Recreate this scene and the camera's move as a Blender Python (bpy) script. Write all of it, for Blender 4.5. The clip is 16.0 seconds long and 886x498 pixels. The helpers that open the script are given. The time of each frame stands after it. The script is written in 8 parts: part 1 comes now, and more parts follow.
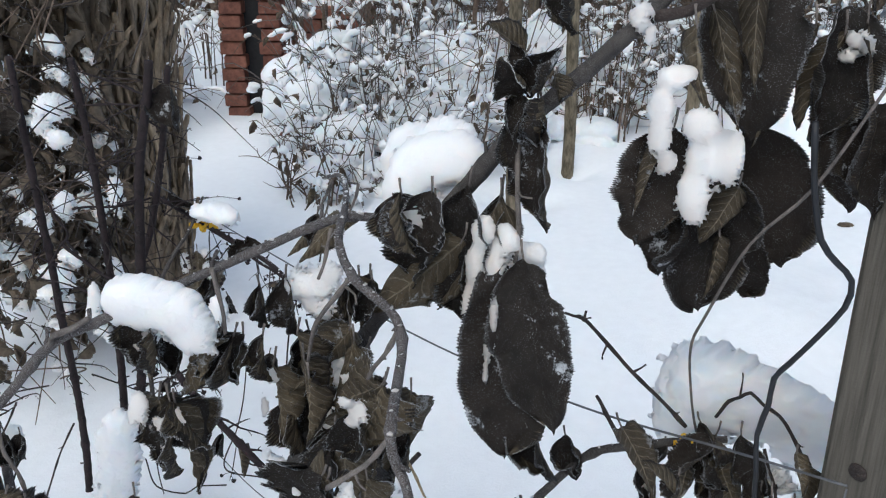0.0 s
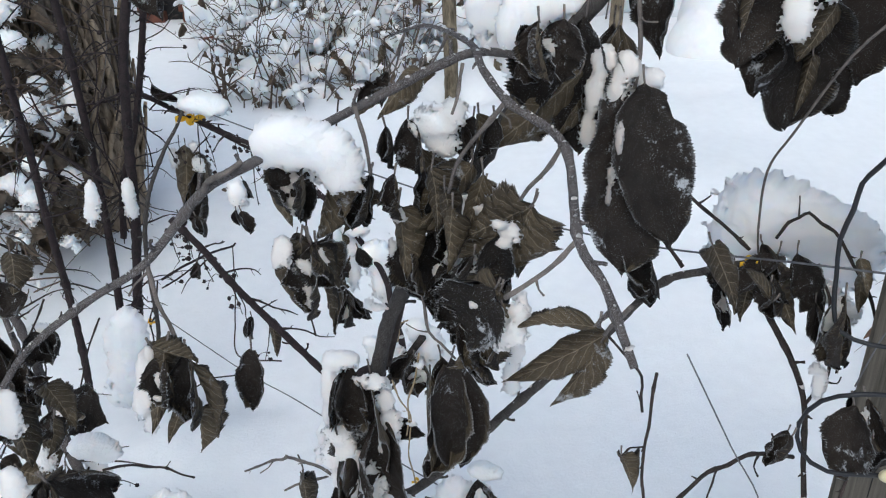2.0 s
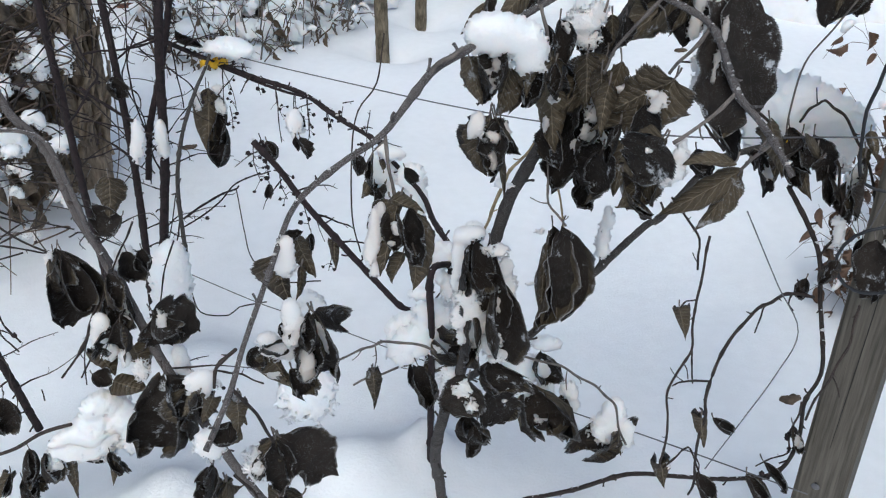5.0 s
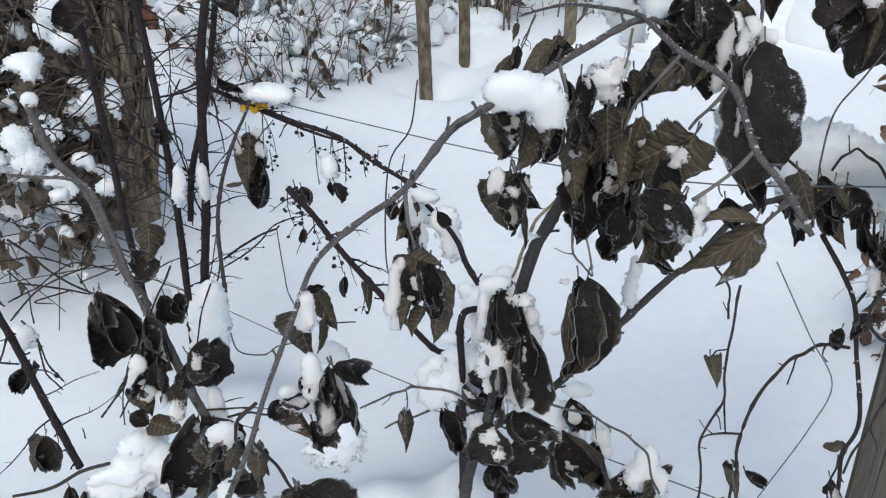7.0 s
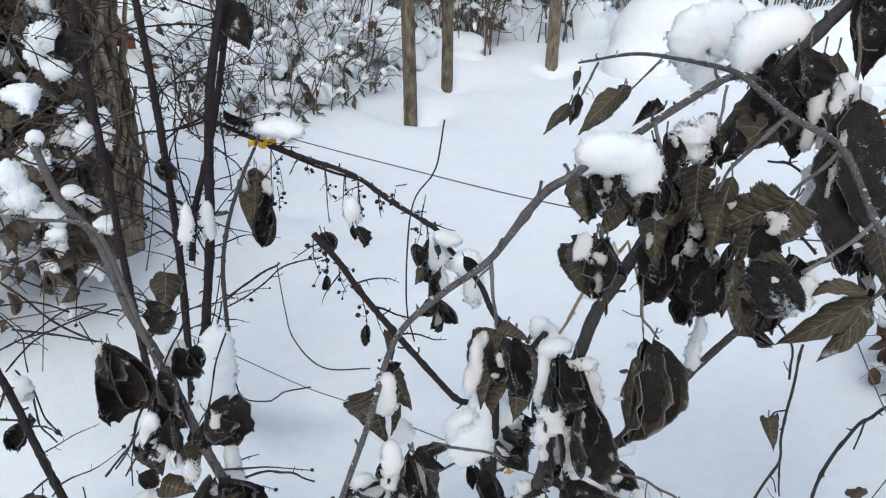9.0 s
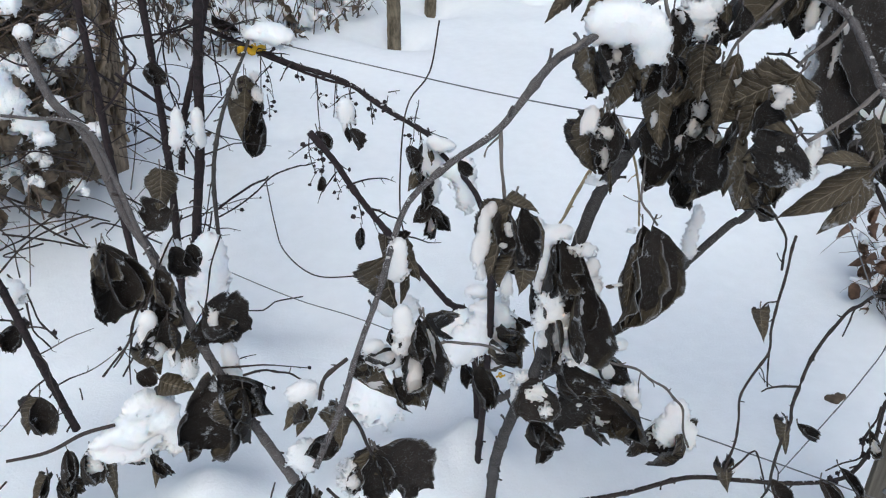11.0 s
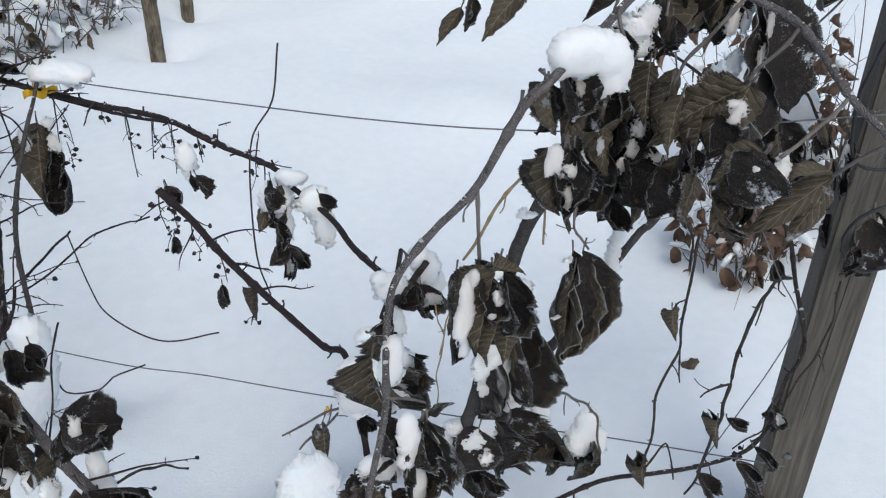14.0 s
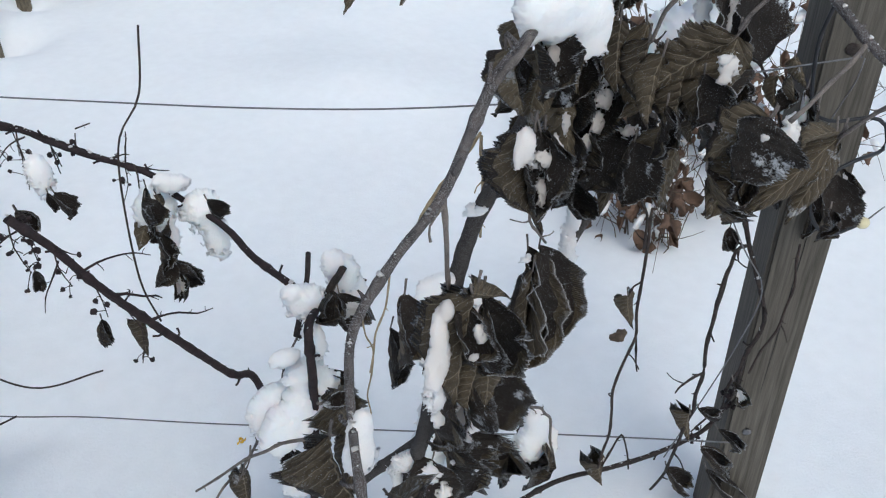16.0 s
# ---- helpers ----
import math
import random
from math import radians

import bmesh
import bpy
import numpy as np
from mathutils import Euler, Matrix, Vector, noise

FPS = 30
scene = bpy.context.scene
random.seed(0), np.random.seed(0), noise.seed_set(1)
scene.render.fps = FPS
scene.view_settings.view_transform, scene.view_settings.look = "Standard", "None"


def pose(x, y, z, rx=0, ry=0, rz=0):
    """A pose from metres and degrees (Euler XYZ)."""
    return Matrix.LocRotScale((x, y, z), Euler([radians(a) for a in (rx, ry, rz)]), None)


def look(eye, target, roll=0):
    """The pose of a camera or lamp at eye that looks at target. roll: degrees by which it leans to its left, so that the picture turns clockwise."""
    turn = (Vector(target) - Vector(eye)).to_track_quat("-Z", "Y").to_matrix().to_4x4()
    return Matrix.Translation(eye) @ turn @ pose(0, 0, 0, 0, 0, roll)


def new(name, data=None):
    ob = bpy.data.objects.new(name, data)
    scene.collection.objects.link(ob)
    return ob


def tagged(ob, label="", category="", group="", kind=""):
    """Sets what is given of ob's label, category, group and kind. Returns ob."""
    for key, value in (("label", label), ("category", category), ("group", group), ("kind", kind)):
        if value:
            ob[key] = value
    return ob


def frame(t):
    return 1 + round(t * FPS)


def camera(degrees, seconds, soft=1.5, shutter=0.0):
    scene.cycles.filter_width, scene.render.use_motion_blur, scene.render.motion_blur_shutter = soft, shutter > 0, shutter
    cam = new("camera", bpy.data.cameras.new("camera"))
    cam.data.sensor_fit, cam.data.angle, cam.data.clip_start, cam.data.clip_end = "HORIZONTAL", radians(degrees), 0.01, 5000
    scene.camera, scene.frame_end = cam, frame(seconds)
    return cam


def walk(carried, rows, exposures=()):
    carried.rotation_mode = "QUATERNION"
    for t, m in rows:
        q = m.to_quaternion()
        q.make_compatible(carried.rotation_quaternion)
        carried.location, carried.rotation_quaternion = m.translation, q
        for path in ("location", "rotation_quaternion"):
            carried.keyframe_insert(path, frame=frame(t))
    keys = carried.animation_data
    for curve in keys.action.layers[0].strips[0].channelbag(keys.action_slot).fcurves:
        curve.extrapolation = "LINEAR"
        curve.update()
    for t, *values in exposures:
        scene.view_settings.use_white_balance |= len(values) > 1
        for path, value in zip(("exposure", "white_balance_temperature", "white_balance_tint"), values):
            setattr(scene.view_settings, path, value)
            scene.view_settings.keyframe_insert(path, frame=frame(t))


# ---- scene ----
cam = camera(54.3, 16.0, soft=1.15)
PATH = [
    (0, (0.016, 0.002, 1.196), (-0.008, 1.863, 0.463), 0.1),
    (0.5, (-0.014, -0.045, 1.183), (0.005, 1.783, 0.372), 1.2),
    (1, (-0.035, -0.066, 1.17), (-0.018, 1.735, 0.301), 2.9),
    (1.5, (-0.091, -0.037, 1.147), (-0.067, 1.741, 0.232), 1.2),
    (2, (-0.156, -0.043, 1.156), (0.032, 1.721, 0.233), -0.9),
    (2.5, (-0.231, -0.066, 1.16), (0.184, 1.656, 0.231), -2.6),
    (3, (-0.374, -0.112, 1.148), (0.21, 1.548, 0.197), -3.1),
    (3.5, (-0.447, -0.124, 1.145), (0.249, 1.483, 0.18), -1.5),
    (4, (-0.48, -0.148, 1.142), (0.24, 1.449, 0.177), -0.1),
    (4.5, (-0.483, -0.184, 1.15), (0.116, 1.463, 0.186), 0.9),
    (4.7, (-0.467, -0.193, 1.151), (0.057, 1.474, 0.18), 1.2),
    (6.8, (-0.425, -0.198, 1.17), (-0.079, 1.533, 0.23), -0.9),
    (7, (-0.424, -0.197, 1.176), (-0.065, 1.546, 0.262), -1.0),
    (7.5, (-0.422, -0.182, 1.183), (-0.038, 1.573, 0.304), -0.9),
    (8, (-0.433, -0.168, 1.185), (-0.039, 1.588, 0.313), -0.3),
    (8.5, (-0.469, -0.142, 1.185), (-0.056, 1.609, 0.311), 0.4),
    (9, (-0.515, -0.094, 1.19), (-0.059, 1.644, 0.311), 0.6),
    (9.5, (-0.556, -0.074, 1.182), (-0.002, 1.627, 0.287), 0.9),
    (9.7, (-0.548, -0.078, 1.175), (0.077, 1.592, 0.27), 1.2),
    (11.8, (-0.551, -0.129, 1.126), (-0.148, 1.535, 0.092), 0.7),
    (12, (-0.565, -0.107, 1.125), (-0.165, 1.556, 0.088), 0.4),
    (12.5, (-0.578, -0.028, 1.141), (-0.025, 1.599, 0.118), -0.6),
    (13, (-0.601, 0.032, 1.145), (0.148, 1.59, 0.138), -0.7),
    (13.5, (-0.63, 0.064, 1.144), (0.249, 1.548, 0.131), -0.2),
    (14, (-0.651, 0.068, 1.144), (0.319, 1.492, 0.129), 1.7),
    (14.5, (-0.682, 0.085, 1.145), (0.295, 1.499, 0.122), 3.4),
    (15, (-0.663, 0.147, 1.112), (0.31, 1.556, 0.078), 1.8),
    (15.5, (-0.613, 0.218, 1.088), (0.466, 1.528, 0.029), 0.9),
    (16, (-0.602, 0.218, 1.093), (0.562, 1.446, 0.027), 0.8),
]
walk(cam, [(t, look(eye, target, roll)) for t, eye, target, roll in PATH], [(0, -0.05, 5640, 3), (3, -0.05, 5640, 3), (4, -0.12, 5640, 3), (6.8, -0.08, 5640, 3), (9.7, -0.06, 5640, 3), (12.5, -0.08, 5640, 3), (13.5, -0.15, 5640, 3), (14.5, -0.11, 5640, 3), (16, -0.12, 5640, 3)])

# world: an overcast winter sky
world = bpy.data.worlds.new("overcast")
scene.world = world
world.use_nodes = True
wn, wl = world.node_tree.nodes, world.node_tree.links
sky = wn.new("ShaderNodeTexSky")
sky.sky_type, sky.sun_disc = "NISHITA", False
sky.sun_elevation, sky.sun_rotation = radians(48), radians(200)
sky.air_density, sky.dust_density, sky.ozone_density = 1.0, 6.0, 0.6
wn["Background"].inputs["Strength"].default_value = 0.105
wl.new(sky.outputs["Color"], wn["Background"].inputs["Color"])
sun = new("sun", bpy.data.lights.new("sun", "SUN"))
sun.data.energy, sun.data.angle, sun.data.color = 1.08, radians(60), (1.0, 0.97, 0.93)
sun.matrix_world = look((0, 0, 6), (0.9, 2.6, 0.0))


# ---- materials ----
def node_material(name, rough=0.8):
    m = bpy.data.materials.new(name)
    m.use_nodes = True
    b = m.node_tree.nodes["Principled BSDF"]
    b.inputs["Roughness"].default_value = rough
    b.inputs["Specular IOR Level"].default_value = 0.3
    return m, m.node_tree.nodes, m.node_tree.links, b


def noise_node(n, l, scale, detail=4, rough=0.55, vector=None, kind="Object", stretch=None):
    tex = n.new("ShaderNodeTexNoise")
    tex.inputs["Scale"].default_value, tex.inputs["Detail"].default_value, tex.inputs["Roughness"].default_value = scale, detail, rough
    if vector is None:
        vector = n.new("ShaderNodeTexCoord").outputs[kind]
    if stretch:
        mp = n.new("ShaderNodeMapping")
        mp.inputs["Scale"].default_value = stretch
        l.new(vector, mp.inputs["Vector"])
        vector = mp.outputs["Vector"]
    l.new(vector, tex.inputs["Vector"])
    return tex.outputs["Fac"]


def ramp(n, l, fac, stops):
    r = n.new("ShaderNodeValToRGB")
    while len(r.color_ramp.elements) < len(stops):
        r.color_ramp.elements.new(0.5)
    for e, (p, c) in zip(r.color_ramp.elements, stops):
        e.position, e.color = p, (*c, 1) if len(c) == 3 else c
    l.new(fac, r.inputs["Fac"])
    return r.outputs["Color"]


def grey(p, v):
    return (p, (v, v, v))


def blend(n, l, fac, a, b, how="MIX"):
    m = n.new("ShaderNodeMix")
    m.data_type, m.blend_type = "RGBA", how
    for k, v in ((0, fac), (6, a), (7, b)):
        if isinstance(v, (int, float)):
            m.inputs[k].default_value = v
        elif isinstance(v, tuple):
            m.inputs[k].default_value = (*v, 1)
        else:
            l.new(v, m.inputs[k])
    return m.outputs[2]


def maths(n, l, op, a, b=0.0):
    m = n.new("ShaderNodeMath")
    m.operation = op
    for k, v in ((0, a), (1, b)):
        if isinstance(v, (int, float)):
            m.inputs[k].default_value = v
        else:
            l.new(v, m.inputs[k])
    return m.outputs[0]


def relief(n, l, b, height, strength=0.4, distance=0.002):
    bump = n.new("ShaderNodeBump")
    bump.inputs["Strength"].default_value, bump.inputs["Distance"].default_value = strength, distance
    l.new(height, bump.inputs["Height"])
    l.new(bump.outputs["Normal"], b.inputs["Normal"])


def snow_material(name, tone=(0.84, 0.86, 0.9), grain=420, strength=0.75):
    m, n, l, b = node_material(name, 0.85)
    b.inputs["Specular IOR Level"].default_value = 0.12
    pos = n.new("ShaderNodeNewGeometry").outputs["Position"]
    fine, mid = noise_node(n, l, grain, 5, 0.7, pos), noise_node(n, l, 28, 4, 0.55, pos)
    l.new(ramp(n, l, mid, [(0.3, tuple(v * 0.96 for v in tone)), (0.7, tone)]), b.inputs["Base Color"])
    relief(n, l, b, maths(n, l, "ADD", maths(n, l, "MULTIPLY", mid, 0.7), maths(n, l, "MULTIPLY", fine, 1.3)), strength, 0.003)
    b.inputs["Subsurface Weight"].default_value = 0.85 if grain > 200 else 0.15
    b.inputs["Subsurface Scale"].default_value = 0.03
    b.inputs["Subsurface Radius"].default_value = (0.7, 0.85, 1.0)
    return m


def leaf_material(name, dark, mid, vein, veining, frost, dust, bump):
    """Withered bramble leaf. UV: u along the midrib, v from margin to margin."""
    m, n, l, b = node_material(name, 0.7)
    sep = n.new("ShaderNodeSeparateXYZ")
    l.new(n.new("ShaderNodeTexCoord").outputs["UV"], sep.inputs["Vector"])
    u, v = sep.outputs["X"], maths(n, l, "ABSOLUTE", maths(n, l, "SUBTRACT", sep.outputs["Y"], 0.5))
    pos = n.new("ShaderNodeNewGeometry").outputs["Position"]
    fine, big, speck, wide = noise_node(n, l, 500, 5, 0.7, pos), noise_node(n, l, 60, 5, 0.6, pos), noise_node(n, l, 1300, 2, 0.5, pos), noise_node(n, l, 26, 3, 0.5, pos)
    # side veins climb from the midrib towards the margin
    wave = maths(n, l, "SUBTRACT", maths(n, l, "MULTIPLY", u, 7.5), maths(n, l, "MULTIPLY", v, 5.0))
    wave = maths(n, l, "ADD", wave, maths(n, l, "MULTIPLY", big, 0.9))
    side = maths(n, l, "ABSOLUTE", maths(n, l, "SUBTRACT", maths(n, l, "FRACT", wave), 0.5))
    sidevein = ramp(n, l, side, [grey(0.0, 0.8), grey(0.075, 0.0)])
    midrib = ramp(n, l, v, [grey(0.0, 1.0), grey(0.018, 0.0)])
    veins = maths(n, l, "MAXIMUM", sidevein, midrib)
    tint = n.new("ShaderNodeObjectInfo").outputs["Random"]
    tone = maths(n, l, "ADD", maths(n, l, "MULTIPLY", big, 0.5), maths(n, l, "ADD", maths(n, l, "MULTIPLY", wide, 0.35), maths(n, l, "MULTIPLY", tint, 0.3)))
    col = ramp(n, l, tone, [(0.35, dark), (0.8, mid)])
    col = blend(n, l, maths(n, l, "MULTIPLY", veins, veining), col, vein)
    # rime: grains all over, thicker on the margin; powder snow in patches
    edge = ramp(n, l, v, [grey(0.44, 0.0), grey(0.49, 1.0)])
    grains = ramp(n, l, maths(n, l, "ADD", speck, maths(n, l, "ADD", maths(n, l, "MULTIPLY", edge, 0.19), maths(n, l, "MULTIPLY", veins, 0.04))), [grey(0.63, 0.0), grey(0.7, 1.0)])
    patch = ramp(n, l, big, [grey(0.4, 0.2), grey(0.66, 1.0)])
    rime = maths(n, l, "MULTIPLY", maths(n, l, "MULTIPLY", grains, patch), frost)
    powder = maths(n, l, "ADD", maths(n, l, "MULTIPLY", big, 0.55), maths(n, l, "ADD", maths(n, l, "MULTIPLY", wide, 0.5), maths(n, l, "MULTIPLY", fine, 0.3)))
    powder = maths(n, l, "MULTIPLY", ramp(n, l, powder, [grey(0.775, 0.0), grey(0.83, 1.0)]), dust)
    white = maths(n, l, "MAXIMUM", rime, powder)
    col = blend(n, l, white, col, (0.66, 0.69, 0.74))
    l.new(col, b.inputs["Base Color"])
    h = maths(n, l, "ADD", maths(n, l, "MULTIPLY", ramp(n, l, side, [grey(0.0, 0.0), grey(0.5, 1.0)]), bump), maths(n, l, "ADD", maths(n, l, "MULTIPLY", fine, 0.7), maths(n, l, "ADD", white, maths(n, l, "MULTIPLY", big, 0.8))))
    relief(n, l, b, h, 0.8, 0.002)
    return m


def bark_material(name, dark, light, frost=0.0, stretch=(1, 1, 1), scale=90, strength=0.6):
    m, n, l, b = node_material(name, 0.8)
    pos = n.new("ShaderNodeNewGeometry").outputs["Position"]
    long, fine, speck = noise_node(n, l, scale, 5, 0.65, pos, stretch=stretch), noise_node(n, l, 500, 3, 0.6, pos), noise_node(n, l, 1800, 2, 0.6, pos)
    tint = n.new("ShaderNodeObjectInfo").outputs["Random"]
    col = ramp(n, l, maths(n, l, "ADD", maths(n, l, "MULTIPLY", long, 0.85), maths(n, l, "MULTIPLY", tint, 0.15)), [(0.35, dark), (0.7, light)])
    if frost:
        col = blend(n, l, maths(n, l, "MULTIPLY", ramp(n, l, speck, [grey(0.5, 0.0), grey(0.62, 1.0)]), frost), col, (0.5, 0.5, 0.52))
    l.new(col, b.inputs["Base Color"])
    relief(n, l, b, maths(n, l, "ADD", long, maths(n, l, "MULTIPLY", fine, 0.4)), strength, 0.002)
    return m


def plain_material(name, colour, rough=0.6, metal=0.0, spread=0.25, scale=60):
    m, n, l, b = node_material(name, rough)
    f = noise_node(n, l, scale, 4, 0.6, n.new("ShaderNodeNewGeometry").outputs["Position"])
    l.new(ramp(n, l, f, [(0.3, tuple(c * (1 - spread) for c in colour)), (0.7, tuple(min(1, c * (1 + spread)) for c in colour))]), b.inputs["Base Color"])
    b.inputs["Metallic"].default_value = metal
    relief(n, l, b, f, 0.3, 0.001)
    return m


SNOW = snow_material("snow", (0.87, 0.885, 0.915), 520, 0.3)
GROUND_SNOW = snow_material("ground_snow", (0.9, 0.922, 0.958), 160, 0.5)
LEAF_TOP = leaf_material("leaf_upper_side", (0.0075, 0.006, 0.0052), (0.029, 0.0215, 0.017), (0.028, 0.021, 0.016), 0.3, 0.5, 0.85, 0.2)
LEAF_UNDER = leaf_material("leaf_under_side", (0.032, 0.0245, 0.016), (0.115, 0.09, 0.057), (0.25, 0.21, 0.15), 0.8, 0.5, 0.5, 0.9)
RIME = plain_material("rime", (0.4, 0.4, 0.41), 0.7, 0, 0.9, 900)
CANE_DARK = bark_material("cane_dark", (0.018, 0.015, 0.014), (0.06, 0.052, 0.047), 0.16)
CANE_FROST = bark_material("cane_rimed", (0.024, 0.019, 0.018), (0.078, 0.063, 0.058), 0.4)
CANE_PURPLE = bark_material("cane_purple", (0.010, 0.007, 0.008), (0.034, 0.022, 0.024), 0.03)
TWIG = bark_material("twig", (0.012, 0.009, 0.008), (0.05, 0.035, 0.03), 0.08)
TWIG_GREY = bark_material("twig_grey", (0.07, 0.06, 0.055), (0.2, 0.17, 0.15), 0.2)
TWIG_BROWN = bark_material("twig_brown", (0.065, 0.045, 0.033), (0.19, 0.14, 0.105), 0.05)
POST = bark_material("weathered_post", (0.055, 0.05, 0.042), (0.15, 0.136, 0.115), 0.0, (1, 1, 0.04), 220, 0.7)
STAKE = bark_material("stake_bark", (0.06, 0.05, 0.033), (0.27, 0.225, 0.16), 0.0, (1, 1, 0.3), 60)
TRUNK = bark_material("trunk_bark", (0.035, 0.026, 0.018), (0.36, 0.28, 0.2), 0.0, (1, 1, 0.28), 48, 1.0)
PALE_BARK = bark_material("pale_bark", (0.1, 0.075, 0.05), (0.42, 0.33, 0.23), 0.0, (1, 1, 0.25), 60, 1.0)
STRAW = bark_material("straw", (0.25, 0.19, 0.11), (0.5, 0.4, 0.26), 0.0)
BRICK = bark_material("brick", (0.11, 0.046, 0.034), (0.25, 0.11, 0.075), 0.0, (1, 1, 1), 30)
SOOT = plain_material("black_iron", (0.015, 0.015, 0.017), 0.6)
WIRE = plain_material("wire", (0.16, 0.16, 0.17), 0.5, 0.6)
CABLE = plain_material("cable", (0.02, 0.021, 0.025), 0.45)
YELLOW = plain_material("yellow_tie", (0.75, 0.45, 0.02), 0.5, 0, 0.15)
CREAM = plain_material("cream_cap", (0.6, 0.55, 0.36), 0.4, 0, 0.1)
RUST_LEAF = plain_material("rust_leaf", (0.125, 0.078, 0.054), 0.7, 0, 0.4, 40)
GREY_LEAF = plain_material("grey_dead_leaf", (0.1, 0.075, 0.053), 0.8, 0, 0.6, 40)
VINE_LEAF = plain_material("vine_leaf_under", (0.115, 0.092, 0.068), 0.8, 0, 0.6, 40)
NEEDLE = plain_material("dark_needles", (0.018, 0.024, 0.018), 0.8, 0, 0.4, 30)


# ---- builders ----
def mesh_object(name, verts, faces, materials, parent=None, label="", slots=None, smooth=True, uvs=None):
    me = bpy.data.meshes.new(name)
    me.from_pydata(verts, [], faces)
    for m in materials if isinstance(materials, (list, tuple)) else [materials]:
        me.materials.append(m)
    if slots is not None:
        me.polygons.foreach_set("material_index", slots)
    if smooth:
        me.polygons.foreach_set("use_smooth", [True] * len(me.polygons))
    if uvs is not None:
        layer = me.uv_layers.new(name="UVMap")
        for loop in me.loops:
            layer.data[loop.index].uv = uvs[loop.vertex_index]
    me.update()
    ob = new(name, me)
    if parent is not None:
        ob.parent = parent
        ob.matrix_parent_inverse = parent.matrix_world.inverted() if parent.type != "EMPTY" else Matrix.Translation(parent.location).inverted()
    return tagged(ob, label)


def part(name, bm, material, parent, label=""):
    me = bpy.data.meshes.new(name)
    bm.to_mesh(me)
    bm.free()
    me.materials.append(material)
    ob = new(name, me)
    ob.parent = parent
    if parent.type == "EMPTY":
        ob.matrix_parent_inverse = Matrix.Translation(parent.location).inverted()
    return tagged(ob, label)


def thing(name, at, label, category, group=""):
    ob = new(name)
    ob.location = at
    ob.empty_display_size = 0.05
    return tagged(ob, label, category, group)


def smooth_path(points, step=0.012):
    """Catmull-Rom through (x, y, z, r)."""
    p = [np.array(q, float) for q in points]
    p = [2 * p[0] - p[1]] + p + [2 * p[-1] - p[-2]]
    out = []
    for a, b, c, d in zip(p, p[1:], p[2:], p[3:]):
        k = max(2, min(40, int(np.linalg.norm((c - b)[:3]) / step)))
        for i in range(k):
            t = i / k
            out.append(0.5 * (2 * b + (c - a) * t + (2 * a - 5 * b + 4 * c - d) * t * t + (3 * b - 3 * c + d - a) * t ** 3))
    out.append(p[-2])
    return out


def tube_data(points, sides=8, rough=0.06, step=0.012, nodes=0.0):
    path = smooth_path(points, step)
    verts, faces = [], []
    up = Vector((0.31, 0.22, 0.92))
    path = [(Vector(q[:3]), q[3]) for q in path]
    n = len(path)
    run = 0.0
    ring = [(math.cos(2 * math.pi * k / sides), math.sin(2 * math.pi * k / sides)) for k in range(sides)]
    for i, (at, radius) in enumerate(path):
        d = path[min(i + 1, n - 1)][0] - path[max(i - 1, 0)][0]
        run += d.length / 2
        a = d.cross(up).normalized()
        b = d.cross(a).normalized()
        swell = 1 + (0.35 * max(0, 1 - abs((run / nodes) % 1 - 0.5) * nodes / 0.006) if nodes else 0)
        base = max(radius, 0.0004) * swell
        for c, w in ring:
            r = base * (1 + rough * random.uniform(-1, 1))
            verts.append(tuple(at + a * (r * c) + b * (r * w)))
    for i in range(n - 1):
        for k in range(sides):
            j = (k + 1) % sides
            faces.append((i * sides + k, i * sides + j, (i + 1) * sides + j, (i + 1) * sides + k))
    faces.append(tuple(range(sides))[::-1])
    faces.append(tuple(range((n - 1) * sides, n * sides)))
    return verts, faces


CRUMBS = []


def crumb_snow(path, every=0.03, low=0.0008, high=0.0022):
    """Crumbs of snow that lie on top of a stem."""
    verts, faces = [], []
    for q in path:
        if random.random() > 0.012 / every:
            continue
        s = random.uniform(low, high) * random.choice((0.6, 1, 1, 1.5))
        if not CRUMBS:
            CRUMBS.extend(blob_data([(3.0 * k, 0, 0, 1.3, 1.1, 1.0)], 1, 0.8) for k in range(6))
        i = random.randrange(6)
        k0 = len(verts)
        verts += [(q[0] + s * (x - 3 * i), q[1] + s * y, q[2] + q[3] * 0.8 + s * z) for x, y, z in CRUMBS[i][0]]
        faces += [tuple(k + k0 for k in g) for g in CRUMBS[i][1]]
    if verts:
        tagged(mesh_object("snow_crumbs", verts, faces, SNOW), "crumbs of snow stuck along a stem", "snow", "", "stuff")


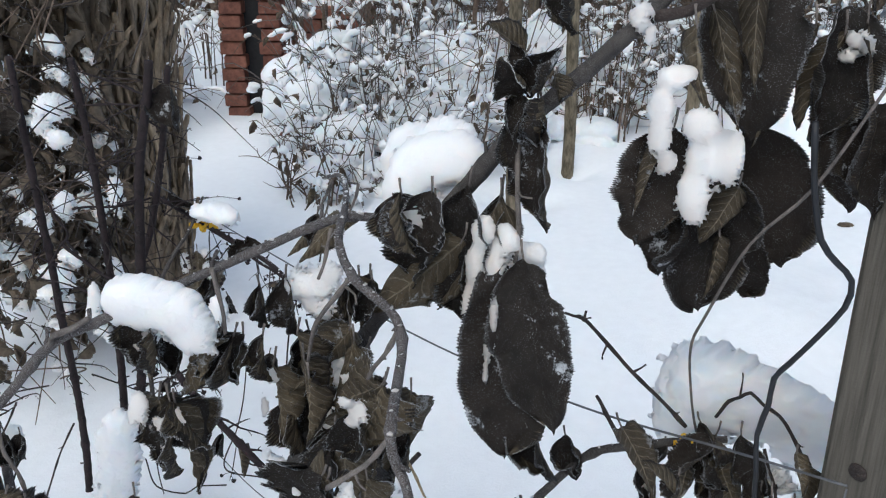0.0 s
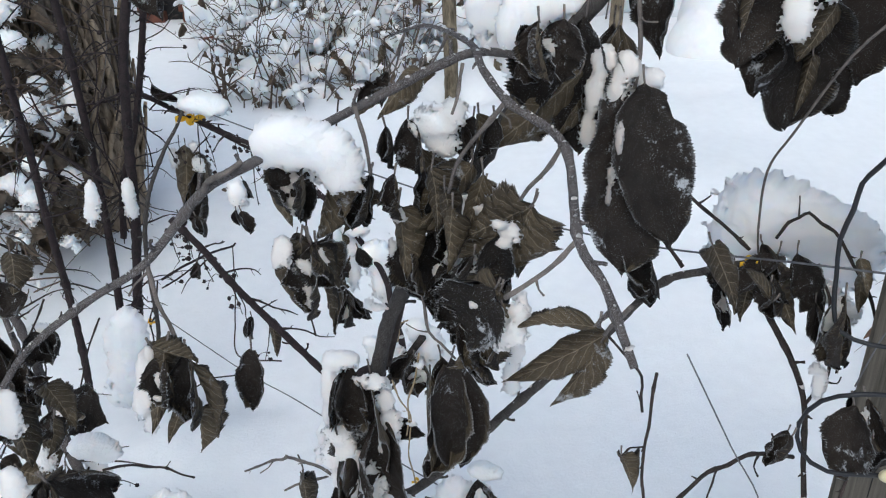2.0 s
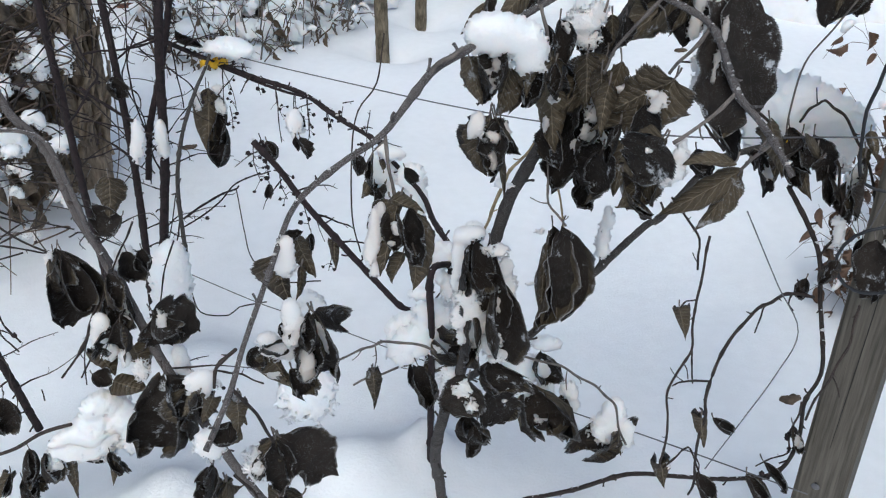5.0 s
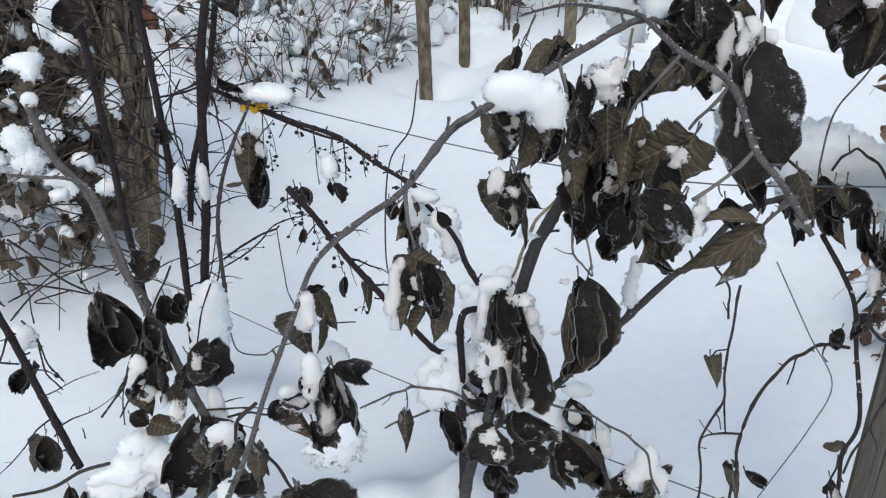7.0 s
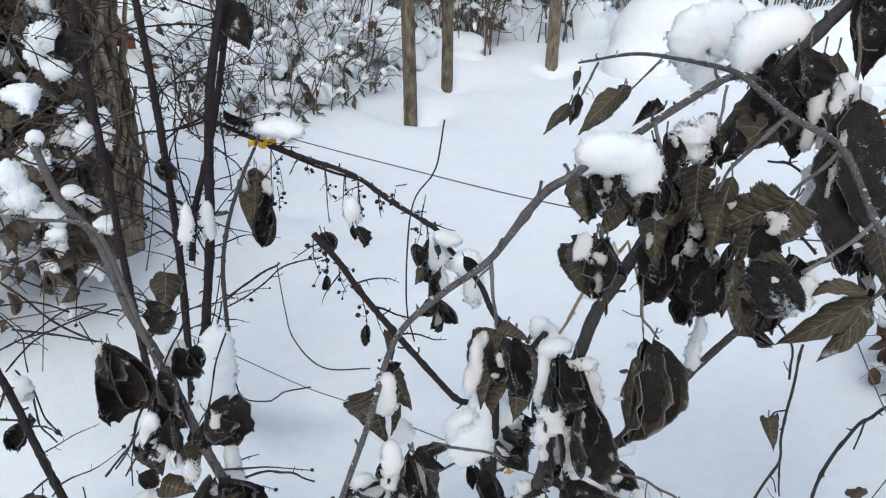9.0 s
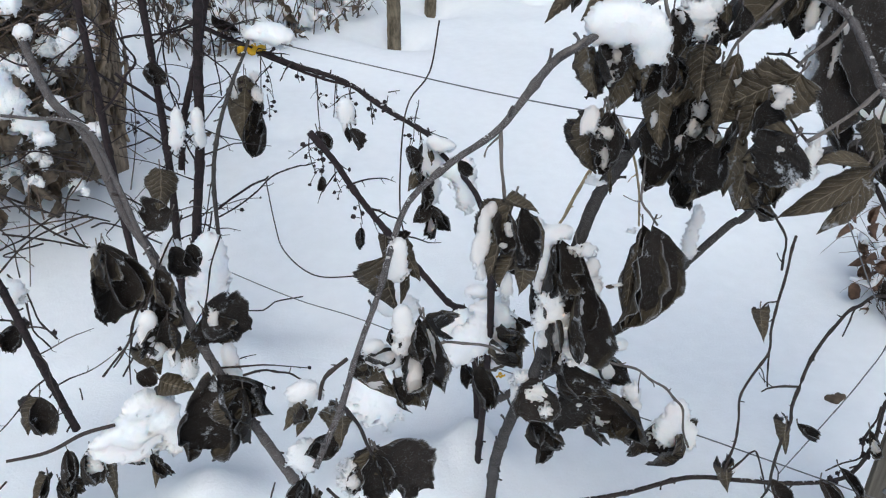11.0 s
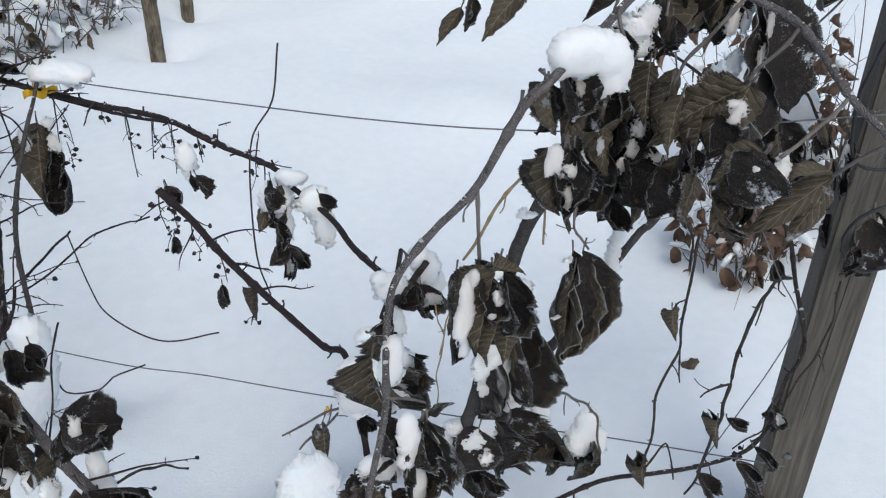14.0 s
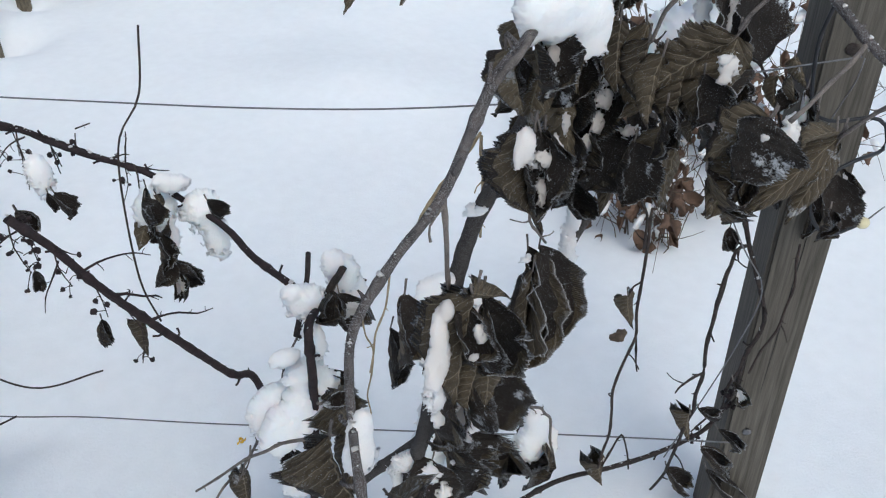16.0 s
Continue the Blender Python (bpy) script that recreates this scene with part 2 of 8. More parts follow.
def spurs(path, verts, faces, gap=0.035, longest=0.012):
    """Buds, thorns and broken-off side shoots along a stem."""
    next_at, run = random.uniform(0.01, gap), 0.0
    for p, q in zip(path, path[1:]):
        run += float(np.linalg.norm(q[:3] - p[:3]))
        if run < next_at:
            continue
        next_at = run + gap * random.uniform(0.4, 1.7)
        d = Vector((q - p)[:3]).normalized()
        side = d.cross(Vector((random.uniform(-1, 1), random.uniform(-1, 1), random.uniform(-1, 1)))).normalized()
        long = min(longest, random.choice((0.004, 0.006, 0.006, 0.01, 0.014, 0.03)))
        go = (side + d * random.uniform(0.2, 0.9)).normalized() * long
        o = Vector(p[:3]) + side * p[3] * 0.7
        r = min(p[3] * 0.55, 0.0019)
        bend = Vector((random.uniform(-1, 1), random.uniform(-1, 1), random.uniform(-1, 0.5))) * long * 0.2
        v, f = tube_data([(*o, r * 1.3), (*(o + go * 0.5 + bend), r * 0.75), (*(o + go), r * (0.9 if long > 0.008 else 0.35))], 5, 0.15, 0.006)
        faces += [tuple(i + len(verts) for i in g) for g in f]
        verts += v


def cane(name, points, material, parent, label="", sides=9, nodes=0.0):
    v, f = tube_data(points, sides, 0.09 if nodes else 0.06, 0.007 if nodes else 0.012, nodes)
    if nodes:
        path = smooth_path(points)
        crumb_snow(path, 0.022)
        crumb_snow(smooth_path(points, 0.004), 0.018 if material is CANE_FROST else 0.05, 0.0004, 0.001)
        spurs(path, v, f)
    ob = mesh_object(name, v, f, material, parent, label)
    if nodes and material is CANE_FROST:
        rime_needles(smooth_path(points, 0.0022), ob)
    return ob


def side_shoots(parent, points, count, longest, material):
    """Thin dead shoots that leave a cane sideways, kinked, drooping, some with shrivelled berries."""
    path = smooth_path(points, 0.01)
    for _ in range(count):
        q = path[random.randrange(len(path))]
        w, ln = random.uniform(0, 6.28), longest * random.uniform(0.25, 1.0)
        rise, thin = random.uniform(-0.7, 0.75), random.uniform(0.0007, 0.0014)
        at, line = Vector(q[:3]), []
        for k in range(5):
            line.append((*at, thin * (1.5 - 0.25 * k)))
            w += random.uniform(-0.5, 0.5)
            at = at + Vector((math.cos(w), math.sin(w), rise - 0.12 * k + random.uniform(-0.25, 0.25))) * ln / 4
        v, f = tube_data(line, 5, 0.12, 0.012, 0.03)
        spurs(smooth_path(line), v, f, 0.025, 0.01)
        mesh_object("shoot", v, f, material, parent)
        if random.random() < 0.3:
            s = random.uniform(0.002, 0.0045)
            v, f = blob_data([(*line[-1][:3], s, s, s * 1.3)], 2, 0.5)
            mesh_object("dried_berry", v, f, CANE_PURPLE, parent)


def rime_needles(path, parent):
    """Hoarfrost: short needles of ice all round a stem."""
    verts, faces = [], []
    for p, q in zip(path, path[1:]):
        d = Vector((q - p)[:3]).normalized()
        for _ in range(5):
            out = d.cross(Vector((random.uniform(-1, 1), random.uniform(-1, 1), random.uniform(-1, 1)))).normalized()
            o = Vector(p[:3]).lerp(Vector(q[:3]), random.random()) + out * p[3] * 0.9
            s = d * 0.00022
            n = len(verts)
            verts += [tuple(o - s), tuple(o + s), tuple(o + out.cross(d) * 0.0003), tuple(o + (out + d * random.uniform(-0.6, 0.6)) * random.uniform(0.0005, 0.0014))]
            faces += [(n, n + 1, n + 3), (n + 1, n + 2, n + 3), (n + 2, n, n + 3)]
    mesh_object("rime", verts, faces, RIME, parent, "white hoarfrost needles", smooth=False)


def dry_spray(parent, at, length, count, spread=0.5):
    """A dried-up fruit stalk: a hanging stem with side stalks and shrivelled berries."""
    at = Vector(at)
    tip = at + Vector((random.uniform(-0.25, 0.25), random.uniform(-0.25, 0.25), -1)) * length
    mid = (at + tip) / 2 + Vector((random.uniform(-0.1, 0.1), random.uniform(-0.1, 0.1), 0)) * length
    cane("dry_stalk", [(*at, 0.0009), (*mid, 0.0008), (*tip, 0.0006)], TWIG, parent, sides=5)
    for k in range(count):
        u = random.uniform(0.3, 1.0)
        p = at.lerp(tip, u)
        e = p + Vector((random.uniform(-1, 1), random.uniform(-1, 1), random.uniform(-0.9, 0.5))) * length * spread * 0.5
        cane("side_stalk", [(*p, 0.0006), (*((p + e) / 2 + Vector((0, 0, 0.1 * length * random.random()))), 0.0005), (*e, 0.0005)], TWIG, parent, sides=4)
        s = random.uniform(0.002, 0.0042)
        v, f = blob_data([(*e, s, s, s * 1.2)], 2, 0.5)
        mesh_object("dried_berry", v, f, CANE_PURPLE, parent)


def twigs(name, lines, material, parent, label="", sides=6):
    """Thin stems, each a mesh of its own, kinked and knotted, with a few side shoots."""
    for points in lines:
        bent = []
        for p, q in zip(points, points[1:]):
            ln = math.dist(p[:3], q[:3])
            bent += [p, tuple((p[i] + q[i]) / 2 + (random.uniform(-0.045, 0.045) * ln if i < 3 else 0) for i in range(4))]
        bent.append(points[-1])
        v, f = tube_data(bent, sides, 0.1, 0.008, 0.045)
        if points[0][3] > 0.0011:
            spurs(smooth_path(bent), v, f, 0.05, 0.022)
        mesh_object(name, v, f, material, parent, label)


VIEWER = Vector((-0.38, -0.08, 1.14))


def leaf_geometry(length, width, fold, curl, rows=40, cols=8, seed=None, shape=""):
    """Points, UVs and layout of a withered toothed leaflet that lies along y with its upper face to z."""
    seed = seed or Vector((random.uniform(0, 90), random.uniform(0, 90), random.uniform(0, 90)))
    pts, uv = [], []
    fold, curl = (fold + 0.15, curl + 0.12) if length < 0.06 else (fold, curl) if shape else (fold + 0.12, curl + 0.08)
    bend, lean = curl * random.uniform(0.3, 1.1), random.uniform(-0.14, 0.14)
    folds = (fold * random.uniform(0.5, 1.5), fold * random.uniform(0.5, 1.5))
    rolls = (curl * random.uniform(0.4, 1.6), curl * random.uniform(0.4, 1.6))
    wavy, phase = random.uniform(11, 19), random.uniform(0, 6)
    big = 0.115 < length < 0.9
    peak = random.uniform(0.82, 0.95) if shape == "round" else random.uniform(1.0, 1.25) if 0.115 < length < 0.9 else random.uniform(0.66, 0.8)
    twist = random.uniform(-0.5, 0.5) if length < 0.085 or length == 1.0 else random.uniform(-0.2, 0.2)
    spare = 1 / max(0.55, math.cos(fold + curl * 0.5))
    for i in range(rows + 1):
        u = i / rows
        power = 0.5 + 0.06 * max(0, u - 0.4) if shape == "round" else 0.54 + (0.12 if 0.115 < length < 0.9 else 0.36) * max(0, u - 0.4) / 0.6
        half = width / 2 * spare * max(0.0, math.sin(math.pi * min(0.999, u * 0.985 + 0.012) ** peak)) ** power
        y, z0 = length * u, -length * bend * 0.55 * (u * u - u)
        for k in range(cols + 1):
            v = 2 * k / cols - 1
            a, s = abs(v), 0 if v < 0 else 1
            reach = half * a
            if k in (0, cols):
                tear = max(0, noise.noise(seed + Vector((v * 3, u * 5.0, 9))) - (0.25 if big else 0.12)) * 0.8
                reach *= 1 + (0.05 if i % 2 else -0.045) * random.uniform(0.3, 1.6) * (0.5 if 0.115 < length < 0.9 else 1) - tear
            th = min(folds[s] + rolls[s] * 1.4 * a * a * (0.6 + 0.7 * u), 1.7)
            w1 = noise.noise_vector(seed + Vector((v * 1.1, u * 2.4, 0)))
            w2 = noise.noise_vector(seed + Vector((v * 3.3, u * 7.0, 4)))
            fall = 0.35 + a
            x = math.copysign(reach * math.cos(th), v) + lean * length * u * u + (w1.x * 0.05 + w2.x * (0.02 if big else 0.045)) * width * fall
            z = z0 + reach * math.sin(th) + (w1.z * 0.13 + w2.z * (0.075 if big else 0.095)) * width * fall + 0.05 * width * a ** 3 * math.sin(u * wavy + phase + 2 * s)
            z += (0.012 if shape else 0.02) * width * math.sin(2 * math.pi * (u * 7.5 - a * 2.5)) * (1 - a * 0.5) * min(1, u * 6)
            z -= (0.16 if big else 0.17) * width * fall * abs(noise.noise(seed + Vector((v * 1.9, u * 4.2, 2)))) * (1 if s else -0.6)
            z += 0.05 * width * fall * abs(noise.noise(seed + Vector((v * 4.5, u * 10, 6))))
            tw = twist * (u - 0.15)
            x, z = x * math.cos(tw) - (z - z0) * math.sin(tw), z0 + x * math.sin(tw) + (z - z0) * math.cos(tw)
            pts.append(Vector((x, y + a * length * 0.1 * (0.5 - u) + (w1.y * 0.04) * width * fall, z)))
            uv.append((u, 0.5 + v / 2))
    return pts, uv


def leaf_mesh_parts(pts, rows, cols, nrm):
    count, c1 = len(pts), cols + 1
    verts = [tuple(p + nrm) for p in pts] + [tuple(p - nrm) for p in pts]
    faces, slots = [], []
    for i in range(rows):
        for j in range(cols):
            q = (i * c1 + j, i * c1 + j + 1, (i + 1) * c1 + j + 1, (i + 1) * c1 + j)
            faces += [q, tuple(count + s for s in reversed(q))]
            slots += [0, 1]
        for j, flip in ((0, False), (cols, True)):
            a, b = i * c1 + j, (i + 1) * c1 + j
            faces.append((a, b, b + count, a + count) if not flip else (b, a, a + count, b + count))
            slots.append(2)
    return verts, faces, slots


def leaf(parent, base, tip, width, side=1, roll=0.0, fold=0.3, curl=0.3, name="leaf", shape="", toward=VIEWER):
    """A withered, toothed leaflet from base to tip; side 1 shows its dark upper face, -1 its veined under face. fold: V of the two halves;
    curl: how far the margins roll in and the blade bends along its length."""
    base, tip = Vector(base), Vector(tip)
    length = (tip - base).length
    rows, cols = (110 if length > 0.08 else 50 if length > 0.045 else 28), 8
    pts, uv = leaf_geometry(length, width, fold, curl, rows, cols, shape=shape)
    mid = cols // 2
    o = pts[mid].copy()
    axis = pts[rows * (cols + 1) + mid] - o
    want = tip - base
    to = Vector(toward) - (base + tip) / 2
    zl = (to - want * (to.dot(want) / want.length_squared)).normalized() * side
    yl = want.normalized()
    world_m = Matrix((yl.cross(zl), yl, zl)).transposed()
    ya = axis.normalized()
    za = (Vector((0, 0, 1)) - ya * ya.z).normalized()
    local_m = Matrix((ya.cross(za), ya, za))
    carry = Matrix.Rotation(radians(roll), 3, yl) @ world_m @ local_m
    k = length / axis.length
    pts = [base + carry @ ((p - o) * k) for p in pts]
    verts, faces, slots = leaf_mesh_parts(pts, rows, cols, carry @ Vector((0, 0, 1)) * 0.00045)
    if 0.05 < length < 0.115 and random.random() < (0.22 if side > 0 else 0.08):
        snow_patch(pts, rows, cols, carry @ Vector((0, 0, side)))
    # ice needles along the margins
    if length > 0.03:
        for i in range(1, rows):
            for e, inner in ((i * (cols + 1), i * (cols + 1) + 1), (i * (cols + 1) + cols, i * (cols + 1) + cols - 1)):
                if random.random() < 0.55:
                    continue
                out = (pts[e] - pts[inner]).normalized() + Vector((random.uniform(-0.6, 0.6), random.uniform(-0.6, 0.6), random.uniform(-0.6, 0.6)))
                along = (pts[e] - pts[e - cols - 1]).normalized() * 0.0003
                n = len(verts)
                verts += [tuple(pts[e] - along), tuple(pts[e] + along), tuple(pts[e] + out * random.uniform(0.0005, 0.0013))]
                faces.append((n, n + 1, n + 2))
                slots.append(2)
    margin = len(verts) - 2 * len(pts)
    # the leaf stalk
    up = Vector((random.uniform(-0.5, 0.5), random.uniform(-0.3, 0.5), 1)) - want.normalized() * 0.5
    stalk = min(0.014, length * 0.2)
    v, f = tube_data([(*(base + want * 0.04), 0.0008), (*(base + up.normalized() * stalk * 0.5 + Vector((0, 0, -0.1 * stalk))), 0.0009), (*(base + up.normalized() * stalk), 0.0011)], 5, 0.1, 0.006)
    faces += [tuple(i + len(verts) for i in g) for g in f]
    slots += [3] * len(f)
    verts += v
    uv = uv + uv + [(0.5, 0.3)] * (len(v) + margin)
    return mesh_object(name, verts, faces, [LEAF_TOP, LEAF_UNDER, RIME, TWIG_GREY], parent, slots=slots, uvs=uv)


def snow_patch(pts, rows, cols, out):
    """Snow that clings to a leaf: a ragged crust that follows its face, thickest in the middle."""
    c1 = cols + 1
    u0, v0 = random.uniform(0.12, 0.6), random.uniform(0.2, 0.8)
    ru, rv = random.uniform(0.1, 0.3), random.uniform(0.12, 0.34)
    seed = Vector((random.uniform(0, 50), random.uniform(0, 50), 0))
    size = (pts[rows * c1] - pts[0]).length
    thick = min(0.005, size * random.uniform(0.03, 0.07))
    cols2, rows2 = cols * 3, rows

    def spot(i, k):
        j, t = divmod(k, 3)
        p = pts[i * c1 + j]
        return p if t == 0 else p.lerp(pts[i * c1 + j + 1], t / 3)

    mass, keep = {}, {}
    for i in range(1, rows2):
        for k in range(1, cols2):
            d = math.hypot((i / rows2 - u0) / ru, (k / cols2 - v0) / rv)
            d += 0.7 * noise.noise(seed + Vector((i / rows2 * 7, k / cols2 * 4, 0))) + 0.5 * noise.noise(seed + Vector((i / rows2 * 20, k / cols2 * 11, 5)))
            mass[i, k] = 1 - d
    verts, faces = [], []
    for (i, k), m in mass.items():
        if m > -0.12:
            lift = max(0.0, m) ** 0.5
            bump = 1 + 0.5 * noise.noise(seed + Vector((i * 0.5, k * 0.9, 8)))
            p = spot(i, k) + out * (0.0008 + thick * lift * bump if m > 0 else -0.0006) + Vector((0, 0, 0.4 * thick * lift))
            keep[i, k] = len(verts)
            verts.append(tuple(p))
    for i, k in keep:
        q = [(i, k), (i, k + 1), (i + 1, k + 1), (i + 1, k)]
        if all(c in keep for c in q):
            faces.append(tuple(keep[c] for c in q))
    if len(faces) > 12:
        tagged(mesh_object("snow_patch", verts, faces, SNOW), "ragged patch of snow clinging to a withered leaf", "snow", "snow patches on the leaves")


def loose_leaf_meshes(count, materials):
    """Shared meshes of leaves one unit long, for clumps where many leaves look alike."""
    made = []
    for k in range(count):
        pts, uv = leaf_geometry(1.0, random.uniform(0.5, 0.75), random.uniform(0.2, 0.7), random.uniform(0.3, 0.8), 18, 6)
        verts, faces, slots = leaf_mesh_parts(pts, 18, 6, Vector((0, 0, 0.006)))
        ob = mesh_object("leaf", verts, faces, materials, slots=slots, uvs=uv + uv)
        made.append(ob.data)
        bpy.data.objects.remove(ob)
    return made


def hang_leaf(parent, mesh, at, size, droop=1.0, name="leaf"):
    d = Vector((random.uniform(-1, 1), random.uniform(-1, 0.6), -random.uniform(0.3, 1.8) * droop)).normalized()
    z = d.cross(Vector((random.uniform(-1, 1), random.uniform(-1, 1), 0.2))).normalized()
    m = Matrix((d.cross(z), d, z)).transposed().to_4x4()
    ob = new(name, mesh)
    ob.parent = parent
    ob.matrix_parent_inverse = Matrix.Translation(parent.location).inverted()
    ob.matrix_basis = Matrix.Translation(at) @ m @ Matrix.Scale(size, 4)
    return ob


def blob_data(lobes, detail=3, rough=0.12):
    """Verts and faces of a heap made of melted-together ellipsoids (x, y, z, rx, ry, rz), star-shaped about the first one's centre."""
    bm = bmesh.new()
    bmesh.ops.create_icosphere(bm, subdivisions=detail, radius=1)
    c = Vector(lobes[0][:3])
    size = max(lobes[0][3:])
    verts = []
    for vert in bm.verts:
        d = vert.co.normalized()
        far = 0.0
        for x, y, z, rx, ry, rz in lobes:
            s = Vector((1 / rx, 1 / ry, 1 / rz))
            dd = Vector((d.x * s.x, d.y * s.y, d.z * s.z))
            oo = Vector(((c.x - x) * s.x, (c.y - y) * s.y, (c.z - z) * s.z))
            qa, qb, qc = dd.dot(dd), 2 * oo.dot(dd), oo.dot(oo) - 1
            disc = qb * qb - 4 * qa * qc
            if disc > 0:
                far = max(far, (-qb + math.sqrt(disc)) / (2 * qa))
        far *= 1 + rough * (noise.noise(d * 1.7 + c * 19) + 0.7 * noise.noise(d * 4.1 + c * 31) + (0.5 - 0.9 * min(0.3, d.z)) * (noise.noise(d * 10 + c * 7) + 0.7 * noise.noise(d * 24 + c * 11)))
        if d.z < 0:
            far *= 1 + 0.45 * d.z
        verts.append(c + d * far)
    faces = [tuple(v.index for v in f.verts) for f in bm.faces]
    bm.free()
    return [tuple(v) for v in verts], faces


def grain_texture(name, scale, depth):
    t = bpy.data.textures.new(name, "CLOUDS")
    t.noise_scale, t.noise_depth, t.contrast = scale, depth, 1.5
    return t


SNOW_SWELL, SNOW_CRUMBLE = grain_texture("snow_swell", 0.03, 1), grain_texture("snow_crumble", 0.006, 4)


def ball(level):
    bm = bmesh.new()
    bmesh.ops.create_icosphere(bm, subdivisions=level, radius=1)
    out = np.array([v.co[:] for v in bm.verts]), np.array([[v.index for v in f.verts] for f in bm.faces])
    bm.free()
    return out


BALLS = {}


def snow(lobes, label="soft white cap of snow on a withered bramble", detail=4, rough=0.12, group="snow caps on the brambles", name="snow_lump", voxel=0.0035):
    """Snow that lies or clings: large lobes melt into one mound, small ones become a puffy crust with a crumbling margin.
    rough 0.1: a smooth-topped cap; from 0.2 on: a ragged patch full of small gaps."""
    if max(max(q[3:]) for q in lobes) > 0.075:
        return snow_pile(lobes, label, group, name, voxel)
    lobes = [tuple(float(v) for v in q) for q in lobes]
    size = max(max(q[3], q[5]) for q in lobes)
    c = sum((Vector(q[:3]) for q in lobes), Vector()) / len(lobes)
    out = VIEWER - c
    out.z *= 0.35
    out.normalize()
    across = out.cross(Vector((0, 0, -1))).normalized()
    up = across.cross(out) if across.cross(out).z > 0 else out.cross(across)
    step = min(0.005, max(0.0008, size * 0.036))
    flat = [((Vector(q[:3]) - c).dot(across), (Vector(q[:3]) - c).dot(up), (Vector(q[:3]) - c).dot(out), q[3], q[4], q[5]) for q in lobes]
    lo_a, hi_a = min(q[0] - q[3] * 1.35 for q in flat), max(q[0] + q[3] * 1.35 for q in flat)
    lo_b, hi_b = min(q[1] - q[5] * 1.45 for q in flat), max(q[1] + q[5] * 1.35 for q in flat)
    na, nb = int((hi_a - lo_a) / step) + 2, int((hi_b - lo_b) / step) + 2
    ga, gb = np.meshgrid(lo_a + step * np.arange(na), lo_b + step * np.arange(nb), indexing="ij")
    fields = np.stack([1 - ((ga - q[0]) / q[3]) ** 2 - ((gb - q[1]) / q[5]) ** 2 for q in flat])
    melt = 2.2 if rough < 0.2 else 4.5
    weight = np.exp(melt * np.clip(fields, -6, 1))
    total = weight.sum(0)
    mass = np.log(total) / melt - 0.12
    mean = lambda k: (weight * np.array([q[k] for q in flat])[:, None, None]).sum(0) / total
    sink, thick = mean(2), mean(4)
    low = np.clip(0.5 - (gb - mean(1)) / (1.6 * mean(5)), 0, 1)
    ragged = (0.22 + 0.75 * low ** 1.5) if rough < 0.2 else (0.8 if rough < 0.25 else 1.0) * min(1.0, 0.3 + size / 0.014) + 0 * low
    seed = Vector((random.uniform(0, 99), random.uniform(0, 99), random.uniform(0, 99)))
    n1, n2, n3 = np.zeros((na, nb)), np.zeros((na, nb)), np.zeros((na, nb))
    wide, fine = min(0.011, size * 0.55), max(0.0022, size * 0.12)
    for i in range(na):
        for j in range(nb):
            if mass[i, j] > -1.0:
                p = Vector((ga[i, j], gb[i, j], 0))
                n1[i, j] = noise.noise(seed + p / wide)
                n2[i, j] = noise.noise(seed + p / fine)
                n3[i, j] = noise.noise(p / (fine * 0.4) - seed)
    body = mass + (0.15 if rough < 0.2 else 0.4) * n1
    mass = mass + ragged * (0.85 * n1 + 0.85 * n2 + 0.6 * n3)
    # the margin slides to where the crust ends
    da, db = np.gradient(mass, step)
    rim = np.where(mass < 0, mass / np.maximum(da ** 2 + db ** 2, 1e-6), 0.0)
    shift = np.minimum(1.0, step * 1.2 / np.maximum(np.hypot(rim * da, rim * db), 1e-9))
    ga, gb = ga - rim * da * shift, gb - rim * db * shift
    near = np.clip(mass / 0.35, 0, 1)
    swell = np.sqrt(np.clip(body, 0.04, 1.2) * near * (2 - near)) * thick * (1 + (0.03 if rough < 0.2 else 0.08) * n2 + 0.02 * n3)
    inside = mass > 0
    cells = inside[:-1, :-1] | inside[1:, :-1] | inside[:-1, 1:] | inside[1:, 1:]
    ob = None
    for cells in (islands(cells) if rough < 0.2 else [cells]):
        used = np.zeros((na, nb), bool)
        for di in (0, 1):
            for dj in (0, 1):
                used[di:na - 1 + di, dj:nb - 1 + dj] |= cells
        index = np.full((na, nb), -1)
        index[used] = np.arange(used.sum())
        count = int(used.sum())
        base = np.array(c) + ga[used][:, None] * np.array(across) + gb[used][:, None] * np.array(up) + sink[used][:, None] * np.array(out)
        lift = swell[used][:, None] * np.array(out)
        i, j = np.nonzero(cells)
        quads = np.stack([index[i, j], index[i + 1, j], index[i + 1, j + 1], index[i, j + 1]], 1)
        # the under side shares the margin with the upper one
        thin = swell[used] <= 1e-9
        under = np.where(thin, np.arange(count), count + np.cumsum(~thin) - 1)
        verts = np.concatenate([base + lift, (base - 0.7 * lift)[~thin]]).tolist()
        closed = ~thin[quads].all(1)
        faces = np.concatenate([quads[closed], under[quads[closed][:, ::-1]]]).tolist()
        ob = tagged(mesh_object(name, verts, faces, SNOW), label, "snow", group)
    return ob


def islands(cells):
    """The separate pieces of a crust, without the crumbs."""
    left, found = {(int(i), int(j)) for i, j in zip(*np.nonzero(cells))}, []
    while left:
        todo = [left.pop()]
        piece = list(todo)
        while todo:
            i, j = todo.pop()
            for q in ((i + di, j + dj) for di in (-1, 0, 1) for dj in (-1, 0, 1)):
                if q in left:
                    left.discard(q)
                    todo.append(q)
                    piece.append(q)
        found.append(piece)
    most = max(len(p) for p in found)
    out = []
    for piece in found:
        if len(piece) > 0.08 * most:
            mask = np.zeros(cells.shape, bool)
            mask[tuple(np.array(piece).T)] = True
            out.append(mask)
    return out


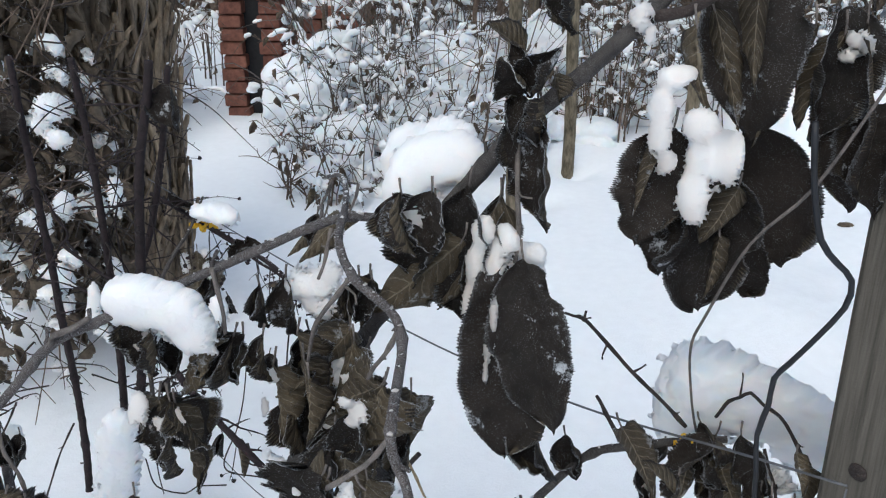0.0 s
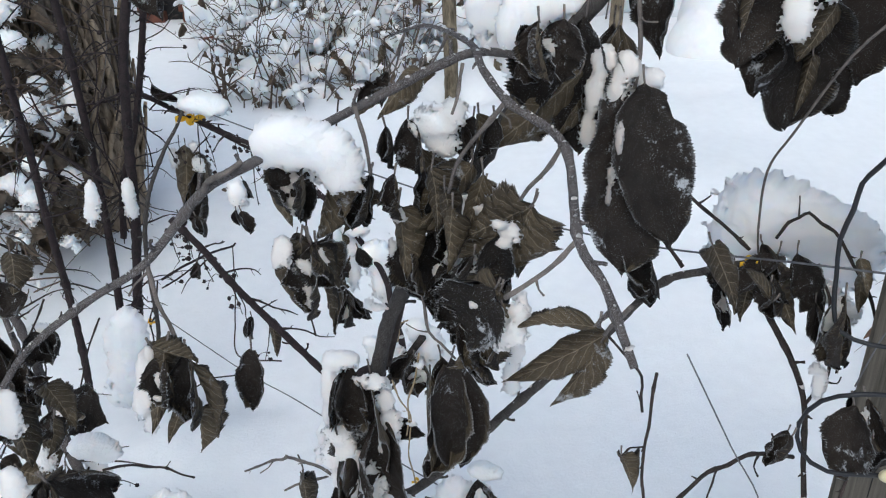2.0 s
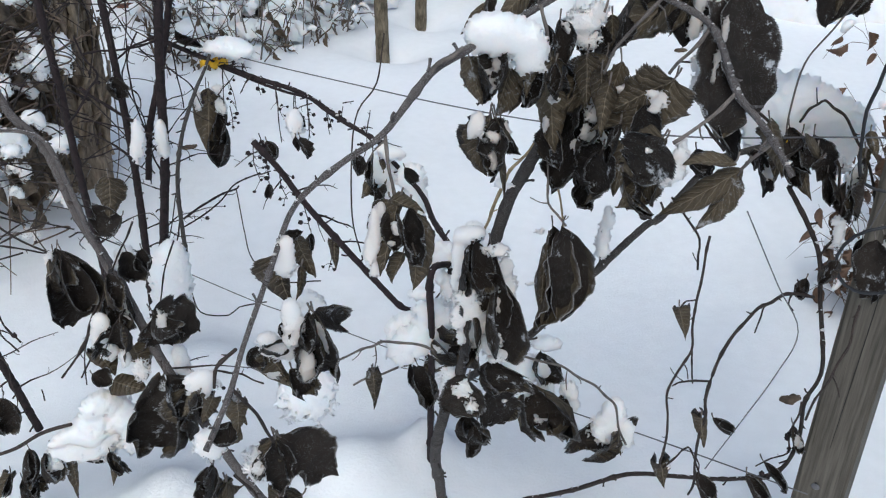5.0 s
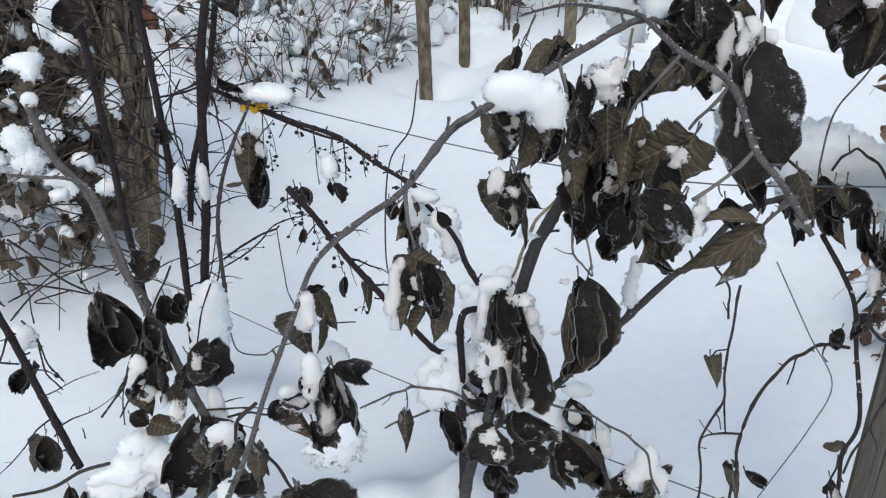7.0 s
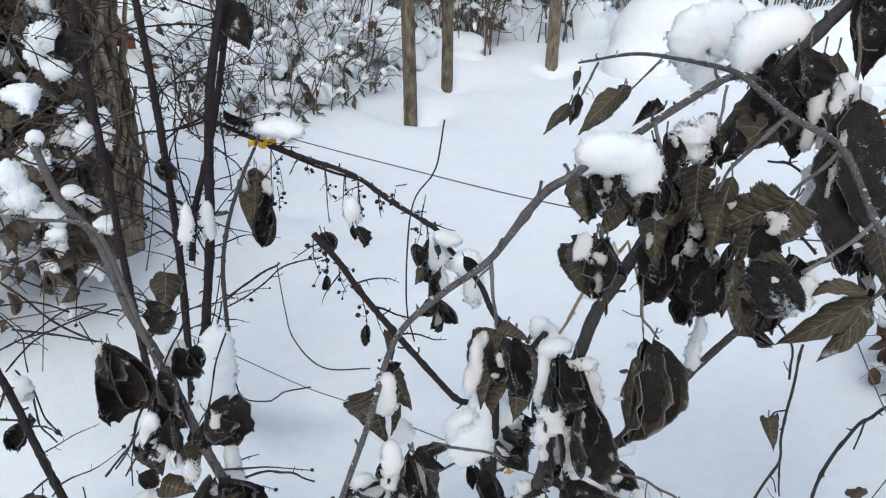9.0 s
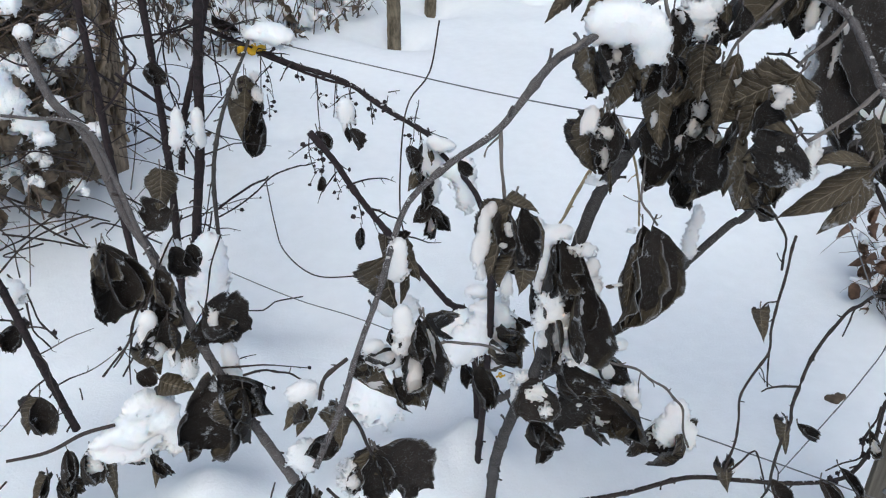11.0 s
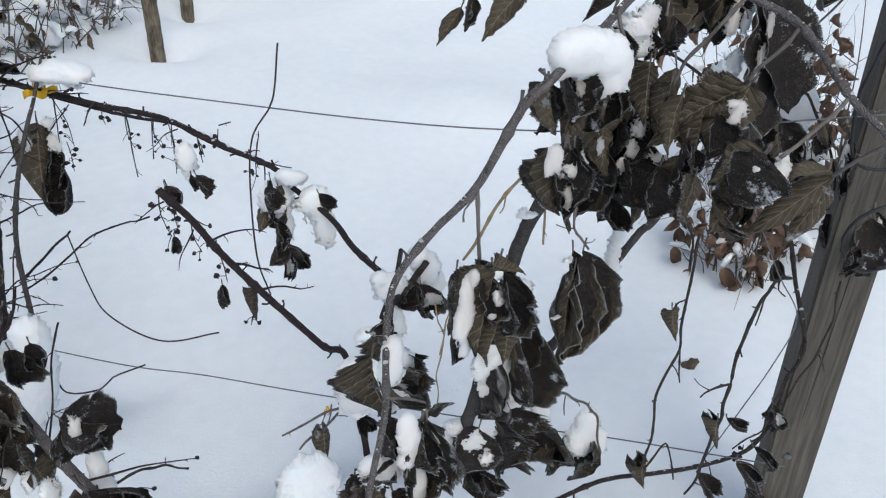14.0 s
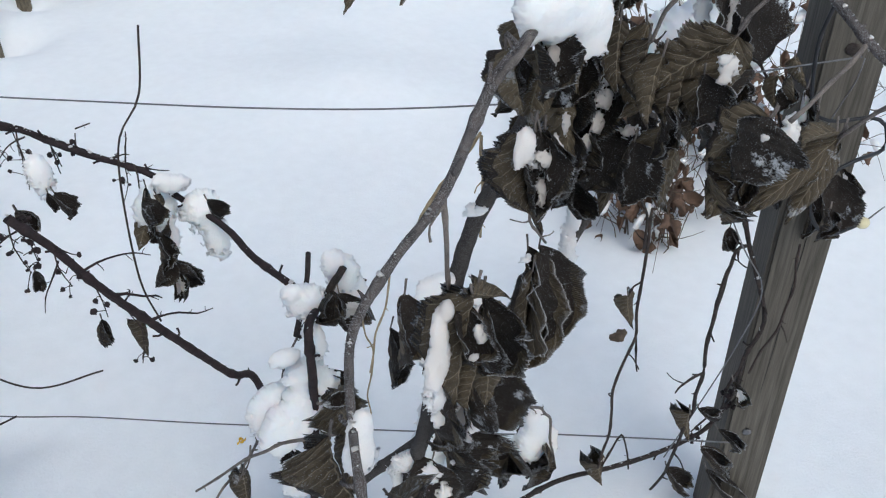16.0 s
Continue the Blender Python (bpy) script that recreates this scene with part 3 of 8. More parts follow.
def snow_pile(lobes, label, group, name, voxel):
    """A large mound: clots melted together, smooth above, crumbling below."""
    verts, faces = [], []

    def clot(x, y, z, rx, ry, rz, level=2):
        if level not in BALLS:
            BALLS[level] = ball(level)
        v, f = BALLS[level]
        k = sum(len(q) for q in verts)
        verts.append(v * np.array((rx, ry, rz)) + np.array((x, y, z)))
        faces.append(f + k)

    lobes = list(lobes)
    size = max(max(q[3:]) for q in lobes)
    lobes += [tuple((a + b) / 2 * (1 if i < 3 else random.uniform(0.85, 1.05)) for i, (a, b) in enumerate(zip(p, q))) for p, q in zip(lobes, lobes[1:])]
    for x, y, z, rx, ry, rz in lobes:
        clot(x, y, z, rx, ry, rz * 0.97, 3)
        for _ in range(26):
            w, h = random.uniform(0, 6.28), random.uniform(-0.95, -0.3)
            c = math.sqrt(1 - h * h) * random.uniform(0.85, 1.02)
            s = max(random.uniform(0.08, 0.24) * (1 if random.random() < 0.75 else 1.5) * min(rx, rz), 0.0022)
            clot(x + rx * c * math.cos(w), y + ry * c * math.sin(w), z + rz * h * 0.92, s, s, s * random.uniform(0.8, 1.5), 1)
    me = bpy.data.meshes.new(name)
    me.from_pydata(np.concatenate(verts), [], np.concatenate(faces))
    me.materials.append(SNOW)
    ob = new(name, me)
    m = ob.modifiers.new("melt", "REMESH")
    m.mode, m.voxel_size, m.use_smooth_shade = "VOXEL", min(voxel, max(0.001, size * 0.032)), True
    m = ob.modifiers.new("soften", "SMOOTH")
    m.factor, m.iterations = 0.5, 8
    for texture, strength in ((SNOW_SWELL, min(0.006, size * 0.05)), (SNOW_CRUMBLE, min(0.001, size * 0.012))):
        m = ob.modifiers.new("crumble", "DISPLACE")
        m.texture, m.texture_coords, m.strength, m.mid_level = texture, "LOCAL", strength, 0.5
    return tagged(ob, label, "snow", group)


# ---- the setting ----
def stretch_axis(near0, near1, step, far0, far1):
    a = list(np.arange(near0, near1 + 1e-6, step))
    lo, hi, s = [], [], step
    while (lo[-1] if lo else near0) > far0:
        s *= 1.35
        lo.append((lo[-1] if lo else near0) - s)
    s = step
    while (hi[-1] if hi else near1) < far1:
        s *= 1.35
        hi.append((hi[-1] if hi else near1) + s)
    return lo[::-1] + a + hi


HUMPS = [(-0.3, 0.96, 0.12, 0.11), (-0.62, 1.02, 0.09, 0.08), (-0.15, 1.0, 0.10, 0.05), (0.28, 3.40, -0.11, 0.13), (0.56, 3.86, -0.08, 0.12),
         (1.11, 3.9, -0.06, 0.1), (0.37, 0.6, -0.03, 0.07), (-0.31, 2.49, -0.02, 0.05), (-0.567, 2.606, -0.025, 0.06), (-0.38, 1.53, -0.02, 0.05), (0.62, 0.985, -0.012, 0.03), (1.0, 2.35, 0.05, 0.28), (-0.2, 2.2, 0.035, 0.4), (0.75, 1.5, -0.03, 0.3), (-0.55, 1.42, 0.07, 0.09)]


def ground_height(x, y):
    z = 0.11 * min(1, max(0, (y - 1.3) / 2.2)) ** 1.3 + 0.02 * min(6, max(0, y - 3.5))
    z += 0.035 * noise.noise(Vector((x * 0.9, y * 0.9, 3))) + 0.016 * noise.noise(Vector((x * 2.6, y * 2.6, 7))) + 0.004 * noise.noise(Vector((x * 9, y * 9, 1)))
    for hx, hy, hz, hr in HUMPS:
        d2 = ((x - hx) ** 2 + (y - hy) ** 2) / (hr * hr)
        if d2 < 9:
            z += hz * math.exp(-d2)
    return z


gx, gy = stretch_axis(-2.2, 2.6, 0.03, -420, 420), stretch_axis(-0.6, 5.0, 0.03, -420, 420)
gv = [(x, y, ground_height(x, y)) for y in gy for x in gx]
gf = [(j * len(gx) + i, j * len(gx) + i + 1, (j + 1) * len(gx) + i + 1, (j + 1) * len(gx) + i) for j in range(len(gy) - 1) for i in range(len(gx) - 1)]
ground = tagged(mesh_object("ground", gv, gf, GROUND_SNOW), "smooth deep snow over a garden, dented and lightly strewn", "ground", kind="structure")


def box_bm(sx, sy, sz, bevel=0.0, m=None):
    bm = bmesh.new()
    bmesh.ops.create_cube(bm, size=1, matrix=Matrix.Diagonal((sx, sy, sz, 1)))
    if bevel:
        bmesh.ops.bevel(bm, geom=bm.edges[:], offset=bevel, segments=2, affect="EDGES")
    if m is not None:
        bm.transform(m)
    return bm


# the trellis post: a weathered square timber
post = thing("trellis_post", (0.374, 0.599, 0.0), "weathered grey square wooden trellis post standing in the snow", "post")
bm = box_bm(0.068, 0.095, 1.75, 0.005, pose(0, 0, 0.775))
bmesh.ops.subdivide_edges(bm, edges=[e for e in bm.edges if abs(e.verts[0].co.z - e.verts[1].co.z) > 1], cuts=40)
for v in bm.verts:
    w = noise.noise_vector(Vector((v.co.x * 8, v.co.y * 8, v.co.z * 3))) * 0.0022
    v.co += Vector((w.x, w.y, 0))
bm.transform(pose(0.374, 0.599, 0.0, 0, 0, -51))
part("timber", bm, POST, post)
face = Vector((-0.777, -0.629, 0))
side = Vector((0.629, -0.777, 0))


def on_post(across, z, out=0.0):
    p = Vector((0.374, 0.599, 0)) + face * (0.0475 + out) + side * across
    return (p.x, p.y, z)


def staple(z, across, r, material, name):
    bm = bmesh.new()
    bmesh.ops.create_uvsphere(bm, u_segments=14, v_segments=8, radius=r)
    for v in bm.verts:
        v.co.z *= 0.3
        v.co += noise.noise_vector(v.co * 300) * r * 0.12
    q = face.to_track_quat("Z", "Y").to_matrix().to_4x4()
    bm.transform(Matrix.Translation(on_post(across, z, 0.001)) @ q)
    return part(name, bm, material, post)


staple(0.786, -0.004, 0.0075, TWIG, "rusty_nail")
staple(0.226, -0.006, 0.006, WIRE, "screw")
staple(0.231, -0.006, 0.003, SOOT, "screw_hole")
cane("grain_crack", [(*on_post(0.004, 0.70, 0.0001), 0.0003), (*on_post(0.002, 0.5, 0.0001), 0.0006), (*on_post(-0.002, 0.3, 0.0001), 0.0004)], SOOT, post, sides=5)


# stakes and young trunks farther off
def stake(name, x, y, r, top, lean, label, material=STAKE):
    z = ground_height(x, y) - 0.15
    ob = thing(name, (x, y, z), label, "tree trunk", "young trunks in the snow")
    pts = [(x + lean * k / 6 + random.uniform(-0.006, 0.006), y + random.uniform(-0.006, 0.006), z + top * k / 6, r * (1.08 - 0.05 * k)) for k in range(7)]
    v, f = tube_data(pts, 14, 0.05, 0.03)
    mesh_object("trunk", v, f, material, ob)
    return ob


stake("young_trunk", 0.268, 3.45, 0.028, 2.4, -0.03, "slim olive-brown young tree trunk in a hollow of snow")
stake("young_trunk", 0.545, 3.92, 0.027, 2.6, 0.0, "slim mossy young tree trunk in deep snow")
stake("young_trunk", 1.12, 4.0, 0.03, 2.6, 0.02, "slim grey-green young tree trunk in deep snow")
stake("young_trunk", 0.42, 4.9, 0.03, 2.6, 0.1, "slim olive young tree trunk before the thicket")

# the old trunk wrapped in dead climbing vine
trunk = thing("old_trunk", (-0.93, 2.42, 0.0), "old tree trunk with shaggy peeling bark, wrapped in dead vine", "tree trunk")
v, f = tube_data([(-0.945, 2.42, -0.1, 0.15), (-0.935, 2.42, 0.2, 0.136), (-0.955, 2.43, 0.8, 0.134), (-0.985, 2.45, 1.4, 0.13), (-1.02, 2.46, 2.2, 0.13)], 40, 0.05, 0.03)
v = [(x + 0.022 * noise.noise(Vector((x * 9, y * 9, z * 5))) + 0.01 * noise.noise(Vector((x * 30, y * 30, z * 9))), y + 0.03 * noise.noise(Vector((x * 9, y * 9, z * 5 + 7))) + 0.012 * noise.noise(Vector((x * 30, y * 30, z * 9 + 4))), z) for x, y, z in v]
mesh_object("trunk", v, f, TRUNK, trunk)
for k in range(340):
    w, z0 = random.uniform(math.pi, 2.1 * math.pi), random.uniform(0.1, 1.25)
    r, ln = random.uniform(0.13, 0.16), random.uniform(0.08, 0.4)
    c = (-0.935 - 0.025 * z0, 2.42 + 0.01 * z0)
    sway, peel = random.uniform(-0.6, 0.6), random.uniform(0, 0.06)
    pts = [(c[0] + (r + peel * q * q + 0.008 * math.sin(q * 5 + k)) * math.cos(w + sway * q), c[1] + (r + peel * q * q) * math.sin(w + sway * q), z0 + ln * q, (0.003 + random.uniform(0.002, 0.012) * math.sin(math.pi * (0.1 + 0.8 * q)))) for q in (0, 0.2, 0.45, 0.7, 1.0)]
    v, f = tube_data(pts, 5, 0.45, 0.02)
    pale = 0.5 if noise.noise(Vector((w * 1.5, z0 * 4, 3))) > 0.0 else 0.12
    mesh_object("bark_strip", v, f, PALE_BARK if random.random() < pale else TRUNK, trunk)


# ---- background planting ----
def scatter_leaf(verts, faces, at, size, material_slot, slots, droop=0.8):
    d = Vector((random.uniform(-1, 1), random.uniform(-1, 1), -random.uniform(0.2, 1.6) * droop)).normalized()
    s = d.cross(Vector((random.uniform(-1, 1), random.uniform(-1, 1), 0.1))).normalized()
    n = d.cross(s)
    k = len(verts)
    at = Vector(at)
    prof = ((0, 0), (0.25, 0.27), (0.55, 0.3), (0.82, 0.16), (1.0, 0.0))
    for u, w in prof:
        for q in (-1, 0, 1):
            verts.append(tuple(at + d * size * u + s * size * w * q * 0.8 + n * size * (0.22 * abs(q) * w * 3 * random.uniform(0.2, 1) + 0.15 * u * u)))
    for i in range(4):
        for q in range(2):
            faces.append((k + i * 3 + q, k + i * 3 + q + 1, k + i * 3 + q + 4, k + i * 3 + q + 3))
            slots.append(material_slot)


SMALL_BLOBS = [blob_data([(0.0, 0.0, 0.0, 1.0, 0.75, 0.6), (0.5, 0.2, -0.1, 0.6, 0.5, 0.45)], 2, 0.3) for _ in range(1)]
SMALL_BLOBS += [blob_data([(3.0 * k, 0.0, 0.0, 1.0, 0.7, 0.55), (3.0 * k - 0.5, 0.3, -0.1, 0.6, 0.6, 0.4)], 2, 0.3) for k in range(1, 5)]


def add_blob(verts, faces, at, size, turn, long=1.0, tall=1.0):
    i = random.randrange(5)
    bv, bf = SMALL_BLOBS[i]
    k = len(verts)
    cz, sz = math.cos(turn), math.sin(turn)
    for x, y, z in bv:
        x = (x - 3.0 * i) * long
        verts.append((at[0] + size * (x * cz - y * sz), at[1] + size * (x * sz + y * cz), at[2] + size * tall * z))
    faces += [tuple(k + q for q in g) for g in bf]


def snow_on(line, bv, bf, lift, fat):
    """A ragged ridge of snow along a stem."""
    a, b = sorted((random.uniform(0.1, 0.95), random.uniform(0.1, 0.95)))
    path = smooth_path(line, 0.02)
    path = path[int(a * len(path)):max(int(b * len(path)), int(a * len(path)) + 3)]
    if len(path) < 3:
        return
    n = len(path)
    pts = [(q[0] + random.uniform(-0.004, 0.004), q[1], q[2] + lift + random.uniform(-0.004, 0.004), fat * (0.04 + math.sin(math.pi * (i + 0.5) / n)) * random.uniform(0.6, 1.25)) for i, q in enumerate(path)]
    v, f = tube_data(pts[::max(1, n // 8)], 7, 0.4, 0.012)
    bf += [tuple(i + len(bv) for i in g) for g in f]
    bv += v


def shrub(x, y, radius, height, stems, leaves, snowing, label, leaf_size=0.06, leaf_meshes=None, twig=TWIG, arch=0.5, thick=0.004, fat=0.014):
    z = ground_height(x, y)
    ob = thing("shrub", (x, y, z), label, "shrub", "snowy shrubs of the thicket")
    sv, sf, bv, bf = [], [], [], []
    for k in range(stems):
        w, rr = random.uniform(0, 2 * math.pi), radius * math.sqrt(random.random())
        bx, by = x + rr * 0.8 * math.cos(w), y + rr * 0.8 * math.sin(w)
        out, h = random.uniform(0.05, 1) ** 1.5 * arch * height, height * random.uniform(0.4, 1.15)
        w2 = w + random.uniform(-0.9, 0.9)
        bz = ground_height(bx, by) - 0.05
        drop = random.uniform(0, 0.9) if random.random() < 0.5 else 0
        pts = []
        for q in (0, 0.3, 0.6, 0.85, 1.0):
            pts.append((bx + out * q ** 1.6 * math.cos(w2) + random.uniform(-0.025, 0.025), by + out * q ** 1.6 * math.sin(w2) + random.uniform(-0.025, 0.025),
                        bz + h * (q - drop * max(0, q - 0.5) ** 1.2), thick * (1.2 - q * 0.9) * random.uniform(0.5, 1.4)))
        lines = [pts]
        for _ in range(random.randint(3, 5)):
            a = pts[random.randint(1, 3)]
            ww, ll = random.uniform(0, 6.28), random.uniform(0.08, 0.32) * height
            lines.append([a, (a[0] + ll * 0.5 * math.cos(ww), a[1] + ll * 0.5 * math.sin(ww), a[2] + ll * random.uniform(-0.1, 0.5), thick * 0.5),
                          (a[0] + ll * math.cos(ww), a[1] + ll * math.sin(ww), a[2] + ll * random.uniform(-0.5, 0.7), thick * 0.25)])
        for line in lines:
            v, f = tube_data(line, 4, 0.1, 0.06)
            sf += [tuple(i + len(sv) for i in g) for g in f]
            sv += v
            for a, b in zip(line[1:], line[2:]):
                if random.random() < leaves:
                    t = random.random()
                    hang_leaf(ob, random.choice(leaf_meshes), [a[i] + (b[i] - a[i]) * t for i in range(3)], leaf_size * random.uniform(0.6, 1.25))
            if random.random() < snowing and abs(line[-1][2] - line[-3][2]) < 0.55 * math.dist(line[-1][:2], line[-3][:2]):
                snow_on(line, bv, bf, fat * 0.6, fat * random.uniform(0.5, 1.5))
    tagged(mesh_object("brushwood", sv, sf, twig, ob), kind="stuff")
    if bv:
        tagged(mesh_object("snow_ridges", bv, bf, SNOW), "ragged ridges of snow caught on bare twigs", "snow", "", "stuff")
    return ob


GREY_LEAVES = loose_leaf_meshes(8, [GREY_LEAF, GREY_LEAF, RIME])
RUST_LEAVES = loose_leaf_meshes(6, [RUST_LEAF, RUST_LEAF, RUST_LEAF])
VINE_LEAVES = loose_leaf_meshes(10, [GREY_LEAF, VINE_LEAF, RIME])
THICKET = [(-0.55, 3.35, 0.16, 0.42), (-0.36, 3.4, 0.18, 0.4), (-0.15, 3.55, 0.18, 0.42), (0.05, 3.75, 0.16, 0.45), (-0.56, 4.0, 0.24, 0.7), (-0.4, 3.85, 0.3, 0.8), (-0.05, 3.9, 0.25, 0.75), (-0.45, 4.45, 0.36, 1.0), (-0.1, 4.5, 0.4, 1.2),
           (0.2, 4.7, 0.35, 1.3), (0.78, 4.4, 0.22, 0.9), (1.3, 4.6, 0.3, 0.9), (-1.7, 4.4, 0.4, 1.2), (-2.2, 3.8, 0.4, 1.2), (1.6, 5.0, 0.4, 1.1), (-0.4, 5.4, 0.6, 1.5), (0.45, 5.6, 0.5, 1.6), (2.3, 5.2, 0.5, 1.2), (3.0, 4.8, 0.5, 1.0), (1.0, 5.9, 0.5, 1.5), (-1.4, 5.6, 0.6, 1.5)]
for n, (x, y, r, h) in enumerate(THICKET):
    shrub(x, y, r, h, 54 if h > 0.5 else 20, 0.16, 0.85 if h > 0.5 else 0.6, "bare thicket shrub with a few withered leaves, laden with snow", 0.05, GREY_LEAVES, (TWIG_BROWN, TWIG_GREY)[n % 2], 0.5, 0.0038, 0.013)
# low beech-like shrubs beyond the post
for x, y, r, h, n in ((1.03, 1.2, 0.1, 0.42, 22), (1.12, 1.28, 0.09, 0.32, 14), (1.45, 1.4, 0.16, 0.55, 26), (1.52, 1.62, 0.2, 0.62, 20), (1.55, 1.2, 0.2, 0.75, 24)):
    shrub(x, y, r, h, n, 0.75 if x > 1.2 else 0.5, 0.3, "low shrub hung with rust-brown withered leaves, half buried in snow", 0.05, RUST_LEAVES, TWIG_BROWN, 0.65, 0.0018, 0.012)


def snow_heap(lobes, label, detail=4, rough=0.14):
    return snow(lobes, label, detail, 0.1, "snow mounds over buried shrubs", "snow_mound", 0.011)


snow_heap([(1.72, 3.85, 0.22, 0.34, 0.28, 0.3), (2.05, 3.9, 0.2, 0.25, 0.25, 0.25), (1.5, 3.75, 0.12, 0.2, 0.2, 0.2)], "rounded mound of snow over a buried garden shrub", 5, 0.08)
snow_heap([(2.45, 3.6, 0.15, 0.34, 0.3, 0.28), (2.75, 3.5, 0.1, 0.25, 0.25, 0.22)], "rounded mound of snow over a buried garden shrub", 5, 0.08)
heaps = [(-0.5, 3.42, 0.09, 0.12), (-0.3, 3.5, 0.1, 0.08), (-0.12, 3.62, 0.09, 0.14), (0.02, 3.8, 0.1, 0.1), (-0.42, 3.62, 0.13, 0.22), (-0.15, 3.8, 0.14, 0.26), (-0.63, 4.05, 0.17, 0.22), (-0.3, 4.15, 0.2, 0.35), (0.0, 4.3, 0.18, 0.42), (-0.45, 3.72, 0.13, 0.04), (-0.1, 3.8, 0.15, 0.05), (-0.62, 4.0, 0.2, 0.3), (-0.2, 4.1, 0.18, 0.32), (0.72, 4.3, 0.14, 0.04), (0.7, 4.7, 0.22, 0.1), (1.1, 4.65, 0.2, 0.1),
         (-0.7, 4.5, 0.22, 0.3), (-0.35, 4.7, 0.3, 0.35), (0.15, 4.4, 0.2, 0.2), (-0.75, 5.2, 0.3, 0.62), (-0.4, 5.2, 0.3, 0.65), (0.1, 5.0, 0.25, 0.4), (0.4, 5.3, 0.3, 0.25), (0.9, 5.4, 0.3, 0.2), (-1.85, 4.9, 0.3, 0.3), (-0.55, 4.15, 0.12, 0.5), (0.0, 4.25, 0.12, 0.48), (1.5, 4.6, 0.2, 0.1)]
for k in range(46):
    y = random.uniform(3.85, 5.3)
    heaps.append((random.uniform(-0.15 * y, 0.3 + 0.25 * (y - 3.8)), y, random.uniform(0.07, 0.2), random.uniform(0.05, 0.22 + 0.25 * (y - 3.8))))
for x, y, s, up in heaps:
    z = ground_height(x, y) + up
    t = random.uniform(0.5, 0.9)
    snow_heap([(x, y, z, s, s * 0.8, s * 0.5), (x + s * t, y + 0.05, z - 0.05, s * 0.7, s * 0.6, s * 0.5), (x - s * 0.7, y - 0.02, z - 0.04, s * 0.6, s * 0.6, s * 0.5), (x + s * 0.2, y - 0.1, z - 0.08, s * 0.6, s * 0.5, s * 0.5)], "soft mound of snow lying on the thicket brush", 4, 0.22)

# dead climbing vine over the trunk and the ground before it
vine = thing("dead_vine", (-0.95, 2.1, 0.0), "tangle of dead climbing vine with shrivelled grey-brown leaves", "vine")
for k in range(34):
    w, r = random.uniform(math.pi * 0.95, math.pi * 2.0), random.uniform(0.16, 0.28)
    z0, ln = random.uniform(-0.02, 0.9), random.uniform(0.25, 0.8)
    pts = [(-1.0 + (r + 0.03 * math.sin(k + 4 * q)) * math.cos(w + 1.3 * q * math.sin(k)), 2.4 + (r + 0.03 * math.cos(k + 5 * q)) * math.sin(w + 1.3 * q * math.sin(k)), z0 + ln * q, random.uniform(0.001, 0.0028)) for q in (0, 0.25, 0.5, 0.75, 1.0)]
    cane("stem", pts, TWIG_GREY if k % 3 else TWIG, vine, sides=5)
for k in range(110):
    x, y, z = random.uniform(-1.25, -0.8), random.uniform(1.75, 2.2), random.uniform(0.12, 1.1)
    pts = [(x, y, z, 0.0022), (x + random.uniform(-0.12, 0.12), y + random.uniform(-0.1, 0.1), z + random.uniform(-0.05, 0.12), 0.002), (x + random.uniform(-0.25, 0.25), y + random.uniform(-0.2, 0.2), z + random.uniform(-0.2, 0.15), 0.0012)]
    cane("stem", pts, TWIG_BROWN if k % 3 else TWIG, vine, sides=5)
for k in range(480):
    w, r = math.pi * (0.95 + 0.76 * random.random() ** 1.1), random.uniform(0.17, 0.33)
    hang_leaf(vine, random.choice(VINE_LEAVES), (-1.0 + r * math.cos(w), 2.4 + r * math.sin(w), random.uniform(0.15, 1.35)), random.uniform(0.04, 0.1), 1.5)
for k in range(130):
    y = random.uniform(1.8, 2.2)
    hang_leaf(vine, random.choice(VINE_LEAVES), (random.uniform(-1.3, -0.92), y, random.uniform(0.12, 0.6 + 0.5 * (y - 1.5))), random.uniform(0.035, 0.075), 1.2)
for k in range(90):
    x, y, z = random.uniform(-1.25, -0.86), random.uniform(1.8, 2.2), random.uniform(0.1, 1.25)
    s = random.uniform(0.012, 0.042)
    snow([(x, y, z, s, s * 0.7, s * 0.7), (x + s * 0.7, y, z - s * 0.6, s * 0.6, s * 0.6, s * 0.8)], "lump of snow caught in the dead vine", 3, random.choice((0.1, 0.3)), "snow caught in the vine")

for k in range(190):
    hang_leaf(vine, random.choice(VINE_LEAVES), (random.uniform(-1.3, -0.95), random.uniform(1.85, 2.25), random.uniform(0.35, 1.35)), random.uniform(0.04, 0.1), 1.5)
for k in range(70):
    x, y, z = random.uniform(-1.35, -0.95), random.uniform(1.8, 2.2), random.uniform(0.2, 1.25)
    cane("stem", [(x, y, z, 0.0018), (x + random.uniform(-0.1, 0.1), y + random.uniform(-0.08, 0.08), z + random.uniform(-0.05, 0.12), 0.0015), (x + random.uniform(-0.2, 0.2), y + random.uniform(-0.1, 0.1), z + random.uniform(-0.15, 0.2), 0.0009)], TWIG if k % 2 else TWIG_GREY, vine, sides=5)

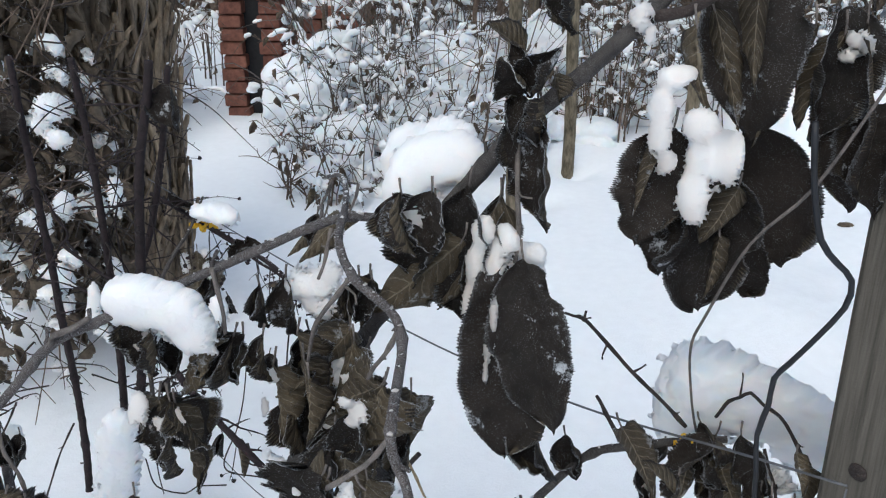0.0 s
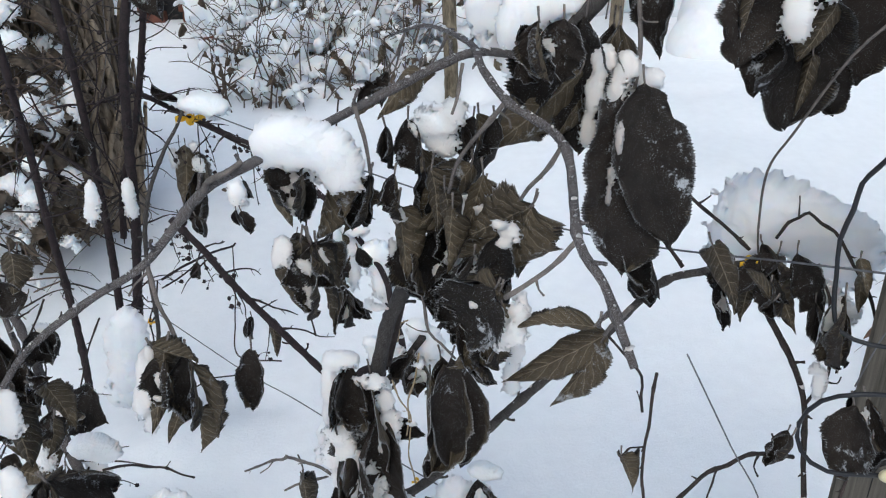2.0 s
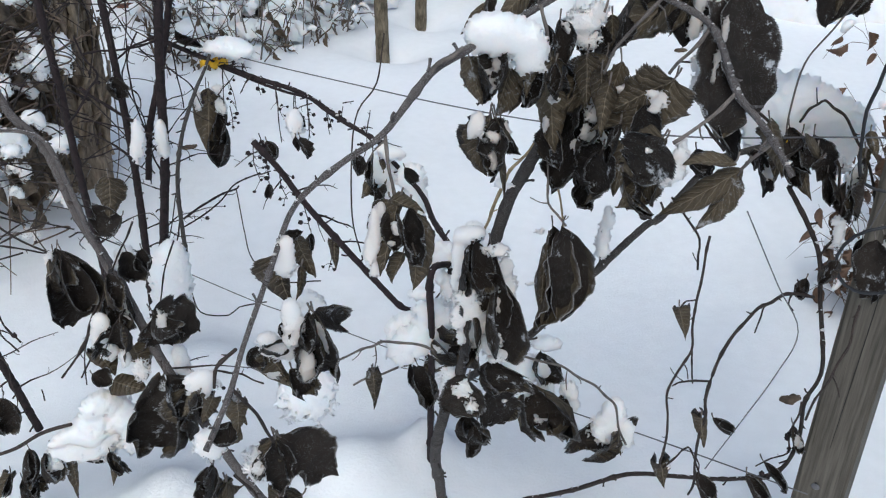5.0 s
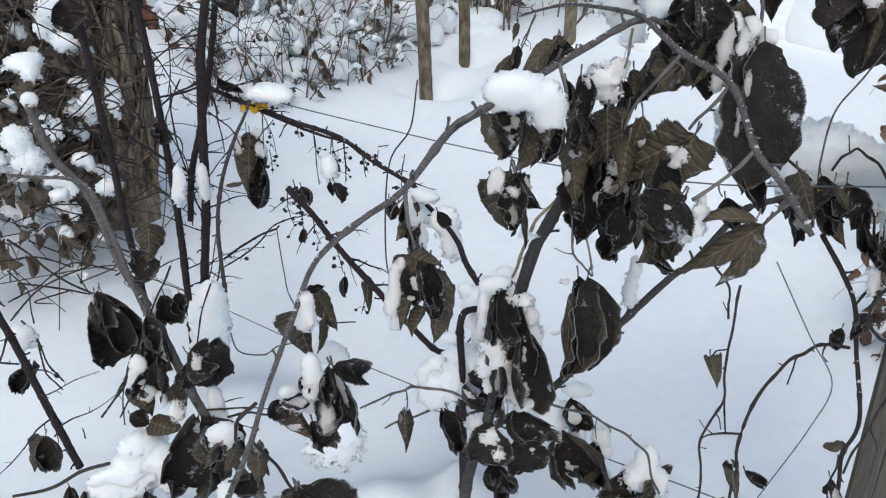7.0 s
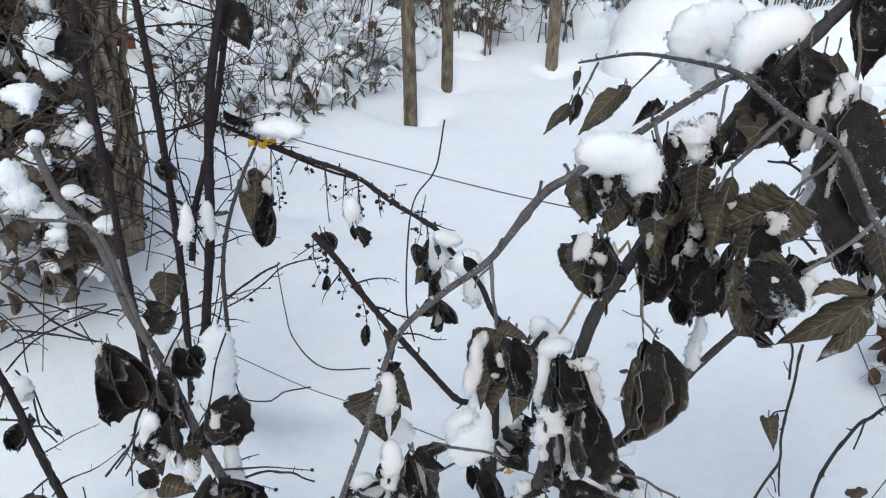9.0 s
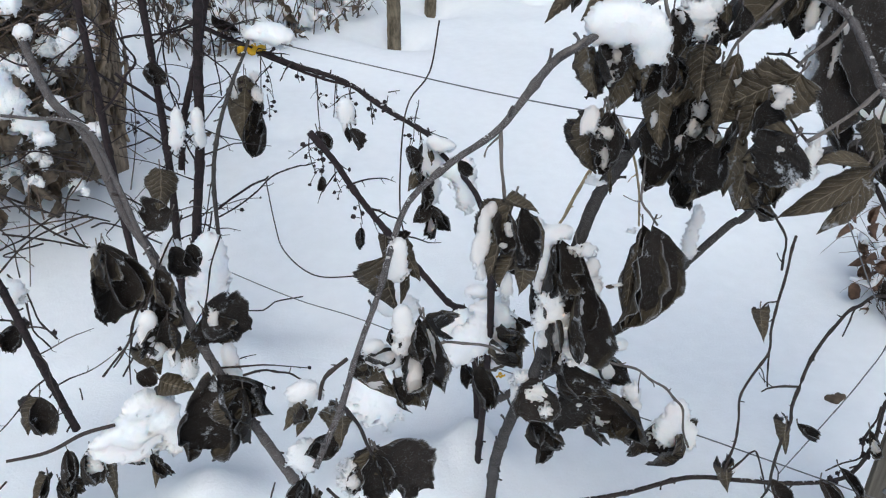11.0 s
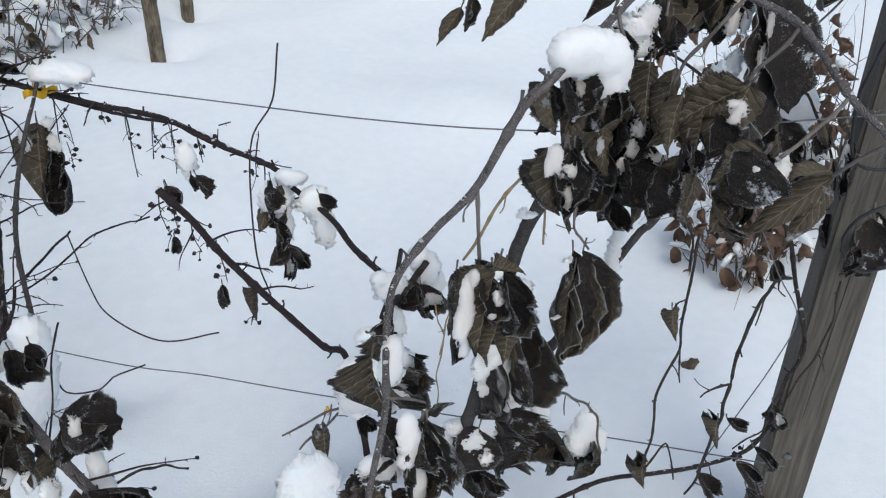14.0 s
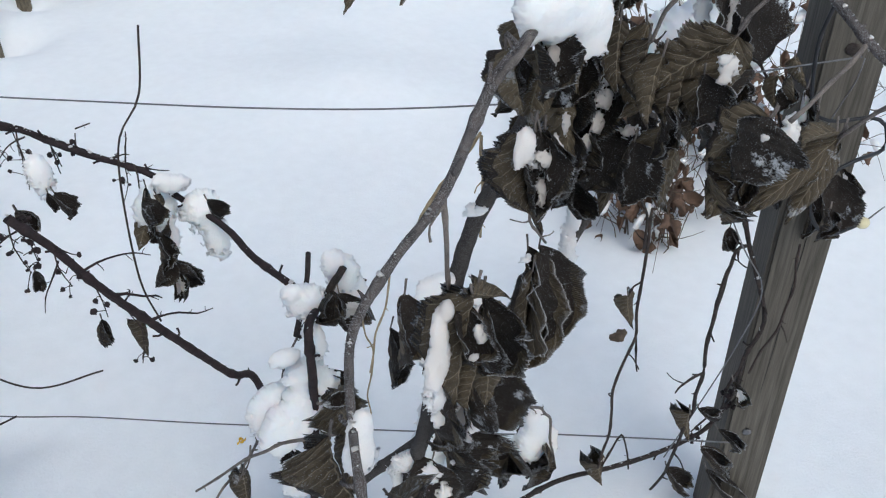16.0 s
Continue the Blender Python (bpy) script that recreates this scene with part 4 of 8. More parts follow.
for x, y, r, lean in ((-0.62, 4.2, 0.014, 0.05), (-0.42, 4.6, 0.018, -0.04), (-0.3, 4.3, 0.012, 0.08), (-0.08, 4.7, 0.016, -0.06), (0.1, 4.35, 0.011, 0.03), (0.25, 5.0, 0.017, 0.05), (-0.85, 4.9, 0.018, 0.03), (0.62, 4.6, 0.012, -0.05), (0.9, 4.9, 0.016, 0.04), (1.35, 4.8, 0.014, 0.06)):
    stake("sapling", x, y, r, 2.4, lean, "thin dark sapling rising out of the thicket", TWIG_BROWN)
for x, y, s in ((-0.567, 2.606, 0.03), (0.62, 0.985, 0.026), (1.466, 3.03, 0.03), (0.36, 1.496, 0.012)):
    v, f = blob_data([(x, y, ground_height(x, y) + s * 0.1, s, s * 0.6, s * 0.3), (x + s * 0.7, y + s * 0.2, ground_height(x, y) + s * 0.15, s * 0.5, s * 0.5, s * 0.25)], 3, 0.35)
    tagged(mesh_object("fallen_leaf", v, f, GREY_LEAF), "crumpled dark leaf fallen on the snow", "leaf", "fallen leaves on the snow")

# brick ruin behind the path
ruin = thing("brick_ruin", (-1.0, 4.72, 0.1), "crumbling red-brick pier and low wall under snow", "brick wall")
brick_me = bpy.data.meshes.new("brick")
bm = box_bm(0.118, 0.11, 0.062, 0.004)
for v in bm.verts:
    v.co += noise.noise_vector(v.co * 40) * 0.004
bm.to_mesh(brick_me)
bm.free()
brick_me.materials.append(BRICK)


def brick(x, y, z, turn=0.0):
    ob = new("brick", brick_me)
    ob.parent = ruin
    ob.matrix_parent_inverse = Matrix.Translation(ruin.location).inverted()
    ob.matrix_basis = pose(x + random.uniform(-0.004, 0.004), y + random.uniform(-0.008, 0.008), z, 0, 0, turn + random.uniform(-3, 3))


for k in range(17):
    for dx in (-1.175, -0.965):
        brick(dx + 0.012 * (k % 2), 4.72, 0.08 + 0.07 * k)
for k in range(9):
    for j in range(5):
        if k < 7 or random.random() < 0.7:
            brick(-0.84 + 0.125 * j + 0.06 * (k % 2), 4.95, 0.1 + 0.07 * k)
for k in range(3):
    for j in range(3):
        brick(-0.82 + 0.125 * j + 0.05 * (k % 2), 4.33, 0.09 + 0.07 * k, 4)
part("iron_door", box_bm(0.11, 0.03, 1.2, 0.004, pose(-1.07, 4.76, 0.66)), SOOT, ruin, "black iron plate between the piers")


def conifer(x, y, radius, height):
    z = ground_height(x, y)
    ob = thing("spruce", (x, y, z), "dark spruce with snow on its drooping boughs", "tree")
    v, f = tube_data([(x, y, z - 0.1, 0.05), (x, y, z + height, 0.02)], 8, 0.05, 0.2)
    mesh_object("trunk", v, f, TRUNK, ob)
    nv, nf, bv, bf = [], [], [], []
    for k in range(70):
        w, h = random.uniform(0, 6.28), random.uniform(0.05, 0.95)
        ll = radius * (1.1 - h)
        for q in range(26):
            t = random.uniform(0.25, 1)
            p = Vector((x + ll * t * math.cos(w) + random.uniform(-0.05, 0.05), y + ll * t * math.sin(w) + random.uniform(-0.05, 0.05), z + height * h - 0.25 * ll * t * t + random.uniform(-0.04, 0.04)))
            d = Vector((random.uniform(-1, 1), random.uniform(-1, 1), random.uniform(-1, 0.2))).normalized() * 0.07
            s = d.cross(Vector((0.3, 0.2, 1))).normalized() * 0.006
            i = len(nv)
            nv += [tuple(p - s), tuple(p + s), tuple(p + d)]
            nf.append((i, i + 1, i + 2))
        if random.random() < 0.6:
            t = random.uniform(0.5, 1)
            add_blob(bv, bf, (x + ll * t * math.cos(w), y + ll * t * math.sin(w), z + height * h - 0.25 * ll * t * t + 0.03), random.uniform(0.04, 0.09), w, 1.4, 0.6)
    tagged(mesh_object("needle_foliage", nv, nf, NEEDLE, ob, smooth=False), kind="stuff")
    tagged(mesh_object("snow_clumps", bv, bf, SNOW), "clumps of snow lying on spruce boughs", "snow", "", "stuff")


conifer(1.5, 5.0, 0.5, 1.6)
conifer(2.2, 5.6, 0.7, 2.0)
conifer(3.0, 6.8, 0.9, 2.4)
conifer(-0.2, 7.5, 1.0, 2.6)
conifer(-1.8, 7.0, 1.0, 2.6)
conifer(0.9, 7.8, 1.0, 2.6)

# a dark hedge closes the garden behind the thicket
hv, hf = [], []
for k in range(9000):
    x, z = random.uniform(-7, 8), random.uniform(-0.1, 2.6)
    y = 9.2 + random.uniform(-0.5, 0.5) + 0.4 * math.sin(x)
    scatter_leaf(hv, hf, (x, y, z + 0.2), random.uniform(0.12, 0.3), 0, [])
tagged(mesh_object("far_hedge", hv, hf, GREY_LEAF), "distant dark hedge of bare brush", "hedge", "", "stuff")

# ---- the bramble on the trellis ----
bush = thing("bramble_bush", (-0.15, 0.9, 0.0), "frost-killed bramble bush with dark shrivelled leaves on a trellis", "bramble")
main_cane = cane('cane', [(-0.14, 0.93, -0.06, 0.0086), (-0.165, 0.86, 0.08, 0.0085), (-0.2, 0.76, 0.25, 0.0083), (-0.195, 0.712, 0.384, 0.0079), (-0.179, 0.69, 0.471, 0.0079), (-0.143, 0.68, 0.665, 0.0076), (-0.116, 0.665, 0.75, 0.0072), (-0.014, 0.64, 0.94, 0.0071), (0.015, 0.625, 0.988, 0.0068), (0.067, 0.61, 1.054, 0.0065), (0.112, 0.605, 1.096, 0.0061), (0.147, 0.61, 1.128, 0.0058), (0.179, 0.62, 1.16, 0.005)], CANE_DARK, bush, 'thick dark-brown rimed cane', sides=12, nodes=0.16)
arch_cane = cane('cane', [(-0.498, 0.395, 0.642, 0.0026), (-0.489, 0.402, 0.656, 0.0026), (-0.471, 0.415, 0.687, 0.0026), (-0.457, 0.43, 0.718, 0.0023), (-0.435, 0.447, 0.761, 0.0024), (-0.421, 0.47, 0.78, 0.0025), (-0.404, 0.495, 0.805, 0.0025), (-0.385, 0.512, 0.819, 0.0027), (-0.351, 0.52, 0.84, 0.0029), (-0.311, 0.525, 0.863, 0.0031), (-0.266, 0.535, 0.911, 0.0038), (-0.238, 0.54, 0.925, 0.0037), (-0.21, 0.548, 0.936, 0.0036), (-0.178, 0.556, 0.949, 0.0034), (-0.125, 0.575, 0.968, 0.0034), (-0.068, 0.591, 0.987, 0.0034), (-0.027, 0.61, 0.979, 0.0032), (-0.013, 0.625, 0.967, 0.003)], CANE_FROST, bush, 'arching grey rimed cane', sides=10, nodes=0.11)
front_cane = cane('cane', [(-0.112, 0.83, 0.945, 0.0011), (-0.109, 0.8, 0.955, 0.0014), (-0.085, 0.74, 0.975, 0.0019), (-0.07, 0.66, 0.986, 0.0022), (-0.063, 0.591, 0.992, 0.0026), (-0.062, 0.55, 0.986, 0.0029), (-0.049, 0.52, 0.971, 0.003), (-0.017, 0.488, 0.95, 0.0032), (-0.02, 0.429, 0.909, 0.0032), (-0.009, 0.405, 0.89, 0.0031), (-0.005, 0.375, 0.872, 0.003), (-0.001, 0.36, 0.858, 0.0026)], CANE_FROST, bush, 'thin grey cane thick with rime', nodes=0.06)
side_cane = cane('cane', [(-0.19, 0.79, 0.33, 0.0057), (-0.099, 0.7, 0.473, 0.0054), (-0.007, 0.69, 0.574, 0.0051), (0.06, 0.69, 0.637, 0.0048), (0.08, 0.69, 0.646, 0.0044), (0.141, 0.69, 0.715, 0.0041), (0.19, 0.69, 0.728, 0.0041), (0.237, 0.69, 0.734, 0.0038), (0.272, 0.69, 0.736, 0.0033)], CANE_DARK, bush, 'dark cane tied to the trellis', nodes=0.1)
tied_cane = cane('cane', [(-0.16, 0.95, 0.05, 0.006), (-0.17, 0.9, 0.35, 0.0058), (-0.172, 0.894, 0.484, 0.0055), (-0.108, 0.98, 0.447, 0.005), (-0.115, 1.1, 0.46, 0.005), (-0.123, 1.16, 0.487, 0.0048), (-0.161, 1.22, 0.528, 0.0046), (-0.177, 1.25, 0.552, 0.0046), (-0.242, 1.33, 0.579, 0.0046), (-0.297, 1.4, 0.607, 0.0046), (-0.376, 1.48, 0.618, 0.0046), (-0.456, 1.53, 0.642, 0.0048), (-0.522, 1.56, 0.669, 0.0046), (-0.567, 1.58, 0.685, 0.004)], CANE_PURPLE, bush, 'long purplish cane bent over to the wire', sides=8, nodes=0.12)
tied_cane_two = cane('cane', [(-0.199, 1.29, 0.559, 0.0022), (-0.276, 1.37, 0.6, 0.0026), (-0.33, 1.43, 0.604, 0.0028), (-0.386, 1.49, 0.613, 0.003), (-0.446, 1.53, 0.634, 0.003), (-0.496, 1.55, 0.659, 0.003)], CANE_PURPLE, bush, sides=7, nodes=0.1)
low_cane = cane('cane', [(-0.14, 1, 0, 0.006), (-0.134, 1.093, 0.242, 0.0056), (-0.188, 1.08, 0.315, 0.0054), (-0.288, 1.065, 0.463, 0.0052), (-0.341, 1.055, 0.547, 0.005), (-0.374, 1.05, 0.607, 0.0048), (-0.409, 1.047, 0.658, 0.0052)], CANE_PURPLE, bush, 'straight purplish cut cane', sides=8, nodes=0.1)
lateral = cane('cane', [(-0.135, 0.975, 0.41, 0.0052), (-0.105, 0.96, 0.46, 0.005), (-0.08, 0.947, 0.505, 0.0054)], TWIG, bush, 'dark cut cane end', sides=8)
lateral = cane('cane', [(-0.13, 0.99, 0.4, 0.004), (-0.07, 1.05, 0.42, 0.0036), (-0.033, 1.095, 0.435, 0.004)], TWIG, bush, sides=7)
lateral = cane('cane', [(-0.136, 0.7, 0.636, 0.0034), (-0.124, 0.69, 0.694, 0.0032), (-0.118, 0.68, 0.728, 0.003)], TWIG, bush, sides=7)
twigs('twig', [[(-0.205, 0.75, 0.445, 0.0016), (-0.227, 0.78, 0.44, 0.002), (-0.264, 0.82, 0.423, 0.002), (-0.289, 0.86, 0.386, 0.0018), (-0.335, 0.9, 0.337, 0.0014)], [(-0.174, 1.05, 0.197, 0.002), (-0.216, 1, 0.231, 0.002), (-0.26, 0.97, 0.246, 0.002), (-0.292, 0.95, 0.25, 0.0016)], [(-0.261, 0.9, 0.358, 0.0012), (-0.26, 0.93, 0.287, 0.001)], [(-0.162, 1, 0.288, 0.0016), (-0.147, 1, 0.351, 0.0016), (-0.115, 1, 0.396, 0.0016)], [(-0.103, 0.68, 0.468, 0.0016), (-0.043, 0.68, 0.439, 0.0018), (0.02, 0.7, 0.379, 0.0018), (0.069, 0.72, 0.315, 0.0018), (0.106, 0.737, 0.216, 0.0016)]], TWIG_GREY, bush)
twigs('twig', [[(-0.03, 0.69, 0.422, 0.0009), (-0.028, 0.69, 0.388, 0.0008)], [(-0.311, 0.525, 0.863, 0.0018), (-0.308, 0.525, 0.829, 0.0016), (-0.301, 0.53, 0.791, 0.0014)], [(-0.154, 0.56, 0.961, 0.0018), (-0.149, 0.555, 0.94, 0.0016), (-0.146, 0.55, 0.914, 0.0014)], [(-0.072, 0.585, 0.982, 0.0015), (-0.076, 0.58, 0.963, 0.0013), (-0.082, 0.575, 0.946, 0.0012)], [(-0.051, 0.52, 0.972, 0.0018), (-0.07, 0.53, 0.944, 0.0017), (-0.083, 0.545, 0.916, 0.0016), (-0.088, 0.55, 0.893, 0.0014)], [(-0.018, 0.488, 0.951, 0.0018), (-0.03, 0.5, 0.923, 0.0017), (-0.041, 0.51, 0.902, 0.0016)]], TWIG_GREY, bush)
twigs('twig', [[(-0.021, 0.429, 0.909, 0.0018), (-0.037, 0.44, 0.882, 0.0017), (-0.062, 0.45, 0.858, 0.0016)], [(0.008, 0.4, 0.875, 0.0018), (0.009, 0.42, 0.855, 0.0017), (0.006, 0.44, 0.829, 0.0016)], [(0.062, 0.6, 1.047, 0.002), (0.061, 0.585, 1.01, 0.0019), (0.061, 0.583, 0.957, 0.0018)], [(-0.073, 0.64, 0.679, 0.0012), (-0.098, 0.64, 0.712, 0.0014), (-0.107, 0.63, 0.774, 0.0014)], [(-0.266, 0.535, 0.91, 0.0024), (-0.259, 0.53, 0.922, 0.0022), (-0.235, 0.535, 0.933, 0.002)], [(-0.101, 0.8, 0.953, 0.0012), (-0.109, 0.8, 0.934, 0.001), (-0.118, 0.8, 0.916, 0.0008)]], TWIG_GREY, bush)
twigs('twig', [[(-0.067, 0.72, 0.973, 0.0014), (-0.074, 0.74, 0.95, 0.0012), (-0.082, 0.76, 0.927, 0.001)], [(-0.101, 0.8, 0.951, 0.0012), (-0.108, 0.81, 0.924, 0.001), (-0.119, 0.82, 0.899, 0.0009)]], TWIG_GREY, bush)
twigs('dry_stalk', [[(-0.081, 0.72, 0.764, 0.0016), (-0.111, 0.74, 0.711, 0.002), (-0.121, 0.77, 0.645, 0.0022), (-0.122, 0.8, 0.598, 0.0018)], [(-0.08, 0.72, 0.76, 0.0016), (-0.055, 0.74, 0.71, 0.0016), (-0.013, 0.78, 0.597, 0.0014)], [(-0.128, 0.85, 0.507, 0.001), (-0.106, 0.86, 0.441, 0.001), (-0.11, 0.87, 0.365, 0.001), (-0.101, 0.88, 0.294, 0.001)], [(-0.094, 0.84, 0.551, 0.0012), (-0.109, 0.85, 0.473, 0.0012), (-0.112, 0.86, 0.409, 0.001)]], STRAW, bush, 'pale dry stalks')
# ---- leaves of the bush ----
leaf(arch_cane, (-0.468, 0.48, 0.63), (-0.463, 0.48, 0.592), 0.0216, -1, 0, 0.4, 0.5)
leaf(arch_cane, (-0.49, 0.48, 0.633), (-0.505, 0.48, 0.601), 0.0191, -1, 10, 0.4, 0.5)
leaf(main_cane, (-0.162, 0.68, 0.364), (-0.179, 0.67, 0.312), 0.0331, 1, 0, 0.5, 0.5)
leaf(main_cane, (-0.261, 0.93, 0.288), (-0.262, 0.93, 0.207), 0.0433, -1, 10, 0.5, 0.4)
leaf(main_cane, (-0.261, 0.93, 0.288), (-0.2599, 0.9286, 0.221), 0.0348, -1, 12, 0.65, 0.55)
leaf(main_cane, (-0.102, 0.98, 0.338), (-0.125, 0.96, 0.314), 0.0611, 1, 0, 0.3, 0.7)
leaf(main_cane, (-0.102, 0.98, 0.338), (-0.1115, 0.9773, 0.3181), 0.0491, 1, 40, 0.45, 0.85)
leaf(front_cane, (0.008, 0.44, 0.83), (-0.06, 0.47, 0.773), 0.0285, -1, 0, 0.25, 0.25)
leaf(front_cane, (0.005, 0.44, 0.825), (-0.027, 0.45, 0.763), 0.0297, -1, 10, 0.25, 0.25)
leaf(front_cane, (0, 0.44, 0.836), (-0.055, 0.44, 0.84), 0.0219, -1, -20, 0.3, 0.4)
leaf(front_cane, (-0.123, 0.8, 0.944), (-0.129, 0.8, 0.921), 0.0172, -1, 0, 0.4, 0.4)
leaf(front_cane, (-0.124, 0.82, 0.901), (-0.155, 0.82, 0.863), 0.0238, -1, 0, 0.35, 0.3)
leaf(front_cane, (-0.119, 0.81, 0.915), (-0.126, 0.81, 0.877), 0.0235, 1, 0, 0.35, 0.4)
leaf(front_cane, (-0.089, 0.76, 0.93), (-0.133, 0.77, 0.878), 0.0311, -1, 0, 0.3, 0.35)
leaf(front_cane, (-0.083, 0.76, 0.936), (-0.086, 0.76, 0.914), 0.0196, -1, 0, 0.4, 0.4)
leaf(main_cane, (0.001, 0.575, 1.014), (-0.001, 0.57, 0.964), 0.0409, 1, 0, 0.35, 0.35)
leaf(main_cane, (-0.027, 0.6, 0.979), (-0.01, 0.6, 0.959), 0.0188, 1, 0, 0.4, 0.5)
leaf(main_cane, (0.063, 0.6, 1.076), (0.045, 0.585, 1.103), 0.0267, 1, 0, 0.3, 0.4)
leaf(main_cane, (0.065, 0.6, 1.077), (0.088, 0.585, 1.112), 0.0283, 1, 0, 0.3, 0.4)
leaf(main_cane, (0.063, 0.6, 1.075), (0.056, 0.585, 1.043), 0.0246, 1, -15, 0.4, 0.4)
leaf(main_cane, (0.077, 0.6, 1.073), (0.074, 0.59, 1.041), 0.0291, 1, 15, 0.4, 0.4)
leaf(main_cane, (0.086, 0.6, 1.091), (0.088, 0.59, 1.073), 0.0191, -1, 0, 0.4, 0.4)
leaf(main_cane, (0.064, 0.6, 1.104), (0.037, 0.59, 1.126), 0.0213, -1, 0, 0.4, 0.5)
leaf(main_cane, (0.069, 0.6, 1.095), (0.054, 0.6, 1.114), 0.0199, 1, 0, 0.4, 0.4)
leaf(main_cane, (0.091, 0.62, 1.16), (0.098, 0.61, 1.114), 0.0390, 1, 0, 0.35, 0.4)
leaf(main_cane, (0.085, 0.62, 1.153), (0.088, 0.615, 1.123), 0.0174, -1, 0, 0.5, 0.4)
upper_stem = cane('cane', [(0.147, 0.61, 1.128, 0.005), (0.173, 0.6, 1.133, 0.004), (0.194, 0.58, 1.152, 0.004), (0.227, 0.58, 1.173, 0.004)], TWIG, bush, sides=7)
# leaves under the cap of the arching cane
leaf(arch_cane, (-0.222, 0.560, 0.917), (-0.207, 0.561, 0.867), 0.0282, -1, -15.5755, 0.5075, 0.3)
leaf(arch_cane, (-0.202, 0.555, 0.929), (-0.201, 0.550, 0.878), 0.0403, 1, 8.70433, 0.435, 0.35)
leaf(arch_cane, (-0.176, 0.570, 0.900), (-0.191, 0.570, 0.849), 0.0380, -1, 20.627, 0.3625, 0.3)
leaf(arch_cane, (-0.175, 0.550, 0.916), (-0.167, 0.550, 0.875), 0.0388, -1, 25.9282, 0.435, 0.3)
leaf(arch_cane, (-0.146, 0.570, 0.903), (-0.163, 0.575, 0.856), 0.0345, 1, 8.63635, 0.5075, 0.4)
leaf(arch_cane, (-0.127, 0.580, 0.899), (-0.122, 0.580, 0.858), 0.0288, 1, 15.2037, 0.435, 0.4)
leaf(arch_cane, (-0.202, 0.555, 0.859), (-0.204, 0.550, 0.797), 0.0381, -1, -41.9558, 0.5075, 0.4)
leaf(arch_cane, (-0.194, 0.555, 0.855), (-0.181, 0.560, 0.768), 0.0434, -1, 13.7624, 0.725, 0.4)
leaf(arch_cane, (-0.195, 0.558, 0.855), (-0.194, 0.555, 0.789), 0.0426, 1, 15.9608, 0.29, 0.4)
leaf(arch_cane, (-0.191, 0.555, 0.856), (-0.167, 0.555, 0.814), 0.0267, 1, 20.3631, 0.58, 0.3)
snow([(-0.203, 0.548, 0.945, 0.0267, 0.0187, 0.0166), (-0.178, 0.548, 0.933, 0.0260, 0.0182, 0.0208), (-0.166, 0.548, 0.916, 0.0174, 0.0122, 0.0174), (-0.219, 0.548, 0.938, 0.0120, 0.0084, 0.0129), (-0.204, 0.548, 0.929, 0.0160, 0.0112, 0.0104), (-0.221, 0.548, 0.927, 0.0056, 0.0039, 0.0065)], 'soft cap of snow on a bent bramble cane', rough=0.1)
snow([(-0.215, 0.550, 0.854, 0.0083, 0.0042, 0.0135), (-0.221, 0.550, 0.846, 0.0047, 0.0023, 0.0083)], 'snow wedged behind a hanging leaf', rough=0.1)
snow([(-0.201, 0.548, 0.839, 0.0090, 0.0027, 0.0069), (-0.187, 0.548, 0.843, 0.0053, 0.0016, 0.0095), (-0.199, 0.548, 0.815, 0.0044, 0.0013, 0.0120)], 'wet snow clinging to withered leaves', rough=0.25)
snow([(-0.200, 0.545, 0.912, 0.0048, 0.0014, 0.0087), (-0.207, 0.545, 0.906, 0.0048, 0.0014, 0.0039), (-0.204, 0.545, 0.893, 0.0049, 0.0015, 0.0079)], 'wet snow clinging to withered leaves', rough=0.25)
# leaves in the heart of the bush
leaf(main_cane, (-0.124, 0.595, 0.866), (-0.119, 0.588, 0.798), 0.0429, -1, 4.43242, 0.435, 0.3)
leaf(main_cane, (-0.062, 0.599, 0.895), (-0.113, 0.590, 0.840), 0.0467, -1, -23.9246, 0.29, 0.3)
leaf(main_cane, (-0.054, 0.605, 0.870), (-0.126, 0.600, 0.832), 0.0333, -1, 18.8865, 0.435, 0.3)
leaf(main_cane, (-0.057, 0.575, 0.896), (-0.074, 0.570, 0.832), 0.0297, -1, -9.12338, 0.5075, 0.3)
leaf(main_cane, (-0.032, 0.515, 0.894), (-0.075, 0.560, 0.850), 0.0472, -1, -23.4246, 0.174, 0.2)
leaf(main_cane, (-0.031, 0.515, 0.894), (-0.055, 0.525, 0.831), 0.0571, -1, 20.6619, 0.174, 0.25)
leaf(main_cane, (-0.036, 0.530, 0.856), (-0.088, 0.571, 0.826), 0.0300, -1, -17.5279, 0.3625, 0.25)
leaf(main_cane, (-0.071, 0.640, 0.828), (-0.091, 0.650, 0.717), 0.0571, 1, -10.1977, 0.435, 0.4)
leaf(main_cane, (-0.060, 0.600, 0.819), (-0.078, 0.600, 0.751), 0.0651, 1, -17.9386, 0.3625, 0.4)
leaf(main_cane, (-0.054, 0.620, 0.852), (-0.075, 0.620, 0.784), 0.0565, 1, 14.9884, 0.435, 0.4)
leaf(main_cane, (-0.047, 0.585, 0.790), (-0.082, 0.580, 0.736), 0.0350, -1, 19.5661, 0.5075, 0.4)
leaf(main_cane, (-0.099, 0.620, 0.883), (-0.098, 0.610, 0.839), 0.0397, 1, -12.2542, 0.435, 0.4)
leaf(main_cane, (-0.067, 0.620, 0.747), (-0.054, 0.620, 0.710), 0.0312, 1, 10.6973, 0.58, 0.4)
leaf(main_cane, (-0.063, 0.462, 0.856), (-0.095, 0.490, 0.825), 0.0365, -1, -43.0044, 0.3625, 0.3)
leaf(main_cane, (-0.067, 0.462, 0.859), (-0.086, 0.470, 0.815), 0.0557, 1, 4.22829, 0.29, 0.35)
